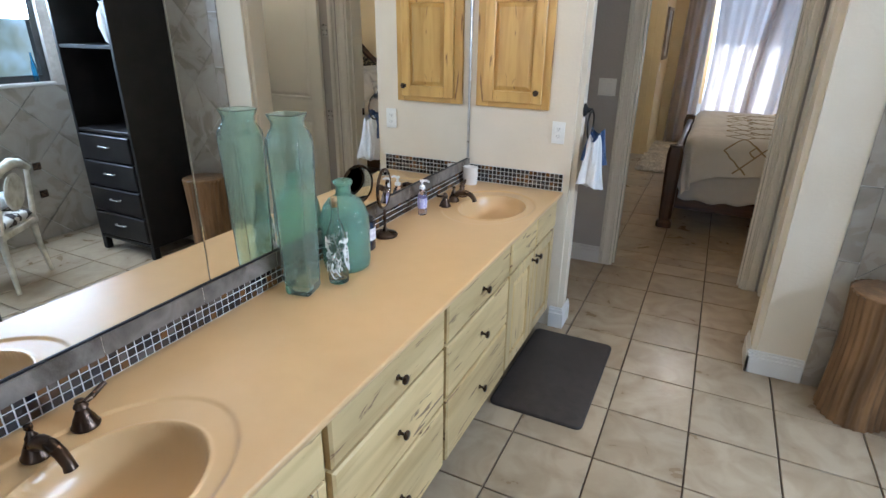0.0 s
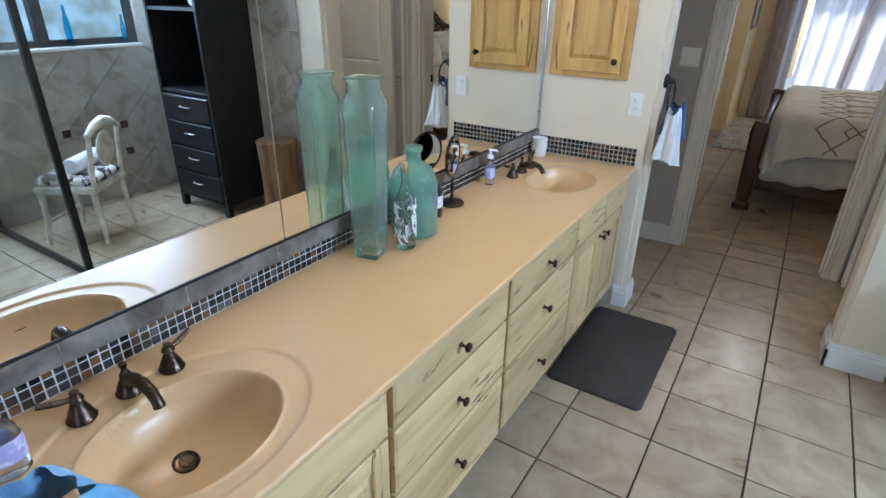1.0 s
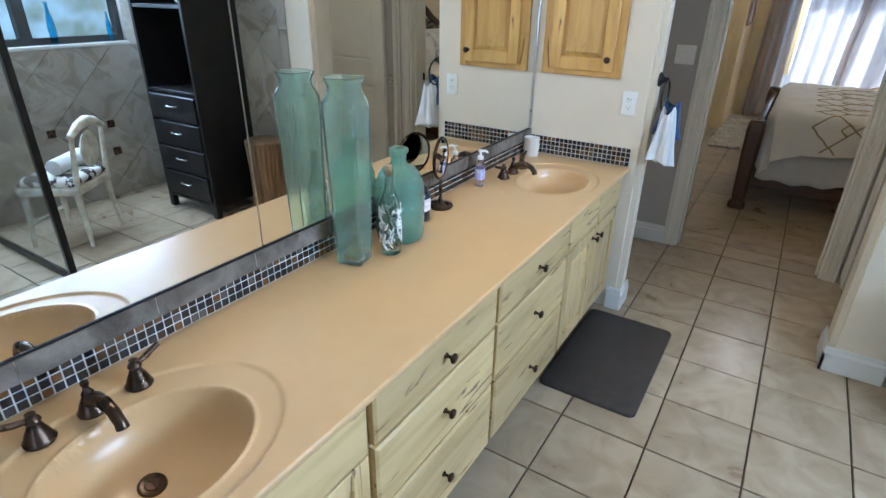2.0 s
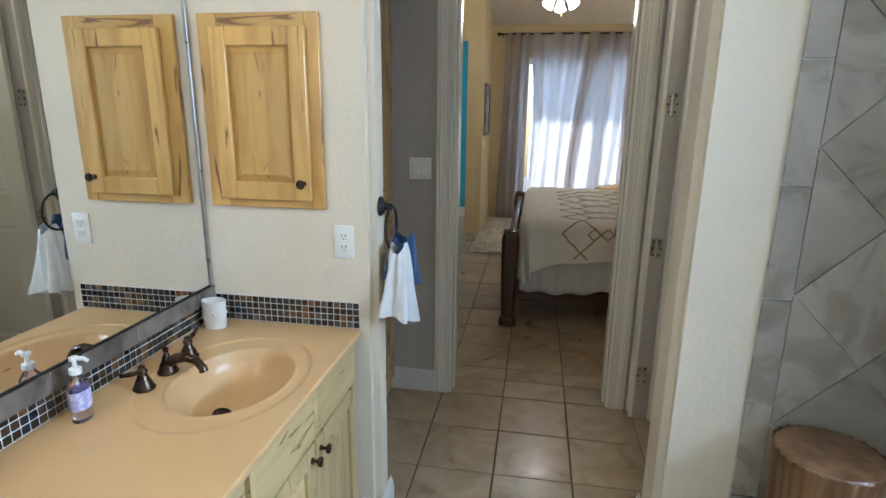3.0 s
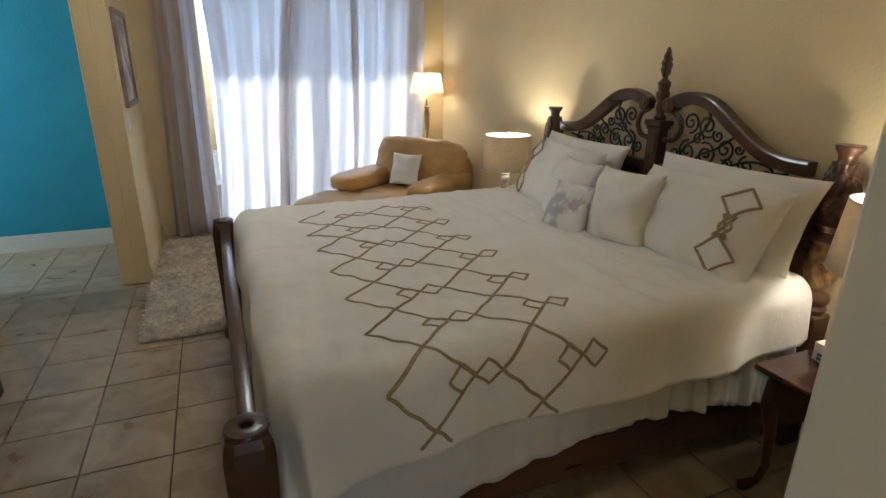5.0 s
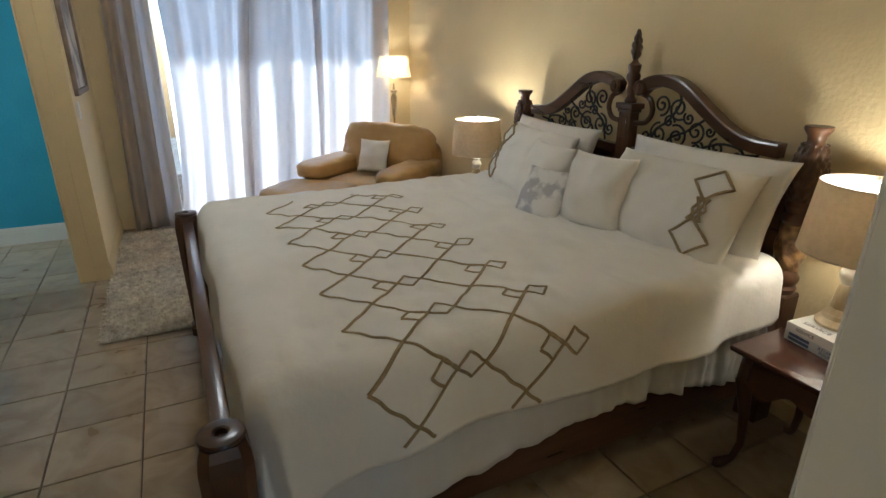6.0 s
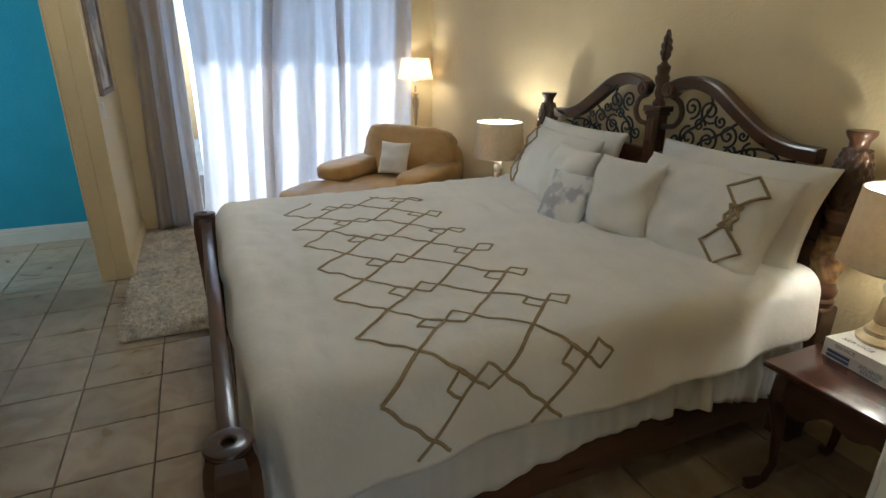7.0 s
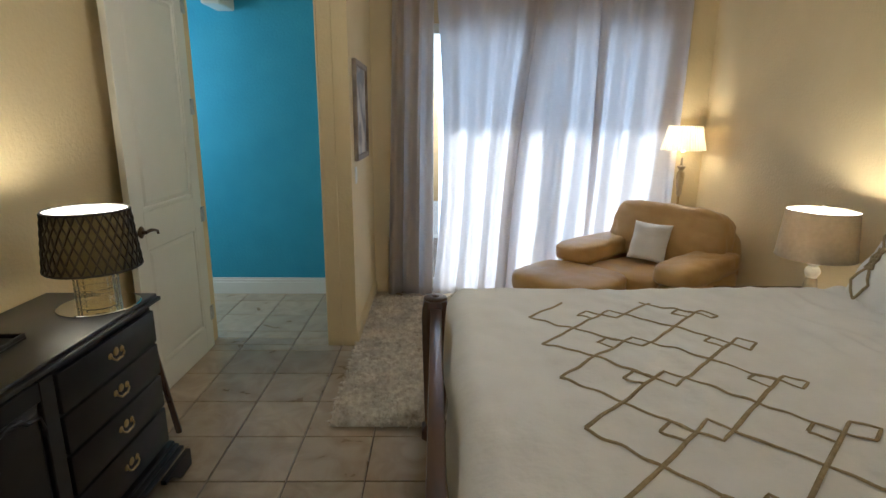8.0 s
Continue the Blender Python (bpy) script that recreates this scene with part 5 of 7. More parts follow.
# mattress, box spring, skirt
part("box_spring", boxes((0.04, 2.2, PYN + 0.07, PYF - 0.07, 0.30, 0.50), bevel=0.03, seg=3), M_SKIRT, bed)
part("mattress", boxes((0.05, 2.2, PYN + 0.06, PYF - 0.06, 0.505, 0.80), bevel=0.05, seg=4), M_COTTON, bed, smooth=True)


def skirt(u, v):
    x = 0.05 + 2.12 * u
    w = (0.010 + 0.008 * v) * (math.sin(95 * u + 2.5 * math.sin(17 * u)) + 0.5 * math.sin(211 * u) + noise.noise(Vector((u * 30, v * 3, 1))) * 1.5) * max(0.15, 1.6 * u - 0.55)
    return (x, PYN + 0.05 - 0.02 * v + w, 0.55 - (0.24 + 0.05 * math.sin(7 * u + 0.6) - 0.03 * u + 0.01 * math.sin(60 * u)) * v)


tagged(part("bed_skirt", surface(skirt, 260, 8, 0.003), M_SKIRT, smooth="all"), "crumpled grey-white bed skirt under the duvet", "bed skirt")

# duvet
EX, EY0, EY1, ZT = 0.13, 5.315, 7.19, 0.842


def roll(d, r, lean):
    """Outward shift and drop for a cloth distance d past an edge of radius r."""
    q = r * math.pi / 2
    if d <= 0:
        return d, 0.0
    if d < q:
        return r * math.sin(d / r), r * (1 - math.cos(d / r))
    return r + (d - q) * lean, r + (d - q)


def duvet_point(s, t, lift=0.0):
    """s: metres along the bed from the foot's edge (negative over it); t: metres in y from the near edge (negative over it)."""
    dx = max(0.0, EX - s)
    dy0, dy1 = max(0.0, EY0 - t), max(0.0, t - EY1)
    dy = dy0 or dy1
    d = max(dx, dy) + 0.22 * min(dx, dy)
    far = math.hypot(dx, dy) or 1.0
    o, drop = roll(d, 0.10 + lift, 0.05 + 0.05 * dy / far)
    x = EX - o * dx / far if dx else s
    y = EY0 - o * dy / far if dy0 else (EY1 + o * dy / far if dy1 else t)
    z = ZT + lift - drop
    top = max(0.0, 1 - (dx + dy) * 6)
    z += top * (0.016 * noise.noise(Vector((s * 2.2, t * 2.2, 0.3))) + 0.008 * noise.noise(Vector((s * 6, t * 6, 1.3))) + 0.008 * noise.noise(Vector((s * 15, t * 11, 2.3))))
    hang = min(1.0, dy / 0.2)
    y += (0.016 * math.sin(13 * s + 2 * math.sin(3 * s)) + 0.012 * noise.noise(Vector((s * 8, 2.0, t * 2)))) * hang * (-1 if dy0 else 1)
    z += 0.017 * noise.noise(Vector((s * 14, t * 4, 5.0))) * min(1, max(0.0, s - 1.0) * 1.5) * (1 - hang * 0.3)
    z += 0.011 * math.sin(42 * s + 5 * t) * min(1.0, max(0.0, s - 1.35) * 2) * max(0.0, 1 - abs(t - 5.42) / 0.2)
    x -= 0.010 * math.sin(9 * t) * min(1.0, dx / 0.2)
    x += 0.02 * min(1.0, dx / 0.12) * min(1.0, dy / 0.10)
    return (x, y, z)


def duvet(u, v):
    s = -0.32 + u * (2.16 + 0.32)
    over = 0.365 + 0.02 * math.sin(4.1 * s + 1) + 0.35 * max(0.0, 0.34 - max(0.0, s)) - 0.05 * max(0.0, s - 1.2)
    far = 0.30
    t = EY0 - over + v * (EY1 + far - EY0 + over)
    return duvet_point(s, t)


DUV = 0.016
dv = thing("duvet", label="white duvet with taupe corded diamond lattice on the bed", category="duvet")
part("cover", surface(duvet, 190, 170, DUV), M_COTTON, dv, smooth="all")
LIFT = 0.003
cord = bmesh.new()


def ribbon(pts, w=0.0062):
    """A flat raised cord sewn on the duvet along (s, t) points."""
    dense = []
    for (a, b), (c, d) in zip(pts, pts[1:]):
        n = max(2, int(math.hypot(c - a, d - b) / 0.012))
        for i in range(n):
            f = i / n
            wob = 0.0022 * math.sin((a + (c - a) * f) * 90 + b * 40)
            dense.append((a + (c - a) * f + wob, b + (d - b) * f + wob))
    dense.append(pts[-1])
    rows = []
    for i, (s, t) in enumerate(dense):
        a, b = dense[max(0, i - 1)], dense[min(len(dense) - 1, i + 1)]
        dx, dy = b[0] - a[0], b[1] - a[1]
        ln = math.hypot(dx, dy) or 1
        nx_, ny_ = -dy / ln * w, dx / ln * w
        rows.append([cord.verts.new(duvet_point(s + nx_, t + ny_, LIFT)), cord.verts.new(duvet_point(s + nx_ * 0.5, t + ny_ * 0.5, LIFT + 0.003)), cord.verts.new(duvet_point(s - nx_ * 0.5, t - ny_ * 0.5, LIFT + 0.003)), cord.verts.new(duvet_point(s - nx_, t - ny_, LIFT))])
    for a, b in zip(rows, rows[1:]):
        for k in range(3):
            cord.faces.new([a[k], a[k + 1], b[k + 1], b[k]])


SP, Q2 = 0.2775, 0.0475
C0, C2, C4 = 0.352, 0.640, 1.022
TIPS = [5.165 + SP * k for k in range(7)]
T_LO, T_HI = 4.975, TIPS[-1] + 0.16


def lattice_leg(s0, t0, s1, t1):
    """A straight cord, cut where the pattern ends near the duvet's sides."""
    f0 = max(0.0, (T_LO - t0) / (t1 - t0)) if t1 > t0 else max(0.0, (T_HI - t0) / (t1 - t0))
    f1 = min(1.0, (T_HI - t0) / (t1 - t0)) if t1 > t0 else min(1.0, (T_LO - t0) / (t1 - t0))
    if f1 - f0 > 0.05:
        ribbon([(s0 + (s1 - s0) * f0, t0 + (t1 - t0) * f0), (s0 + (s1 - s0) * f1, t0 + (t1 - t0) * f1)])


for k in range(-1, 8):
    yk = TIPS[0] + SP * k
    for step in (SP, -SP):
        if 0 <= k < 7:
            lattice_leg(C0, yk, C2, yk + step)
        lattice_leg(C2 + 2 * Q2, yk, C4, yk + step)
    if k == -1:
        lattice_leg(C0, yk, C2, yk + SP)
    if 0 <= k < 7:
        for c in (C2, C4):
            for mid in (c - Q2, c + Q2):
                ribbon([(mid - Q2, yk), (mid, yk + Q2 * 0.95), (mid + Q2, yk), (mid, yk - Q2 * 0.95), (mid - Q2, yk)], 0.0052)
part("corded_lattice", cord, M_CORD, dv, "taupe corded diamond pattern", smooth="all")

# pillows
M_DAMASK = mat("grey_damask", (0.46, 0.46, 0.50), (0.76, 0.75, 0.74), scale=9, rough=0.85, bump=0.2, bscale=250, lo=0.46, hi=0.54, vary=0.05, sheen=0.2)


def pillow(name, w, h, t, m, label, material=None, seed=0.0, cords=0):
    p = thing(name, label=label, category="pillow", group="bed pillows")
    part("cover", cushion(w, h, t, 0.5, 40, 0.028, seed), material or M_COTTON, p, smooth="all")
    if cords:
        def zz(u, v):
            e = max(0.0, (1 - abs(2 * u / w) ** 2.6) * (1 - abs(2 * v / h) ** 2.6)) ** 0.5
            return e * t / 2 + 0.004 + noise.noise(Vector((u * 9 + seed, v * 9 - seed, 3.0))) * 0.028 * min(1, e * 2)
        x = cords * w * 0.30
        a, b = 0.085, h * 0.42
        for chain in ([(x, b), (x + a, b * 0.62), (x, b * 0.22), (x - a, b * 0.62), (x, b)], [(x, b * 0.22), (x + 0.03, 0.05), (x, 0.0), (x - 0.03, 0.05), (x, b * 0.22)],
                      [(x, 0.05), (x + 0.03, 0), (x, -0.05), (x - 0.03, 0), (x, 0.05)], [(x, 0.0), (x + 0.03, -0.05), (x, -b * 0.22), (x - 0.03, -0.05), (x, 0)], [(x, -b * 0.22), (x + a, -b * 0.62), (x, -b), (x - a, -b * 0.62), (x, -b * 0.22)]):
            loop = [(u0 + (u1 - u0) * i / 8, v0 + (v1 - v0) * i / 8) for (u0, v0), (u1, v1) in zip(chain, chain[1:]) for i in range(8)]
            part("corded_diamond", tube([(u, v, zz(u, v)) for u, v in loop], 0.006, 6, closed=True), M_CORD, p, "taupe corded diamond")
    p.matrix_basis = m
    return p


def stand(x, y, z, lean, turn, w_axis=90):
    """A pillow upright against the headboard: its face to -x, leaning back by lean degrees, turned about z."""
    return Matrix.Translation((x, y, z)) @ pose(0, 0, 0, 0, 0, turn) @ pose(0, 0, 0, 0, lean, 0) @ Matrix(((0, 0, -1, 0), (-1, 0, 0, 0), (0, 1, 0, 0), (0, 0, 0, 1)))


pillow("pillow", 0.86, 0.47, 0.17, stand(2.11, 5.70, 1.015, 20, 2), "white cotton sleeping pillow against the headboard", seed=1)
pillow("pillow", 0.86, 0.47, 0.17, stand(2.11, 6.83, 1.0, 20, -2), "white cotton sleeping pillow against the headboard", seed=2)
pillow("pillow_sham", 0.76, 0.46, 0.23, stand(1.955, 5.69, 0.985, 30, 3), "white pillow sham with taupe corded diamonds", seed=3, cords=1)
pillow("pillow_sham", 0.76, 0.46, 0.23, stand(1.955, 6.80, 0.985, 30, -6), "white pillow sham with taupe corded diamonds", seed=4, cords=-1)
pillow("throw_pillow", 0.35, 0.38, 0.18, stand(1.80, 5.985, 0.995, 20, 14), "plain white square throw pillow", seed=5)
pillow("throw_pillow", 0.38, 0.38, 0.18, stand(1.80, 6.42, 0.985, 22, -4), "plain white square throw pillow", seed=6)
pillow("accent_pillow", 0.28, 0.28, 0.11, stand(1.675, 6.25, 0.940, 28, 14), "small white accent pillow with grey damask print", M_DAMASK, seed=7)


# nightstands
def nightstand(m, label):
    n = thing("nightstand", label=label, category="nightstand", group="nightstands")
    part("tabletop", boxes((-0.31, 0.31, -0.30, 0.30, 0.575, 0.60), bevel=0.008, seg=2), M_CHERRY, n, "polished cherry top", smooth=True)

    def apron(u, v):
        return (-0.26 + 0.52 * u, 0, 0.574 - v * (0.13 + 0.045 * math.sin(math.pi * 3 * u) ** 2 - 0.05 * math.exp(-((u - 0.5) / 0.2) ** 2)))
    for a, y in ((0, -0.25), (0, 0.25), (90, -0.25), (90, 0.25)):
        part("apron", surface(apron, 40, 3, 0.018), M_DARK_X, n, at=pose(0, 0, 0, 0, 0, a) @ pose(0, y, 0))
    for sx in (-1, 1):
        for sy in (-1, 1):
            x, y = sx * 0.20, sy * 0.25
            part("leg", tube([(x, y, 0.574), (x + sx * 0.012, y + sy * 0.012, 0.50), (x + sx * 0.018, y + sy * 0.018, 0.42), (x, y, 0.28), (x - sx * 0.008, y - sy * 0.008, 0.14), (x + sx * 0.005, y + sy * 0.005, 0.06), (x + sx * 0.025, y + sy * 0.025, 0.030), (x + sx * 0.04, y + sy * 0.04, 0.016), (x + sx * 0.04, y + sy * 0.04, 0.002)],
                             [0.036, 0.036, 0.032, 0.021, 0.016, 0.015, 0.022, 0.026, 0.018], 12), M_DARK_Z, n, "cabriole leg with pad foot", smooth=True)
    n.matrix_basis = m
    return n


nightstand(pose(2.08, 4.835, 0), "dark cabriole-leg nightstand with cherry top by the doorway")
nightstand(pose(2.04, 7.73, 0), "dark cabriole-leg nightstand with cherry top beside the armchair")

M_LINEN = cloth_through("oatmeal_linen_shade", (0.46, 0.40, 0.31), (0.60, 0.47, 0.30), 0.20, weave=220, bump=0.5)
M_SHADE_IN = cloth_through("white_shade_lining", (0.82, 0.80, 0.74), (0.7, 0.6, 0.45), 0.25)
M_TURNED = mat("weathered_turned_wood", (0.34, 0.24, 0.12), (0.60, 0.50, 0.33), scale=12, rough=0.55, bump=0.25, bscale=60, stretch=(1, 1, 0.3), vary=0.15)
M_WHITEWOOD = mat("whitewashed_wood", (0.58, 0.52, 0.42), (0.72, 0.67, 0.57), scale=14, rough=0.55, bump=0.2, bscale=60, vary=0.1)
M_BULB = glow("lamp_bulb", (1.0, 0.80, 0.52), 30.0)


def table_lamp(x, y, z, label, power):
    l = thing("table_lamp", x, y, z, label=label, category="lamp", group="bedside lamps")
    part("base", lathe([(0, 0), (0.075, 0), (0.078, 0.012), (0.068, 0.024), (0.058, 0.03), (0.055, 0.045), (0.046, 0.052), (0.040, 0.066), (0.036, 0.07), (0.040, 0.078), (0.034, 0.13), (0.030, 0.16), (0.022, 0.168)], 28), M_TURNED, l, "turned weathered wood base", smooth=True)
    part("ball", lathe([(0.020, 0.166), (0.030, 0.178), (0.038, 0.195), (0.039, 0.210), (0.032, 0.226), (0.020, 0.236)], 28), M_WHITEWOOD, l, smooth=True)
    part("neck", lathe([(0.020, 0.235), (0.030, 0.243), (0.032, 0.250), (0.022, 0.257), (0.016, 0.27), (0.012, 0.30), (0.012, 0.34), (0, 0.34)], 24), M_WHITEWOOD, l, smooth=True)
    part("shade", lathe([(0.195, 0.29), (0.172, 0.545)], 48), M_LINEN, l, "oatmeal linen drum shade", smooth=True)
    part("shade_lining", lathe([(0.193, 0.29), (0.170, 0.545)], 48), M_SHADE_IN, l, "white shade lining", smooth=True)
    for r, zr in ((0.1945, 0.29), (0.171, 0.545)):
        part("shade_rim", tube([(r * math.cos(2 * math.pi * i / 48), r * math.sin(2 * math.pi * i / 48), zr) for i in range(48)], 0.0028, 5, closed=True), M_LINEN, l)
    bm = bmesh.new()
    for i in range(3):
        a = 2 * math.pi * i / 3
        tube([(0, 0, 0.548), (0.170 * math.cos(a), 0.170 * math.sin(a), 0.545)], 0.0018, 5, bm)
    tube([(0.035, 0, 0.34), (0.045, 0, 0.45), (0.0, 0, 0.548), (-0.045, 0, 0.45), (-0.035, 0, 0.34)], 0.0018, 5, bm)
    part("harp", bm, M_STEEL, l)
    part("finial", lathe([(0, 0.575), (0.010, 0.572), (0.014, 0.562), (0.010, 0.552), (0.004, 0.546), (0, 0.546)], 16), M_WHITEWOOD, l, smooth=True)
    part("light_bulb", lathe([(0.012, 0.345), (0.014, 0.36), (0.028, 0.39), (0.030, 0.41), (0.022, 0.435), (0, 0.445)], 18), M_BULB, l, "glowing bulb", smooth=True)
    bulb("bedside_bulb", x, y, z + 0.475, power)
    return l


table_lamp(2.145, 4.975, 0.676, "turned wood bedside lamp with linen shade, on two books", 9)
table_lamp(2.065, 7.64, 0.601, "turned wood bedside lamp with linen shade, lit", 15)


def book(x, y, z, w, d, h, rz, cover, label, name="book"):
    b = thing(name, x, y, z, rz, label, "book", "nightstand books")
    part("cover", boxes((-w / 2, w / 2, -d / 2, d / 2, 0, 0.003), (-w / 2, w / 2, -d / 2, d / 2, h - 0.003, h), (-w / 2, -w / 2 + 0.004, -d / 2, d / 2, 0.003, h - 0.003)), cover, b)
    part("pages", boxes((-w / 2 + 0.004, w / 2 - 0.005, -d / 2 + 0.004, d / 2 - 0.004, 0.003, h - 0.003)), M_PAPER, b, "cream page block")
    return b


def lettering(parent, body, size, m, material):
    c = bpy.data.curves.new("title", "FONT")
    c.body, c.size, c.extrude, c.align_x = body, size, 0.0004, "CENTER"
    c.materials.append(material)
    o = new("title", c)
    o.parent, o.matrix_basis = parent, m
    return o


M_PAPER = mat("page_paper", (0.70, 0.66, 0.56), (0.75, 0.71, 0.61), scale=200, rough=0.9, bump=0.2, bscale=300, stretch=(1, 1, 8))
M_JACKET = mat("white_dust_jacket", (0.72, 0.70, 0.66), (0.78, 0.76, 0.72), scale=9, rough=0.35, bump=0.02)
M_JACKET2 = mat("pale_dust_jacket", (0.55, 0.57, 0.58), (0.68, 0.69, 0.68), scale=14, rough=0.35, bump=0.02, vary=0.15)
M_INK = mat("grey_ink", (0.10, 0.10, 0.12), (0.14, 0.14, 0.16), rough=0.5, bump=0)
M_INKBLUE = mat("blue_ink", (0.03, 0.06, 0.16), (0.05, 0.09, 0.2), rough=0.5, bump=0)
SPINE = Matrix(((0, 0, -1, 0), (-1, 0, 0, 0), (0, 1, 0, 0), (0, 0, 0, 1)))
b1 = book(2.085, 4.945, 0.6005, 0.19, 0.245, 0.040, -8, M_JACKET2, "pale thick hardback book lying under another")
part("spine_bars", boxes((-0.0960, -0.0951, 0.02, 0.105, 0.006, 0.018), (-0.0960, -0.0951, 0.02, 0.105, 0.022, 0.034)), M_INKBLUE, b1, "blue printed bars")
lettering(b1, "ATLANTIS", 0.018, Matrix.Translation((-0.0953, -0.055, 0.022)) @ SPINE, M_INKBLUE)
lettering(b1, "FOUND", 0.018, Matrix.Translation((-0.0953, -0.055, 0.006)) @ SPINE, M_INKBLUE)
b2 = book(2.085, 4.945, 0.641, 0.185, 0.25, 0.033, -5, M_JACKET, "white hardback book on top of the stack")
lettering(b2, "SERVICE", 0.020, Matrix.Translation((-0.0928, 0.05, 0.009)) @ SPINE, M_INK)
lettering(b2, "SERVICE", 0.030, Matrix.Translation((-0.055, 0.04, 0.0332)) @ pose(0, 0, 0, 0, 0, -90), M_INK)

# floor lamp
fl = thing("floor_lamp", 2.125, 9.53, 0, label="brass-toned floor lamp with pleated cream shade, lit", category="lamp")
M_PLEAT = cloth_through("pleated_cream_shade", (0.82, 0.75, 0.62), (0.85, 0.72, 0.52), 0.45)
part("foot", lathe([(0, 0), (0.13, 0), (0.135, 0.012), (0.11, 0.025), (0.04, 0.04), (0.015, 0.06), (0, 0.06)], 28), M_BRASS, fl, smooth=True)
part("pole", tube([(0, 0, 0.04), (0, 0, 0.98)], 0.011, 12), M_BRASS, fl, smooth=True)
part("turned_stem", lathe([(0.012, 0.96), (0.024, 0.985), (0.022, 1.00), (0.028, 1.06), (0.034, 1.14), (0.030, 1.17), (0.018, 1.19), (0.030, 1.215), (0.036, 1.225), (0.014, 1.235), (0.010, 1.30), (0, 1.30)], 22), M_TURNED, fl, smooth=True)


def pleats(u, v):
    a = 2 * math.pi * u
    r = (0.180 - 0.045 * v) * (1 + 0.022 * math.sin(44 * a))
    return (r * math.cos(a), r * math.sin(a), 1.365 + 0.205 * v)


part("shade", surface(pleats, 352, 3), M_PLEAT, fl, "pleated cream shade", smooth="all")
part("light_bulb", lathe([(0.012, 1.35), (0.028, 1.39), (0.028, 1.41), (0, 1.44)], 16), M_BULB, fl, smooth=True)
bulb("floor_lamp_bulb", 2.125, 9.53, 1.47, 5)

# armchair and ottoman
def puffy(w, d, h, r, seed, wr=0.006, n=18):
    """An upholstered block with rounded, slightly wrinkled leather."""
    bm = bmesh.new()
    bmesh.ops.create_cube(bm, size=1.0)
    bmesh.ops.subdivide_edges(bm, edges=bm.edges[:], cuts=n, use_grid_fill=True)
    for v in bm.verts:
        c = v.co * 2
        p = 4.5
        k = (abs(c.x) ** p + abs(c.y) ** p + abs(c.z) ** p) ** (1 / p) / max(abs(c.x), abs(c.y), abs(c.z))
        q = c / k
        v.co = Vector((q.x * w / 2, q.y * d / 2, q.z * h / 2))
        v.co += q.normalized() * (wr * noise.noise(Vector((v.co.x * 11 + seed, v.co.y * 11, v.co.z * 11))) + wr * 0.6 * noise.noise(Vector((v.co.x * 26, v.co.y * 26 + seed, v.co.z * 26))))
    return bm


ac = thing("armchair", 1.68, 8.98, 0, -52, "worn tan leather armchair by the curtains", "armchair")
part("base", puffy(0.94, 0.78, 0.30, 0.05, 1), M_LEATHER, ac, smooth="all", at=pose(0, 0.0, 0.20))
part("seat_cushion", puffy(0.58, 0.72, 0.20, 0.05, 2, 0.008), M_LEATHER, ac, smooth="all", at=pose(0, -0.06, 0.41, -3))
for s in (-1, 1):
    part("arm", puffy(0.24, 0.84, 0.40, 0.05, 3 + s, 0.006), M_LEATHER, ac, smooth="all", at=pose(s * 0.40, -0.02, 0.33))
    part("arm_pad", puffy(0.28, 0.82, 0.17, 0.05, 5 + s, 0.008), M_LEATHER, ac, "overstuffed rolled arm pad", smooth="all", at=pose(s * 0.40, -0.05, 0.575))
part("back_frame", puffy(0.96, 0.24, 0.78, 0.05, 8, 0.004), M_LEATHER, ac, smooth="all", at=pose(0, 0.36, 0.45, -6))
part("back_cushion", puffy(0.90, 0.26, 0.50, 0.05, 9, 0.016), M_LEATHER, ac, "creased leather back cushion", smooth="all", at=pose(0, 0.27, 0.72, -12))
for x in (-0.4, 0.4):
    for y in (-0.3, 0.32):
        part("foot", lathe([(0, 0.002), (0.022, 0.002), (0.03, 0.06), (0, 0.06)], 12), M_DARK_Z, ac, at=pose(x, y, 0))
ac.scale = (1.10, 1.08, 0.97)
cu = pillow("cushion", 0.32, 0.32, 0.11, pose(1.68, 8.98, 0, 0, 0, -52) @ pose(-0.02, 0.04, 0.66, 70, 0, 4), "small white cushion on the leather armchair", seed=11)
cu["group"] = ""
ot = thing("ottoman", 0.98, 8.70, 0, -45, "tan leather ottoman before the armchair", "ottoman")
part("base", puffy(0.72, 0.60, 0.28, 0.05, 21), M_LEATHER, ot, smooth="all", at=pose(0, 0, 0.19))
part("top_cushion", puffy(0.76, 0.64, 0.18, 0.05, 22, 0.007), M_LEATHER, ot, smooth="all", at=pose(0, 0, 0.42))
for x in (-0.3, 0.3):
    for y in (-0.24, 0.24):
        part("foot", lathe([(0, 0.002), (0.02, 0.002), (0.026, 0.07), (0, 0.07)], 12), M_DARK_Z, ot, at=pose(x, y, 0))

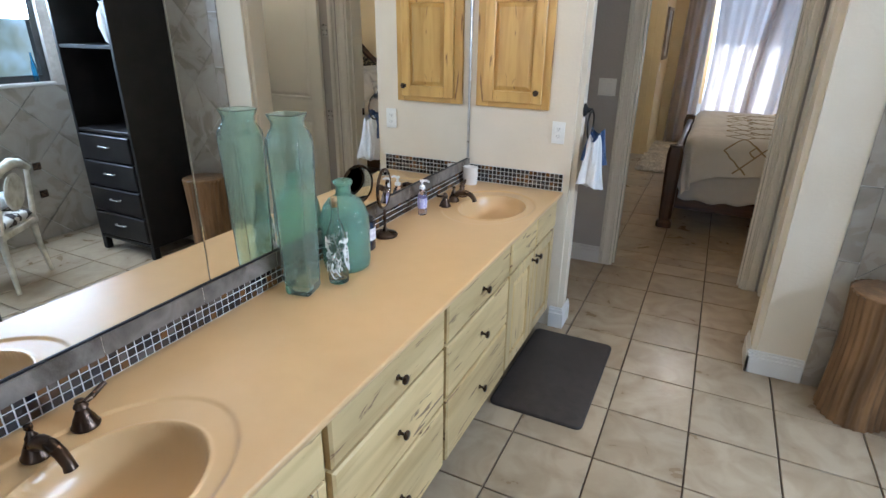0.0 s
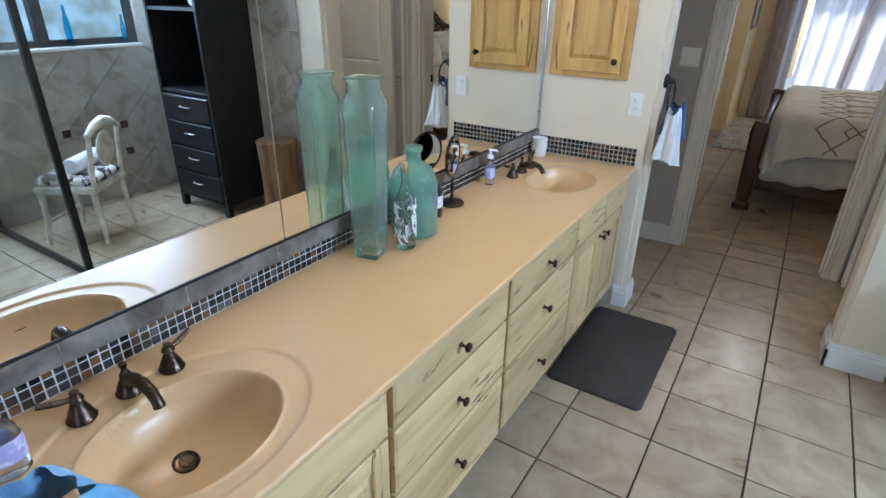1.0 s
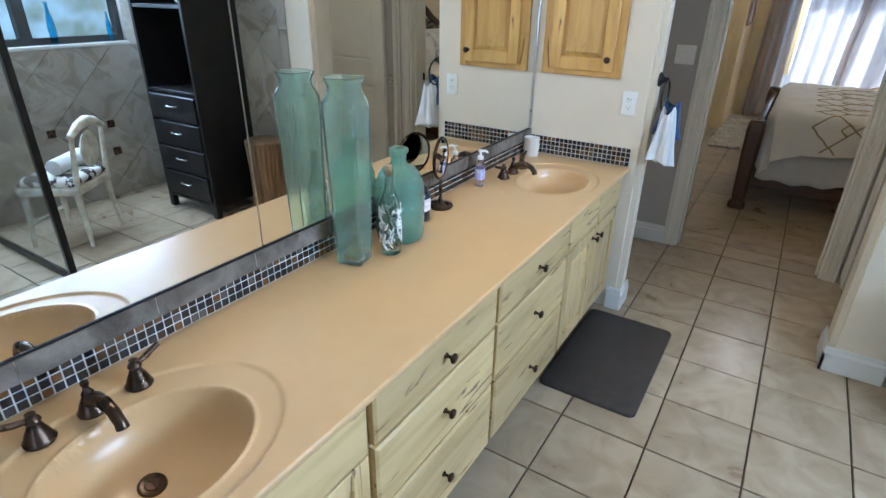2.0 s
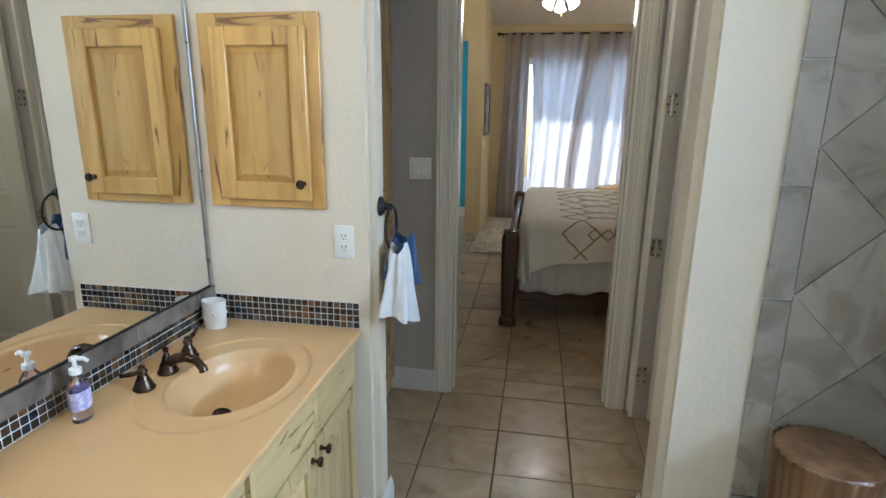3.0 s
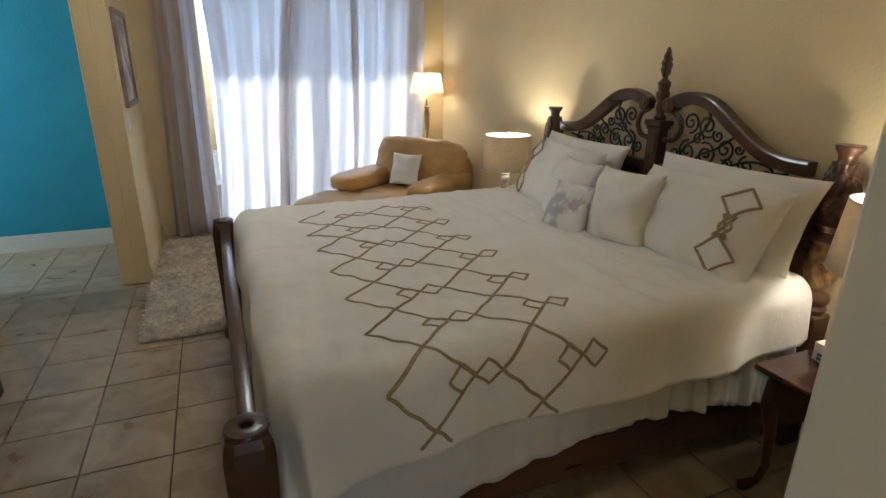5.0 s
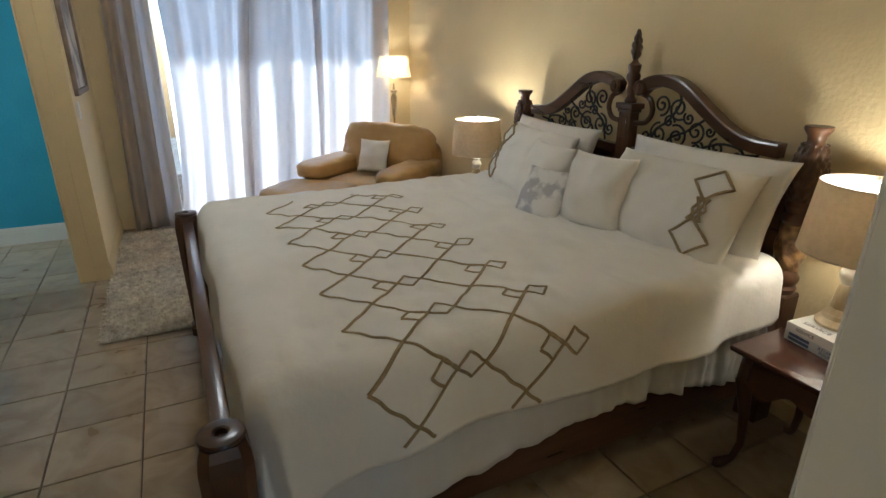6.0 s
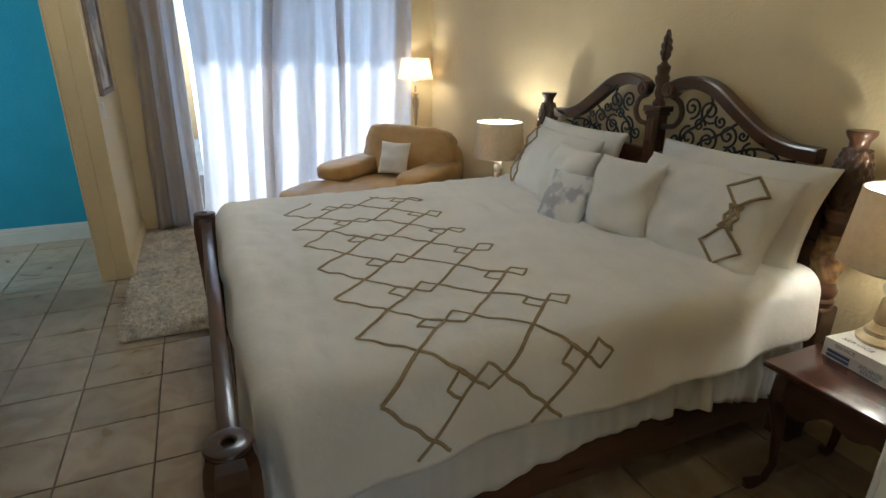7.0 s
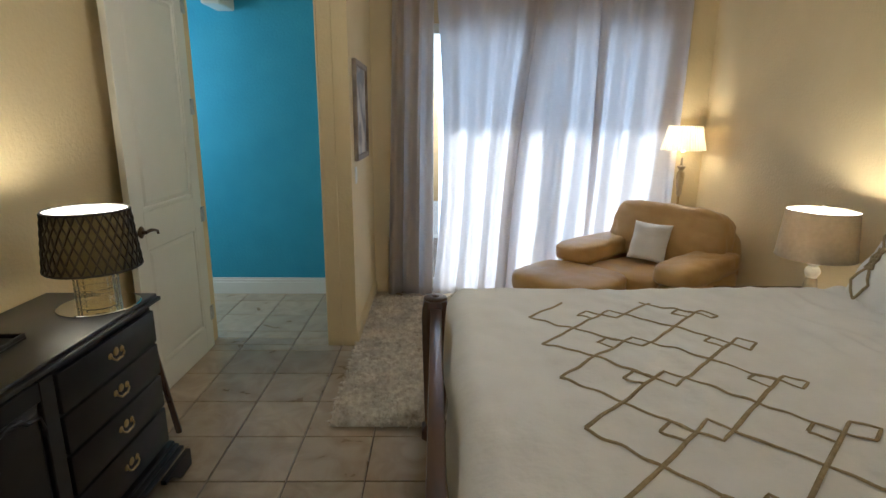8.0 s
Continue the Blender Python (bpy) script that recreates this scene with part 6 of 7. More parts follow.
# shag rug
M_SHAG = mat("cream_grey_shag", (0.56, 0.47, 0.34), (0.88, 0.81, 0.67), scale=26, rough=0.95, bump=0.5, bscale=300, vary=0.2, sheen=0.3)
rug = thing("shag_rug", label="cream-grey shag rug beside the bed", category="rug")
RX0, RX1, RY0, RY1 = -0.58, 1.75, 7.385, 9.52
part("backing", boxes((RX0, RX1, RY0, RY1, 0.002, 0.014)), M_SHAG, rug)
rs = random.Random(3)
verts, faces = [], []
for i in range(42000):
    x, y = rs.uniform(RX0 - 0.012, min(RX1, 0.75)), rs.uniform(RY0 - 0.014, RY1)
    a, l, h = rs.uniform(0, 6.28), rs.uniform(0.016, 0.042), rs.uniform(0.016, 0.038)
    w = rs.uniform(0.0035, 0.0075)
    dx, dy = math.cos(a), math.sin(a)
    n0 = len(verts)
    verts += [(x - dy * w, y + dx * w, 0.012), (x + dy * w, y - dx * w, 0.012), (x + dx * l * 0.5 + dy * w, y + dy * l * 0.5 - dx * w, h), (x + dx * l * 0.5 - dy * w, y + dy * l * 0.5 + dx * w, h), (x + dx * l, y + dy * l, h * 0.8)]
    faces += [(n0, n0 + 1, n0 + 2, n0 + 3), (n0 + 3, n0 + 2, n0 + 4)]
me = bpy.data.meshes.new("shag")
me.from_pydata(verts, [], faces)
me.materials.append(M_SHAG)
o = new("shag", me)
o.parent = rug
tagged(o, "long shaggy pile", kind="stuff")

# curtains
M_DRAPE = cloth_through("grey_linen_drape", (0.58, 0.48, 0.38), (0.90, 0.89, 0.90), 0.60, weave=300)
rod = thing("curtain_rod", label="dark bronze curtain rod with ball finials", category="curtain rod")
part("rod", tube([(-0.46, 9.63, 2.745), (2.14, 9.63, 2.745)], 0.012, 10), M_BRONZE, rod, smooth=True)
for x, s in ((-0.46, -1), (2.14, 1)):
    part("finial", lathe([(0.012, 0), (0.018, 0.006), (0.012, 0.014), (0.026, 0.03), (0.030, 0.042), (0.024, 0.056), (0.010, 0.068), (0.014, 0.074), (0, 0.082)], 18, m=pose(x, 9.63, 2.745, 0, 90 * s, 0)), M_BRONZE, rod, smooth=True)
for x in (-0.45, 2.11):
    part("bracket", tube([(x, 9.748, 2.71), (x, 9.66, 2.71), (x, 9.63, 2.73)], 0.007, 8), M_BRONZE, rod, smooth=True)


def drape(x0, x1, b0, b1, folds, amp, seed, label, sag=0.0):
    def fn(u, v):
        top, bot = x0 + (x1 - x0) * u, b0 + (b1 - b0) * u
        k = v ** 1.3
        x = top + (bot - top) * k + sag * math.sin(math.pi * v) * (0.5 - u)
        ph = 2 * math.pi * folds * u + seed + 0.6 * math.sin(2.2 * v + seed) + 0.8 * math.sin(5 * u + seed)
        a = amp * (0.45 + 0.75 * v)
        y = 9.63 + a * math.sin(ph) + 0.35 * a * math.sin(2 * ph + 1 + 2 * v) + 0.02 * v * math.sin(3 * u + seed)
        z = 2.765 - (2.745 + 0.012 * math.sin(ph)) * v
        if v > 0.96:
            y -= (v - 0.96) * 0.9 * (0.5 + 0.5 * math.sin(ph * 0.5))
        return (x + 0.012 * math.cos(ph), y, z)
    c = thing("curtain", label=label, category="curtain", group="window curtains")
    part("cloth", surface(fn, int(36 * folds ** 0.8), 40, 0.0015), M_DRAPE, c, smooth="all")
    return c


drape(-0.40, -0.05, -0.48, -0.06, 3.2, 0.045, 0.4, "gathered grey-beige linen curtain beside the wall")
drape(-0.025, 0.93, -0.045, 0.66, 3.8, 0.055, 1.7, "grey-white linen curtain lit by sun behind", 0.16)
drape(0.80, 1.38, 0.54, 1.31, 2.6, 0.060, 3.1, "grey-white linen curtain with dark folded edge", -0.12)
drape(1.36, 2.11, 1.29, 2.10, 3.2, 0.055, 5.2, "grey-white linen curtain near the floor lamp")

# picture
pc = thing("framed_picture", PWX, 8.93, 1.665, label="grey wooden framed picture on the yellow wall", category="picture")
part("frame", boxes((0.001, 0.03, -0.31, -0.27, -0.345, 0.345), (0.001, 0.03, 0.27, 0.31, -0.345, 0.345), (0.001, 0.03, -0.27, 0.27, -0.345, -0.305), (0.001, 0.03, -0.27, 0.27, 0.305, 0.345), bevel=0.004), mat("grey_frame", (0.20, 0.15, 0.11), (0.30, 0.24, 0.19), scale=14, rough=0.5, bump=0.2), pc)
part("artwork", boxes((0.002, 0.014, -0.27, 0.27, -0.305, 0.305)), mat("pale_artwork", (0.20, 0.20, 0.22), (0.62, 0.58, 0.52), scale=6, rough=0.4, bump=0.02, lo=0.42, hi=0.56), pc, "pale abstract print")

# ceiling fan
FX, FY = 0.285, 6.95
fan = thing("ceiling_fan", FX, FY, 2.85, label="dark bronze five-blade ceiling fan with lit glass shades", category="ceiling fan")
M_BLADE = mat("grey_brown_blade", (0.10, 0.10, 0.11), (0.16, 0.15, 0.15), scale=10, rough=0.4, bump=0.1, stretch=(0.2, 1, 1))
part("downrod", tube([(0, 0, 0.08), (0, 0, 0.64)], 0.013, 12), M_BRONZE, fan, smooth=True)
part("canopy", lathe([(0, 0.665), (0.07, 0.665), (0.065, 0.63), (0.03, 0.60), (0.014, 0.59)], 24), M_BRONZE, fan, smooth=True)
part("motor", lathe([(0, 0.085), (0.03, 0.085), (0.045, 0.07), (0.095, 0.06), (0.10, 0.05), (0.10, -0.03), (0.085, -0.05), (0.05, -0.06), (0.045, -0.10), (0.055, -0.12), (0.04, -0.135), (0, -0.14)], 32), M_BRONZE, fan, smooth=True)
for i in range(5):
    a = 44 + 72 * i
    arm = part("blade_arm", tube([(0.08, 0, -0.03), (0.13, 0, -0.045), (0.20, 0, -0.04)], [0.012, 0.010, 0.016], 8), M_BRASS, fan, "brass blade arm", smooth=True, at=pose(0, 0, 0, 0, 0, a))
    bm = bmesh.new()
    out = [(0.17, -0.045), (0.20, -0.056), (0.60, -0.066), (0.655, -0.045), (0.668, -0.02), (0.668, 0.02), (0.655, 0.045), (0.60, 0.066), (0.20, 0.056), (0.17, 0.045)]
    f = bm.faces.new([bm.verts.new((x, y, 0)) for x, y in out])
    ex = bmesh.ops.extrude_face_region(bm, geom=[f])
    bmesh.ops.translate(bm, vec=(0, 0, 0.006), verts=[g for g in ex["geom"] if isinstance(g, bmesh.types.BMVert)])
    part("blade", bm, M_BLADE, fan, at=pose(0, 0, -0.032, 0, 0, a) @ pose(0, 0, 0, 12, 0, 0))
M_GLOBE = glow("lit_frosted_glass", (1.0, 0.86, 0.62), 7.0)
for i in range(3):
    a = -150 + 120 * i
    arm = part("light_arm", tube([(0.03, 0, -0.12), (0.06, 0, -0.125), (0.085, 0, -0.14)], 0.009, 8), M_BRONZE, fan, smooth=True, at=pose(0, 0, 0, 0, 0, a))
    part("glass_shade", lathe([(0.018, 0), (0.028, -0.012), (0.036, -0.04), (0.050, -0.085), (0.060, -0.10), (0.055, -0.098), (0.0, -0.06)], 24), M_GLOBE, arm, "glowing frosted bell shade", smooth=True, at=pose(0.085, 0, -0.135, 0, -38, 0))
for dx, dz in ((0.012, -0.30), (-0.012, -0.24)):
    ch_ = part("pull_chain", tube([(dx, 0, -0.13), (dx, 0, dz)], 0.0018, 6), M_BRASS, fan)
    part("chain_bead", lathe([(0, 0.008), (0.006, 0.002), (0.007, -0.006), (0, -0.016)], 10), M_DARK_Z, ch_, at=pose(dx, 0, dz))
bulb("fan_light", FX, FY, 2.58, 24, (1, 0.93, 0.82), 0.10)

# dresser
DXF = -1.262
ds = thing("dresser", DXF, 5.35, 0, label="black lacquered dresser with brass bail pulls and bracket feet", category="dresser")
DW = 1.68
part("carcass", boxes((-0.45, -0.012, 0.01, DW - 0.01, 0.10, 0.832)), M_BLACK, ds)
part("top", boxes((-0.462, 0.028, -0.02, DW + 0.022, 0.833, 0.852), (-0.462, 0.016, -0.01, DW + 0.012, 0.852, 0.868), bevel=0.006, seg=2), M_BLACK, ds, smooth=True)
part("base_moulding", boxes((-0.45, 0.045, -0.03, DW + 0.035, 0.085, 0.105), (-0.45, 0.030, -0.018, DW + 0.022, 0.105, 0.125), (-0.45, 0.016, -0.01, DW + 0.012, 0.125, 0.145), bevel=0.005, seg=2), M_BLACK, ds, smooth=True)


def bracket(u, v):
    return (0.05, 0.24 * u, 0.085 - v * (0.083 if u > 0.62 else 0.02 + 0.063 * max(0.0, math.sin(u / 0.62 * math.pi / 2)) ** 4))


for a, m in ((0, pose(0, DW - 0.205, 0)), (1, pose(0, 0.21, 0) @ Matrix.Diagonal((1, -1, 1, 1)))):
    part("bracket_foot", surface(bracket, 30, 2, 0.022), M_BLACK, ds, at=m)
part("bracket_foot", surface(bracket, 30, 2, 0.022), M_BLACK, ds, at=pose(-0.25, DW - 0.015, 0, 0, 0, 90) @ pose(0, -0.22, 0))


def bail(parent, y, z):
    b = part("bail_pull", tube([(0.012, y - 0.038, z + 0.008), (0.020, y - 0.036, z - 0.004), (0.022, y - 0.018, z - 0.016), (0.024, y, z - 0.012), (0.022, y + 0.018, z - 0.016), (0.020, y + 0.036, z - 0.004), (0.012, y + 0.038, z + 0.008)], [0.004, 0.0038, 0.0042, 0.005, 0.0042, 0.0038, 0.004], 8), M_BRASS, parent, "aged brass bail pull", smooth=True)
    bm = bmesh.new()
    for s in (-1, 1):
        lathe([(0, 0.005), (0.010, 0.004), (0.013, 0)], 12, bm, pose(0.010, y + s * 0.038, z + 0.008, 0, 90, 0))
    lathe([(0, 0.004), (0.014, 0.003), (0.017, 0)], 12, bm, pose(0.010, y, z + 0.012, 0, 90, 0))
    part("backplate", bm, M_BRASS, b)


for c in (0, 1):
    y0, y1 = (0.02, 0.60) if c == 0 else (1.045, 1.66)
    for z0, z1 in ((0.655, 0.80), (0.505, 0.645), (0.345, 0.495), (0.165, 0.335)):
        bm = bmesh.new()
        box(bm, -0.012, 0.010, y0, y1, z0, z1, bevel=0.006, seg=2)
        d = part("drawer", bm, M_BLACK, ds, smooth=True)
        bail(d, (y0 + y1) / 2 + 0.01, (z0 + z1) / 2)
fr, pn = raised_door(0.415, 0.655, 0.065)
dd = part("door", fr, M_BLACK, ds, at=pose(-0.012, 0.615, 0.16))
part("door_panel", pn, M_BLACK, dd)
part("arched_moulding", tube([(0.02, 0.075, 0.50), (0.022, 0.09, 0.545), (0.022, 0.14, 0.555), (0.022, 0.16, 0.575), (0.022, 0.2075, 0.585), (0.022, 0.255, 0.575), (0.022, 0.275, 0.555), (0.022, 0.325, 0.545), (0.02, 0.34, 0.50)], 0.008, 8), M_BLACK, dd, smooth=True)
part("hinge", boxes((0.0, 0.006, -0.006, 0.010, 0.10, 0.16), (0.0, 0.006, -0.006, 0.010, 0.50, 0.56)), M_BRASS, dd, "brass hinge")

# dresser lamp and small things
LX, LY, LZ = -1.392, 6.875, 0.869
pl = thing("mirror_tray", LX, LY, LZ, label="round mirrored tray under the lamp on the dresser", category="tray")
part("plate", lathe([(0, 0), (0.145, 0), (0.15, 0.004), (0.145, 0.007), (0, 0.007)], 48), M_MIRROR, pl)
dl = thing("table_lamp", LX, LY, LZ + 0.0075, label="lamp with black woven shade and faceted glass base, lit", category="lamp")


def facet(u, v):
    a = 2 * math.pi * u
    r = 0.078 + 0.004 * math.sin(9 * a + 22 * v) * math.sin(9 * a - 22 * v)
    return (r * math.cos(a), r * math.sin(a), 0.002 + 0.13 * v)


part("glass_base", surface(facet, 90, 16, 0.006), glass("amber_clear_glass", (0.95, 0.90, 0.74), rough=0.05), dl, "faceted clear glass base", smooth=True)
part("collar", lathe([(0, 0.135), (0.03, 0.135), (0.078, 0.132), (0.078, 0.138), (0.02, 0.15), (0.012, 0.20), (0, 0.20)], 24), M_STEEL, dl, smooth=True)
M_WOVEN = mat("black_woven_strips", (0.012, 0.010, 0.009), (0.025, 0.022, 0.02), scale=40, rough=0.6, bump=0.3, bscale=150)
M_UNDER = cloth_through("dark_olive_lining", (0.06, 0.055, 0.04), (0.30, 0.24, 0.10), 0.10)
part("shade", lathe([(0.168, 0.155), (0.146, 0.385)], 48), M_UNDER, dl, "dark olive cloth shade", smooth=True)
part("shade_lining", lathe([(0.165, 0.155), (0.143, 0.385)], 48), M_SHADE_IN, dl, "white lining", smooth=True)
for sg in (1, -1):
    pts = []
    for k in range(13):
        v = k / 12
        a = sg * 0.62 * v
        r = 0.1705 - 0.022 * v + 0.0025 * math.sin(6 * math.pi * v + sg * 1.57)
        pts.append((r * math.cos(a), r * math.sin(a), 0.158 + 0.224 * v))
    first = part("woven_strip", tube(pts, 0.0042, 4), M_WOVEN, dl)
    for i in range(1, 30):
        o = new("woven_strip", first.data)
        o.parent, o.matrix_basis = dl, pose(0, 0, 0, 0, 0, 12 * i)
for r, z in ((0.170, 0.156), (0.148, 0.384)):
    part("shade_rim", tube([(r * math.cos(2 * math.pi * i / 48), r * math.sin(2 * math.pi * i / 48), z) for i in range(48)], 0.005, 6, closed=True), M_WOVEN, dl)
part("light_bulb", lathe([(0.012, 0.20), (0.028, 0.25), (0.028, 0.27), (0, 0.295)], 16), M_BULB, dl, smooth=True)
bulb("dresser_bulb", LX, LY, LZ + 0.345, 9)

bx = thing("storage_box", -1.50, 6.10, 0.869, 6, "small black box on the dresser", "box")
part("body", boxes((-0.10, 0.10, -0.09, 0.09, 0, 0.11), bevel=0.004), M_BLACK, bx)
part("lid", boxes((-0.104, 0.104, -0.094, 0.094, 0.1105, 0.135), bevel=0.005), M_BLACK, bx)
ty = thing("tray", -1.56, 6.42, 0.869, 4, "black rimmed rectangular tray on the dresser", "tray")
part("base", boxes((-0.13, 0.13, -0.10, 0.10, 0, 0.006)), M_BLACK, ty)
part("rim", boxes((-0.13, -0.12, -0.10, 0.10, 0.006, 0.022), (0.12, 0.13, -0.10, 0.10, 0.006, 0.022), (-0.12, 0.12, -0.10, -0.09, 0.006, 0.022), (-0.12, 0.12, 0.09, 0.10, 0.006, 0.022), bevel=0.002), M_BLACK, ty)

fs = thing("folding_stand", -1.52, 7.20, 0, label="dark wooden folding stand beside the dresser", category="stand")
for x in (-0.16, 0.16):
    part("leg", tube([(x, -0.10, 0.80), (x * 0.9, 0.14, 0.002)], [0.014, 0.016], 6), M_DARK_Z, fs)
    part("leg", tube([(x * 0.8, -0.02, 0.80), (x * 0.75, -0.10, 0.002)], [0.013, 0.015], 6), M_DARK_Z, fs)
part("top_bar", boxes((-0.18, 0.18, -0.125, -0.075, 0.79, 0.815), bevel=0.004), M_DARK_X, fs)

# ---- floor and wall tiles ----
P, TX0, TY0 = 0.36, 0.012, 2.256
REGIONS = [(-1.1, 2.62, -2.6, 4.05), (DX0, DX1, 4.05, SY), (BX0, BX1, SY, HLY), (HX0, HX1, HLY, 8.60), (PWX, BX1, HLY, BY1), (-3.4, -0.73, 8.60, 9.68)]


def joined_tiles(cells, gap=0.0036, top=0.0, depth=0.012, bev=0.0018):
    verts, faces = [], []
    for x0, x1, y0, y1 in cells:
        n0 = len(verts)
        a, b, c, d = x0 + gap, x1 - gap, y0 + gap, y1 - gap
        verts += [(a, c, top - depth), (b, c, top - depth), (b, d, top - depth), (a, d, top - depth), (a, c, top - bev), (b, c, top - bev), (b, d, top - bev), (a, d, top - bev),
                  (a + bev, c + bev, top), (b - bev, c + bev, top), (b - bev, d - bev, top), (a + bev, d - bev, top)]
        for k in range(4):
            j = (k + 1) % 4
            faces += [(n0 + k, n0 + j, n0 + 4 + j, n0 + 4 + k), (n0 + 4 + k, n0 + 4 + j, n0 + 8 + j, n0 + 8 + k)]
        faces.append((n0 + 8, n0 + 9, n0 + 10, n0 + 11))
    return verts, faces


fl_root = thing("floor", label="cream stone tile floor with brown grout", category="floor", kind="structure")
full_mesh = {}
rest = []
count = 0
for rx0, rx1, ry0, ry1 in REGIONS:
    for i in range(math.floor((rx0 - TX0) / P) - 1, math.ceil((rx1 - TX0) / P) + 1):
        for j in range(math.floor((ry0 - TY0) / P) - 1, math.ceil((ry1 - TY0) / P) + 1):
            x0, x1, y0, y1 = max(rx0, TX0 + i * P), min(rx1, TX0 + (i + 1) * P), max(ry0, TY0 + j * P), min(ry1, TY0 + (j + 1) * P)
            if x1 - x0 < 0.012 or y1 - y0 < 0.012:
                continue
            near = (-0.5 < x1 and x0 < 1.2 and 1.0 < y1 < 4.2) or (-1.7 < x0 < 0.3 and 4.1 < y1 < 8.9) or (1.3 < x1 and 4.1 < y0 < 5.3) or (0.2 < x0 < 1.5 and 4.0 < y0 < 5.2) or (-1.9 < x0 < -0.7 and y0 > 8.4)
            if near and count < 300:
                key = (round(x1 - x0, 4), round(y1 - y0, 4))
                if key not in full_mesh:
                    me = bpy.data.meshes.new("tile")
                    v, f = joined_tiles([(0, key[0], 0, key[1])])
                    me.from_pydata(v, [], f)
                    me.materials.append(M_TILE)
                    full_mesh[key] = me
                o = new("tile", full_mesh[key])
                o.parent = fl_root
                o.matrix_basis = pose(x0, y0, 0.0006 * math.sin(i * 7.1 + j * 3.7))
                count += 1
            else:
                rest.append((x0, x1, y0, y1))
v, f = joined_tiles(rest)
me = bpy.data.meshes.new("far_tiles")
me.from_pydata(v, [], f)
me.materials.append(M_TILE)
o = new("far_tiles", me)
o.parent = fl_root
o["kind"] = "stuff"


# diagonal wall tiles
def clip(poly, x0, x1, z0, z1):
    for ax, val, keep in ((0, x0, 1), (0, x1, -1), (1, z0, 1), (1, z1, -1)):
        out = []
        for a, b in zip(poly, poly[1:] + poly[:1]):
            ia, ib = (a[ax] - val) * keep >= 0, (b[ax] - val) * keep >= 0
            if ia:
                out.append(a)
            if ia != ib:
                t = (val - a[ax]) / (b[ax] - a[ax])
                out.append((a[0] + (b[0] - a[0]) * t, a[1] + (b[1] - a[1]) * t))
        poly = out
        if len(poly) < 3:
            return []
    return poly


def tile_piece(poly, depth=0.008, gap=0.002):
    cx, cz = sum(p[0] for p in poly) / len(poly), sum(p[1] for p in poly) / len(poly)
    bm = bmesh.new()
    sc_ = []
    for x, z in poly:
        d = math.hypot(x - cx, z - cz) or 1
        k = max(0.1, 1 - gap * 1.5 / d)
        sc_.append((cx + (x - cx) * k, cz + (z - cz) * k))
    f = bm.faces.new([bm.verts.new((x, 0, z)) for x, z in sc_])
    ex = bmesh.ops.extrude_face_region(bm, geom=[f])
    bmesh.ops.translate(bm, vec=(0, -depth, 0), verts=[g for g in ex["geom"] if isinstance(g, bmesh.types.BMVert)])
    return bm


def diagonal_wall(root, x0, x1, z0, z1, m, side=0.325, cx=0.0, cz=0.0):
    h = side / math.sqrt(2)
    for i in range(-14, 15):
        for j in range(-14, 15):
            c = (cx + (i + j) * h, cz + (i - j) * h)
            poly = clip([(c[0] - h, c[1]), (c[0], c[1] - h), (c[0] + h, c[1]), (c[0], c[1] + h)], x0, x1, z0, z1)
            if len(poly) < 3:
                continue
            ar = abs(sum(a[0] * b[1] - b[0] * a[1] for a, b in zip(poly, poly[1:] + poly[:1]))) / 2
            if ar < 0.0008:
                continue
            part("tile", tile_piece(poly), M_WTILE, root, at=m)


wt = thing("wall_tile_wing", label="taupe diagonal stone wall tiles with a straight border", category="wall tile", kind="structure")
part("grout_bed", boxes((0.868, 2.62, 2.9265, 2.9295, 0, 2.4)), M_WGROUT, wt)
WM = pose(0, 2.9265, 0)
for k in range(-1, 7):
    a, b = max(0.0, -0.022 + 0.363 * k), min(2.4, -0.022 + 0.363 * (k + 1))
    if b > a:
        part("tile", tile_piece([(0.870, a), (0.955, a), (0.955, b), (0.870, b)]), M_WTILE, wt, at=WM)
diagonal_wall(wt, 0.956, 1.75, 0.0, 2.4, WM, cx=0.956, cz=1.775)
et = thing("wall_tile_east", label="taupe diagonal stone wall tiles under the bathroom window", category="wall tile", kind="structure")
EM = Matrix.Translation((2.6195, 0, 0)) @ Matrix(((0, 1, 0, 0), (-1, 0, 0, 0), (0, 0, 1, 0), (0, 0, 0, 1)))
diagonal_wall(et, -2.92, -0.3, 0.0, 1.24, EM, side=0.33, cx=-2.2, cz=0.62)
M_ACC = mat("dark_mosaic_accent", (0.03, 0.02, 0.015), (0.12, 0.07, 0.04), scale=60, rough=0.2, bump=0.1, lo=0.45, hi=0.55)
hh = 0.33 / math.sqrt(2)
for i, j in ((0, 0), (-1, -1), (1, 1), (0, -2), (2, 0)):
    y_, z_ = 2.2 + (i + j) * hh * 0.5 - 0.0, 0.62 + (i - j) * hh * 0.5 - hh
    if 0.06 < z_ < 1.2:
        part("accent_tile", boxes((2.600, 2.6112, y_ - 0.03, y_ + 0.03, z_ - 0.03, z_ + 0.03), bevel=0.002), M_ACC, et, "small dark mosaic accent")


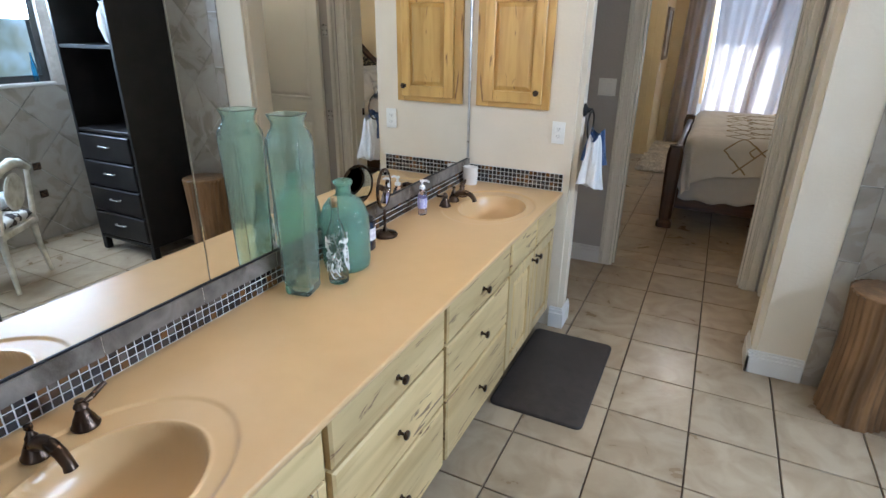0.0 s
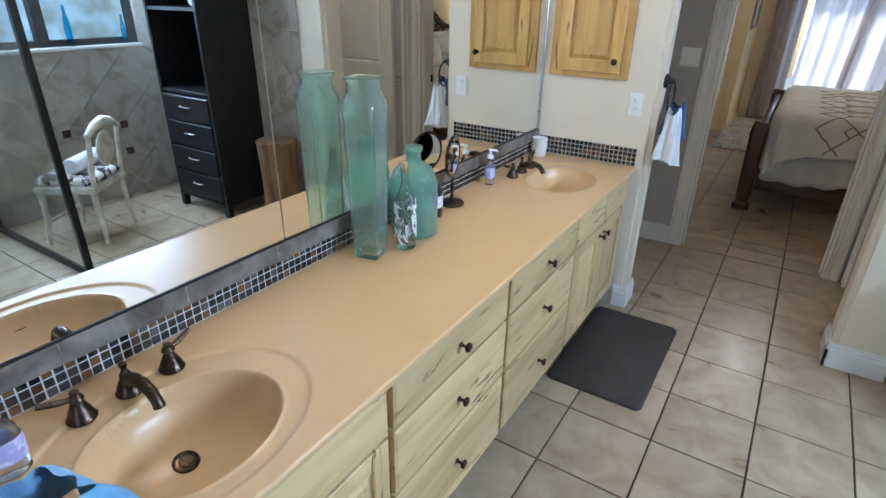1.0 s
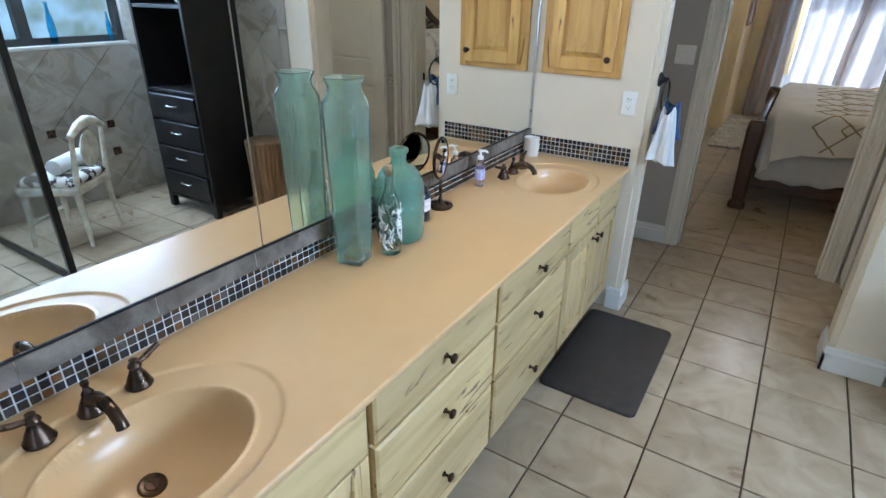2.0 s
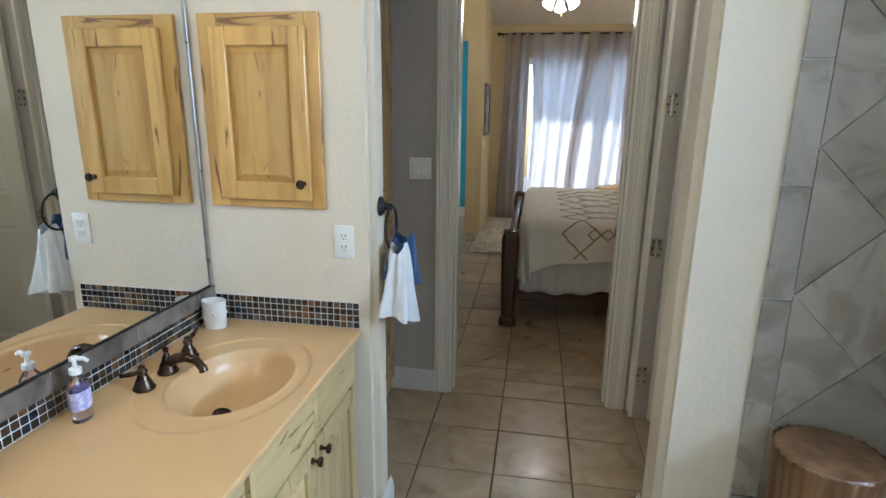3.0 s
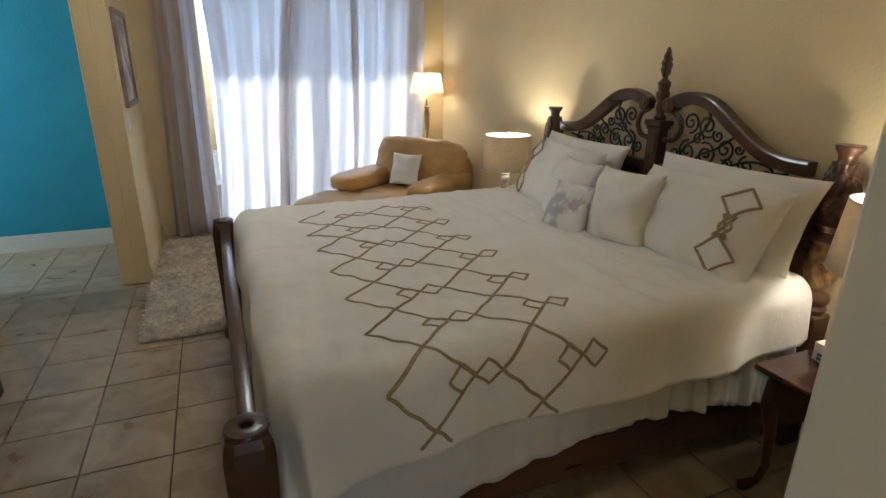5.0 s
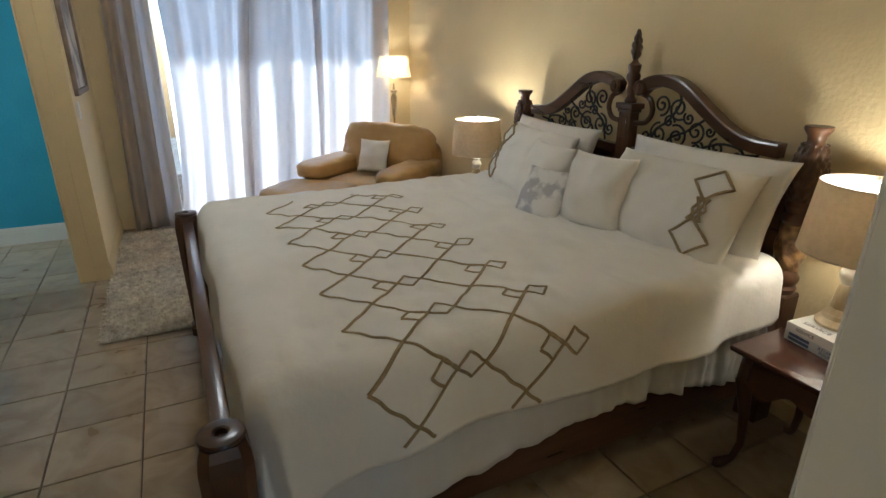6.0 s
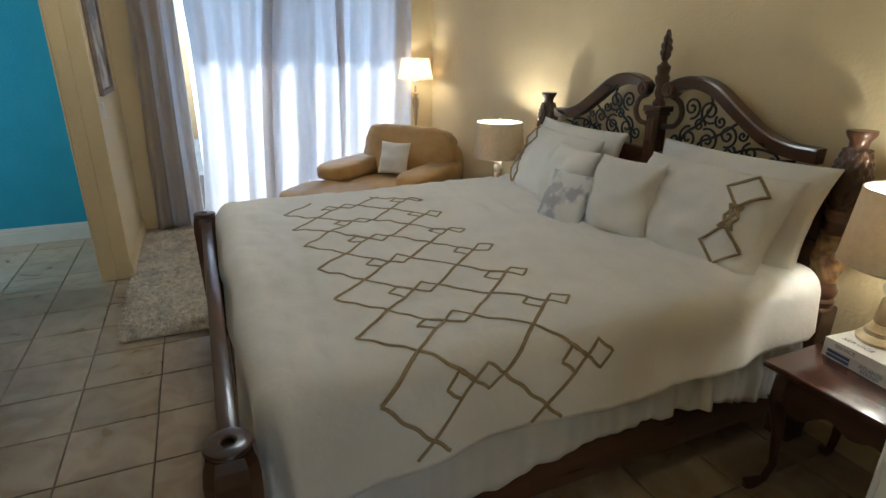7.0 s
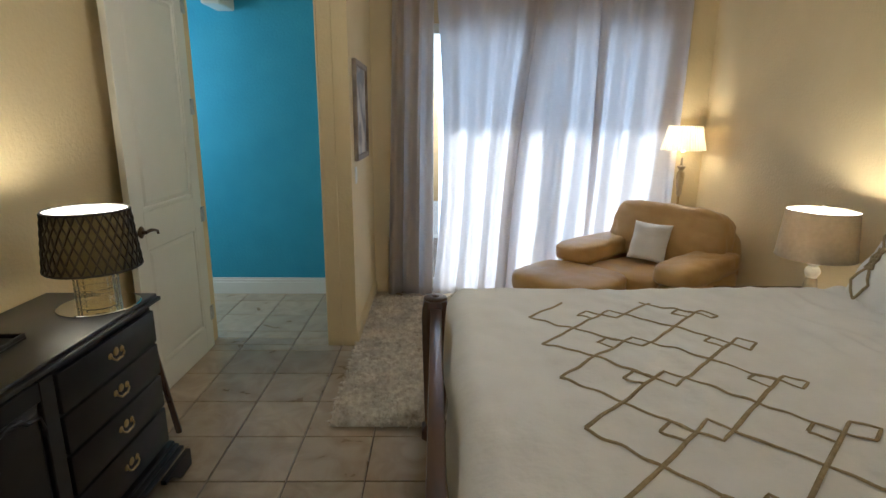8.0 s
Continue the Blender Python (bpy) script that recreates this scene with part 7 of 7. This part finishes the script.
# mosaic backsplash
def mosaic_material(name, island):
    m = bpy.data.materials.new(name)
    m.use_nodes = True
    n, l = m.node_tree.nodes, m.node_tree.links
    bs = n["Principled BSDF"]
    src = n.new("ShaderNodeNewGeometry").outputs["Random Per Island"] if island else n.new("ShaderNodeObjectInfo").outputs["Random"]
    rp = n.new("ShaderNodeValToRGB")
    rp.color_ramp.interpolation = "CONSTANT"
    cols = [(0.0, (0.012, 0.012, 0.018)), (0.22, (0.035, 0.022, 0.016)), (0.42, (0.09, 0.045, 0.020)), (0.56, (0.018, 0.022, 0.035)), (0.70, (0.20, 0.095, 0.03)), (0.80, (0.06, 0.05, 0.045)), (0.90, (0.14, 0.12, 0.10))]
    e = rp.color_ramp.elements
    e[0].position, e[0].color = 0.0, (*cols[0][1], 1)
    e[1].position, e[1].color = cols[1][0], (*cols[1][1], 1)
    for p_, c_ in cols[2:]:
        x = e.new(p_)
        x.color = (*c_, 1)
    l.new(src, rp.inputs[0])
    nz_ = n.new("ShaderNodeTexNoise")
    nz_.inputs["Scale"].default_value, nz_.inputs["Detail"].default_value = 60, 5
    tc_n = n.new("ShaderNodeTexCoord")
    l.new(tc_n.outputs["Object"], nz_.inputs["Vector"])
    mx = n.new("ShaderNodeMix")
    mx.data_type, mx.blend_type = "RGBA", "MULTIPLY"
    mx.inputs[0].default_value = 0.5
    l.new(rp.outputs[0], mx.inputs[6]), l.new(nz_.outputs["Color"], mx.inputs[7])
    l.new(mx.outputs[2], bs.inputs["Base Color"])
    bs.inputs["Roughness"].default_value = 0.12
    bs.inputs["Coat Weight"].default_value = 0.4
    return m


M_MOS, M_MOSI = mosaic_material("glass_mosaic", False), mosaic_material("glass_mosaic_far", True)
Q = 0.0246
piece = bpy.data.meshes.new("mosaic_tile")
v, f = joined_tiles([(0, Q, 0, Q)], gap=0.0021, top=0.004, depth=0.0045, bev=0.001)
piece.from_pydata(v, [], f)
piece.materials.append(M_MOS)
bsw = thing("backsplash_side", label="dark glass mosaic backsplash strip with pale grout", category="backsplash", kind="structure")
bse = thing("backsplash_end", label="dark amber glass mosaic strip on the end wall", category="backsplash", kind="structure")
part("grout_bed", boxes((-1.0598, -1.057, VY0, 2.911, 0.857, 0.932)), M_MGROUT, bsw)
part("grout_bed", boxes((-1.055, -0.468, 2.9122, 2.9148, 0.857, 0.957)), M_MGROUT, bse)
W_TO_X = Matrix(((0, 0, 1, 0), (1, 0, 0, 0), (0, 1, 0, 0), (0, 0, 0, 1)))
W_TO_Y = Matrix(((1, 0, 0, 0), (0, 0, -1, 0), (0, 1, 0, 0), (0, 0, 0, 1)))
far_cells = []
for r in range(4):
    z = 0.858 + r * Q
    for c in range(int((2.911 - VY0) / Q)):
        y = VY0 + c * Q
        if r == 3:
            break
        if 0.15 < y < 1.4:
            o = new("mosaic_tile", piece)
            o.parent = bsw
            o.matrix_basis = Matrix.Translation((-1.0572, y, z)) @ W_TO_X
        else:
            far_cells.append((y, y + Q, z, z + Q))
    for c in range(int((1.052 - 0.470) / Q)):
        o = new("mosaic_tile", piece)
        o.parent = bse
        o.matrix_basis = Matrix.Translation((-0.470 - (c + 1) * Q, 2.9124, z)) @ W_TO_Y
v, f = joined_tiles(far_cells, gap=0.0021, top=0.004, depth=0.0045, bev=0.001)
me = bpy.data.meshes.new("far_mosaic")
me.from_pydata([(-1.0572 + c, a, b) for a, b, c in v], [], f)
me.materials.append(M_MOSI)
o = new("far_mosaic", me)
o.parent = bsw
o["kind"] = "stuff"
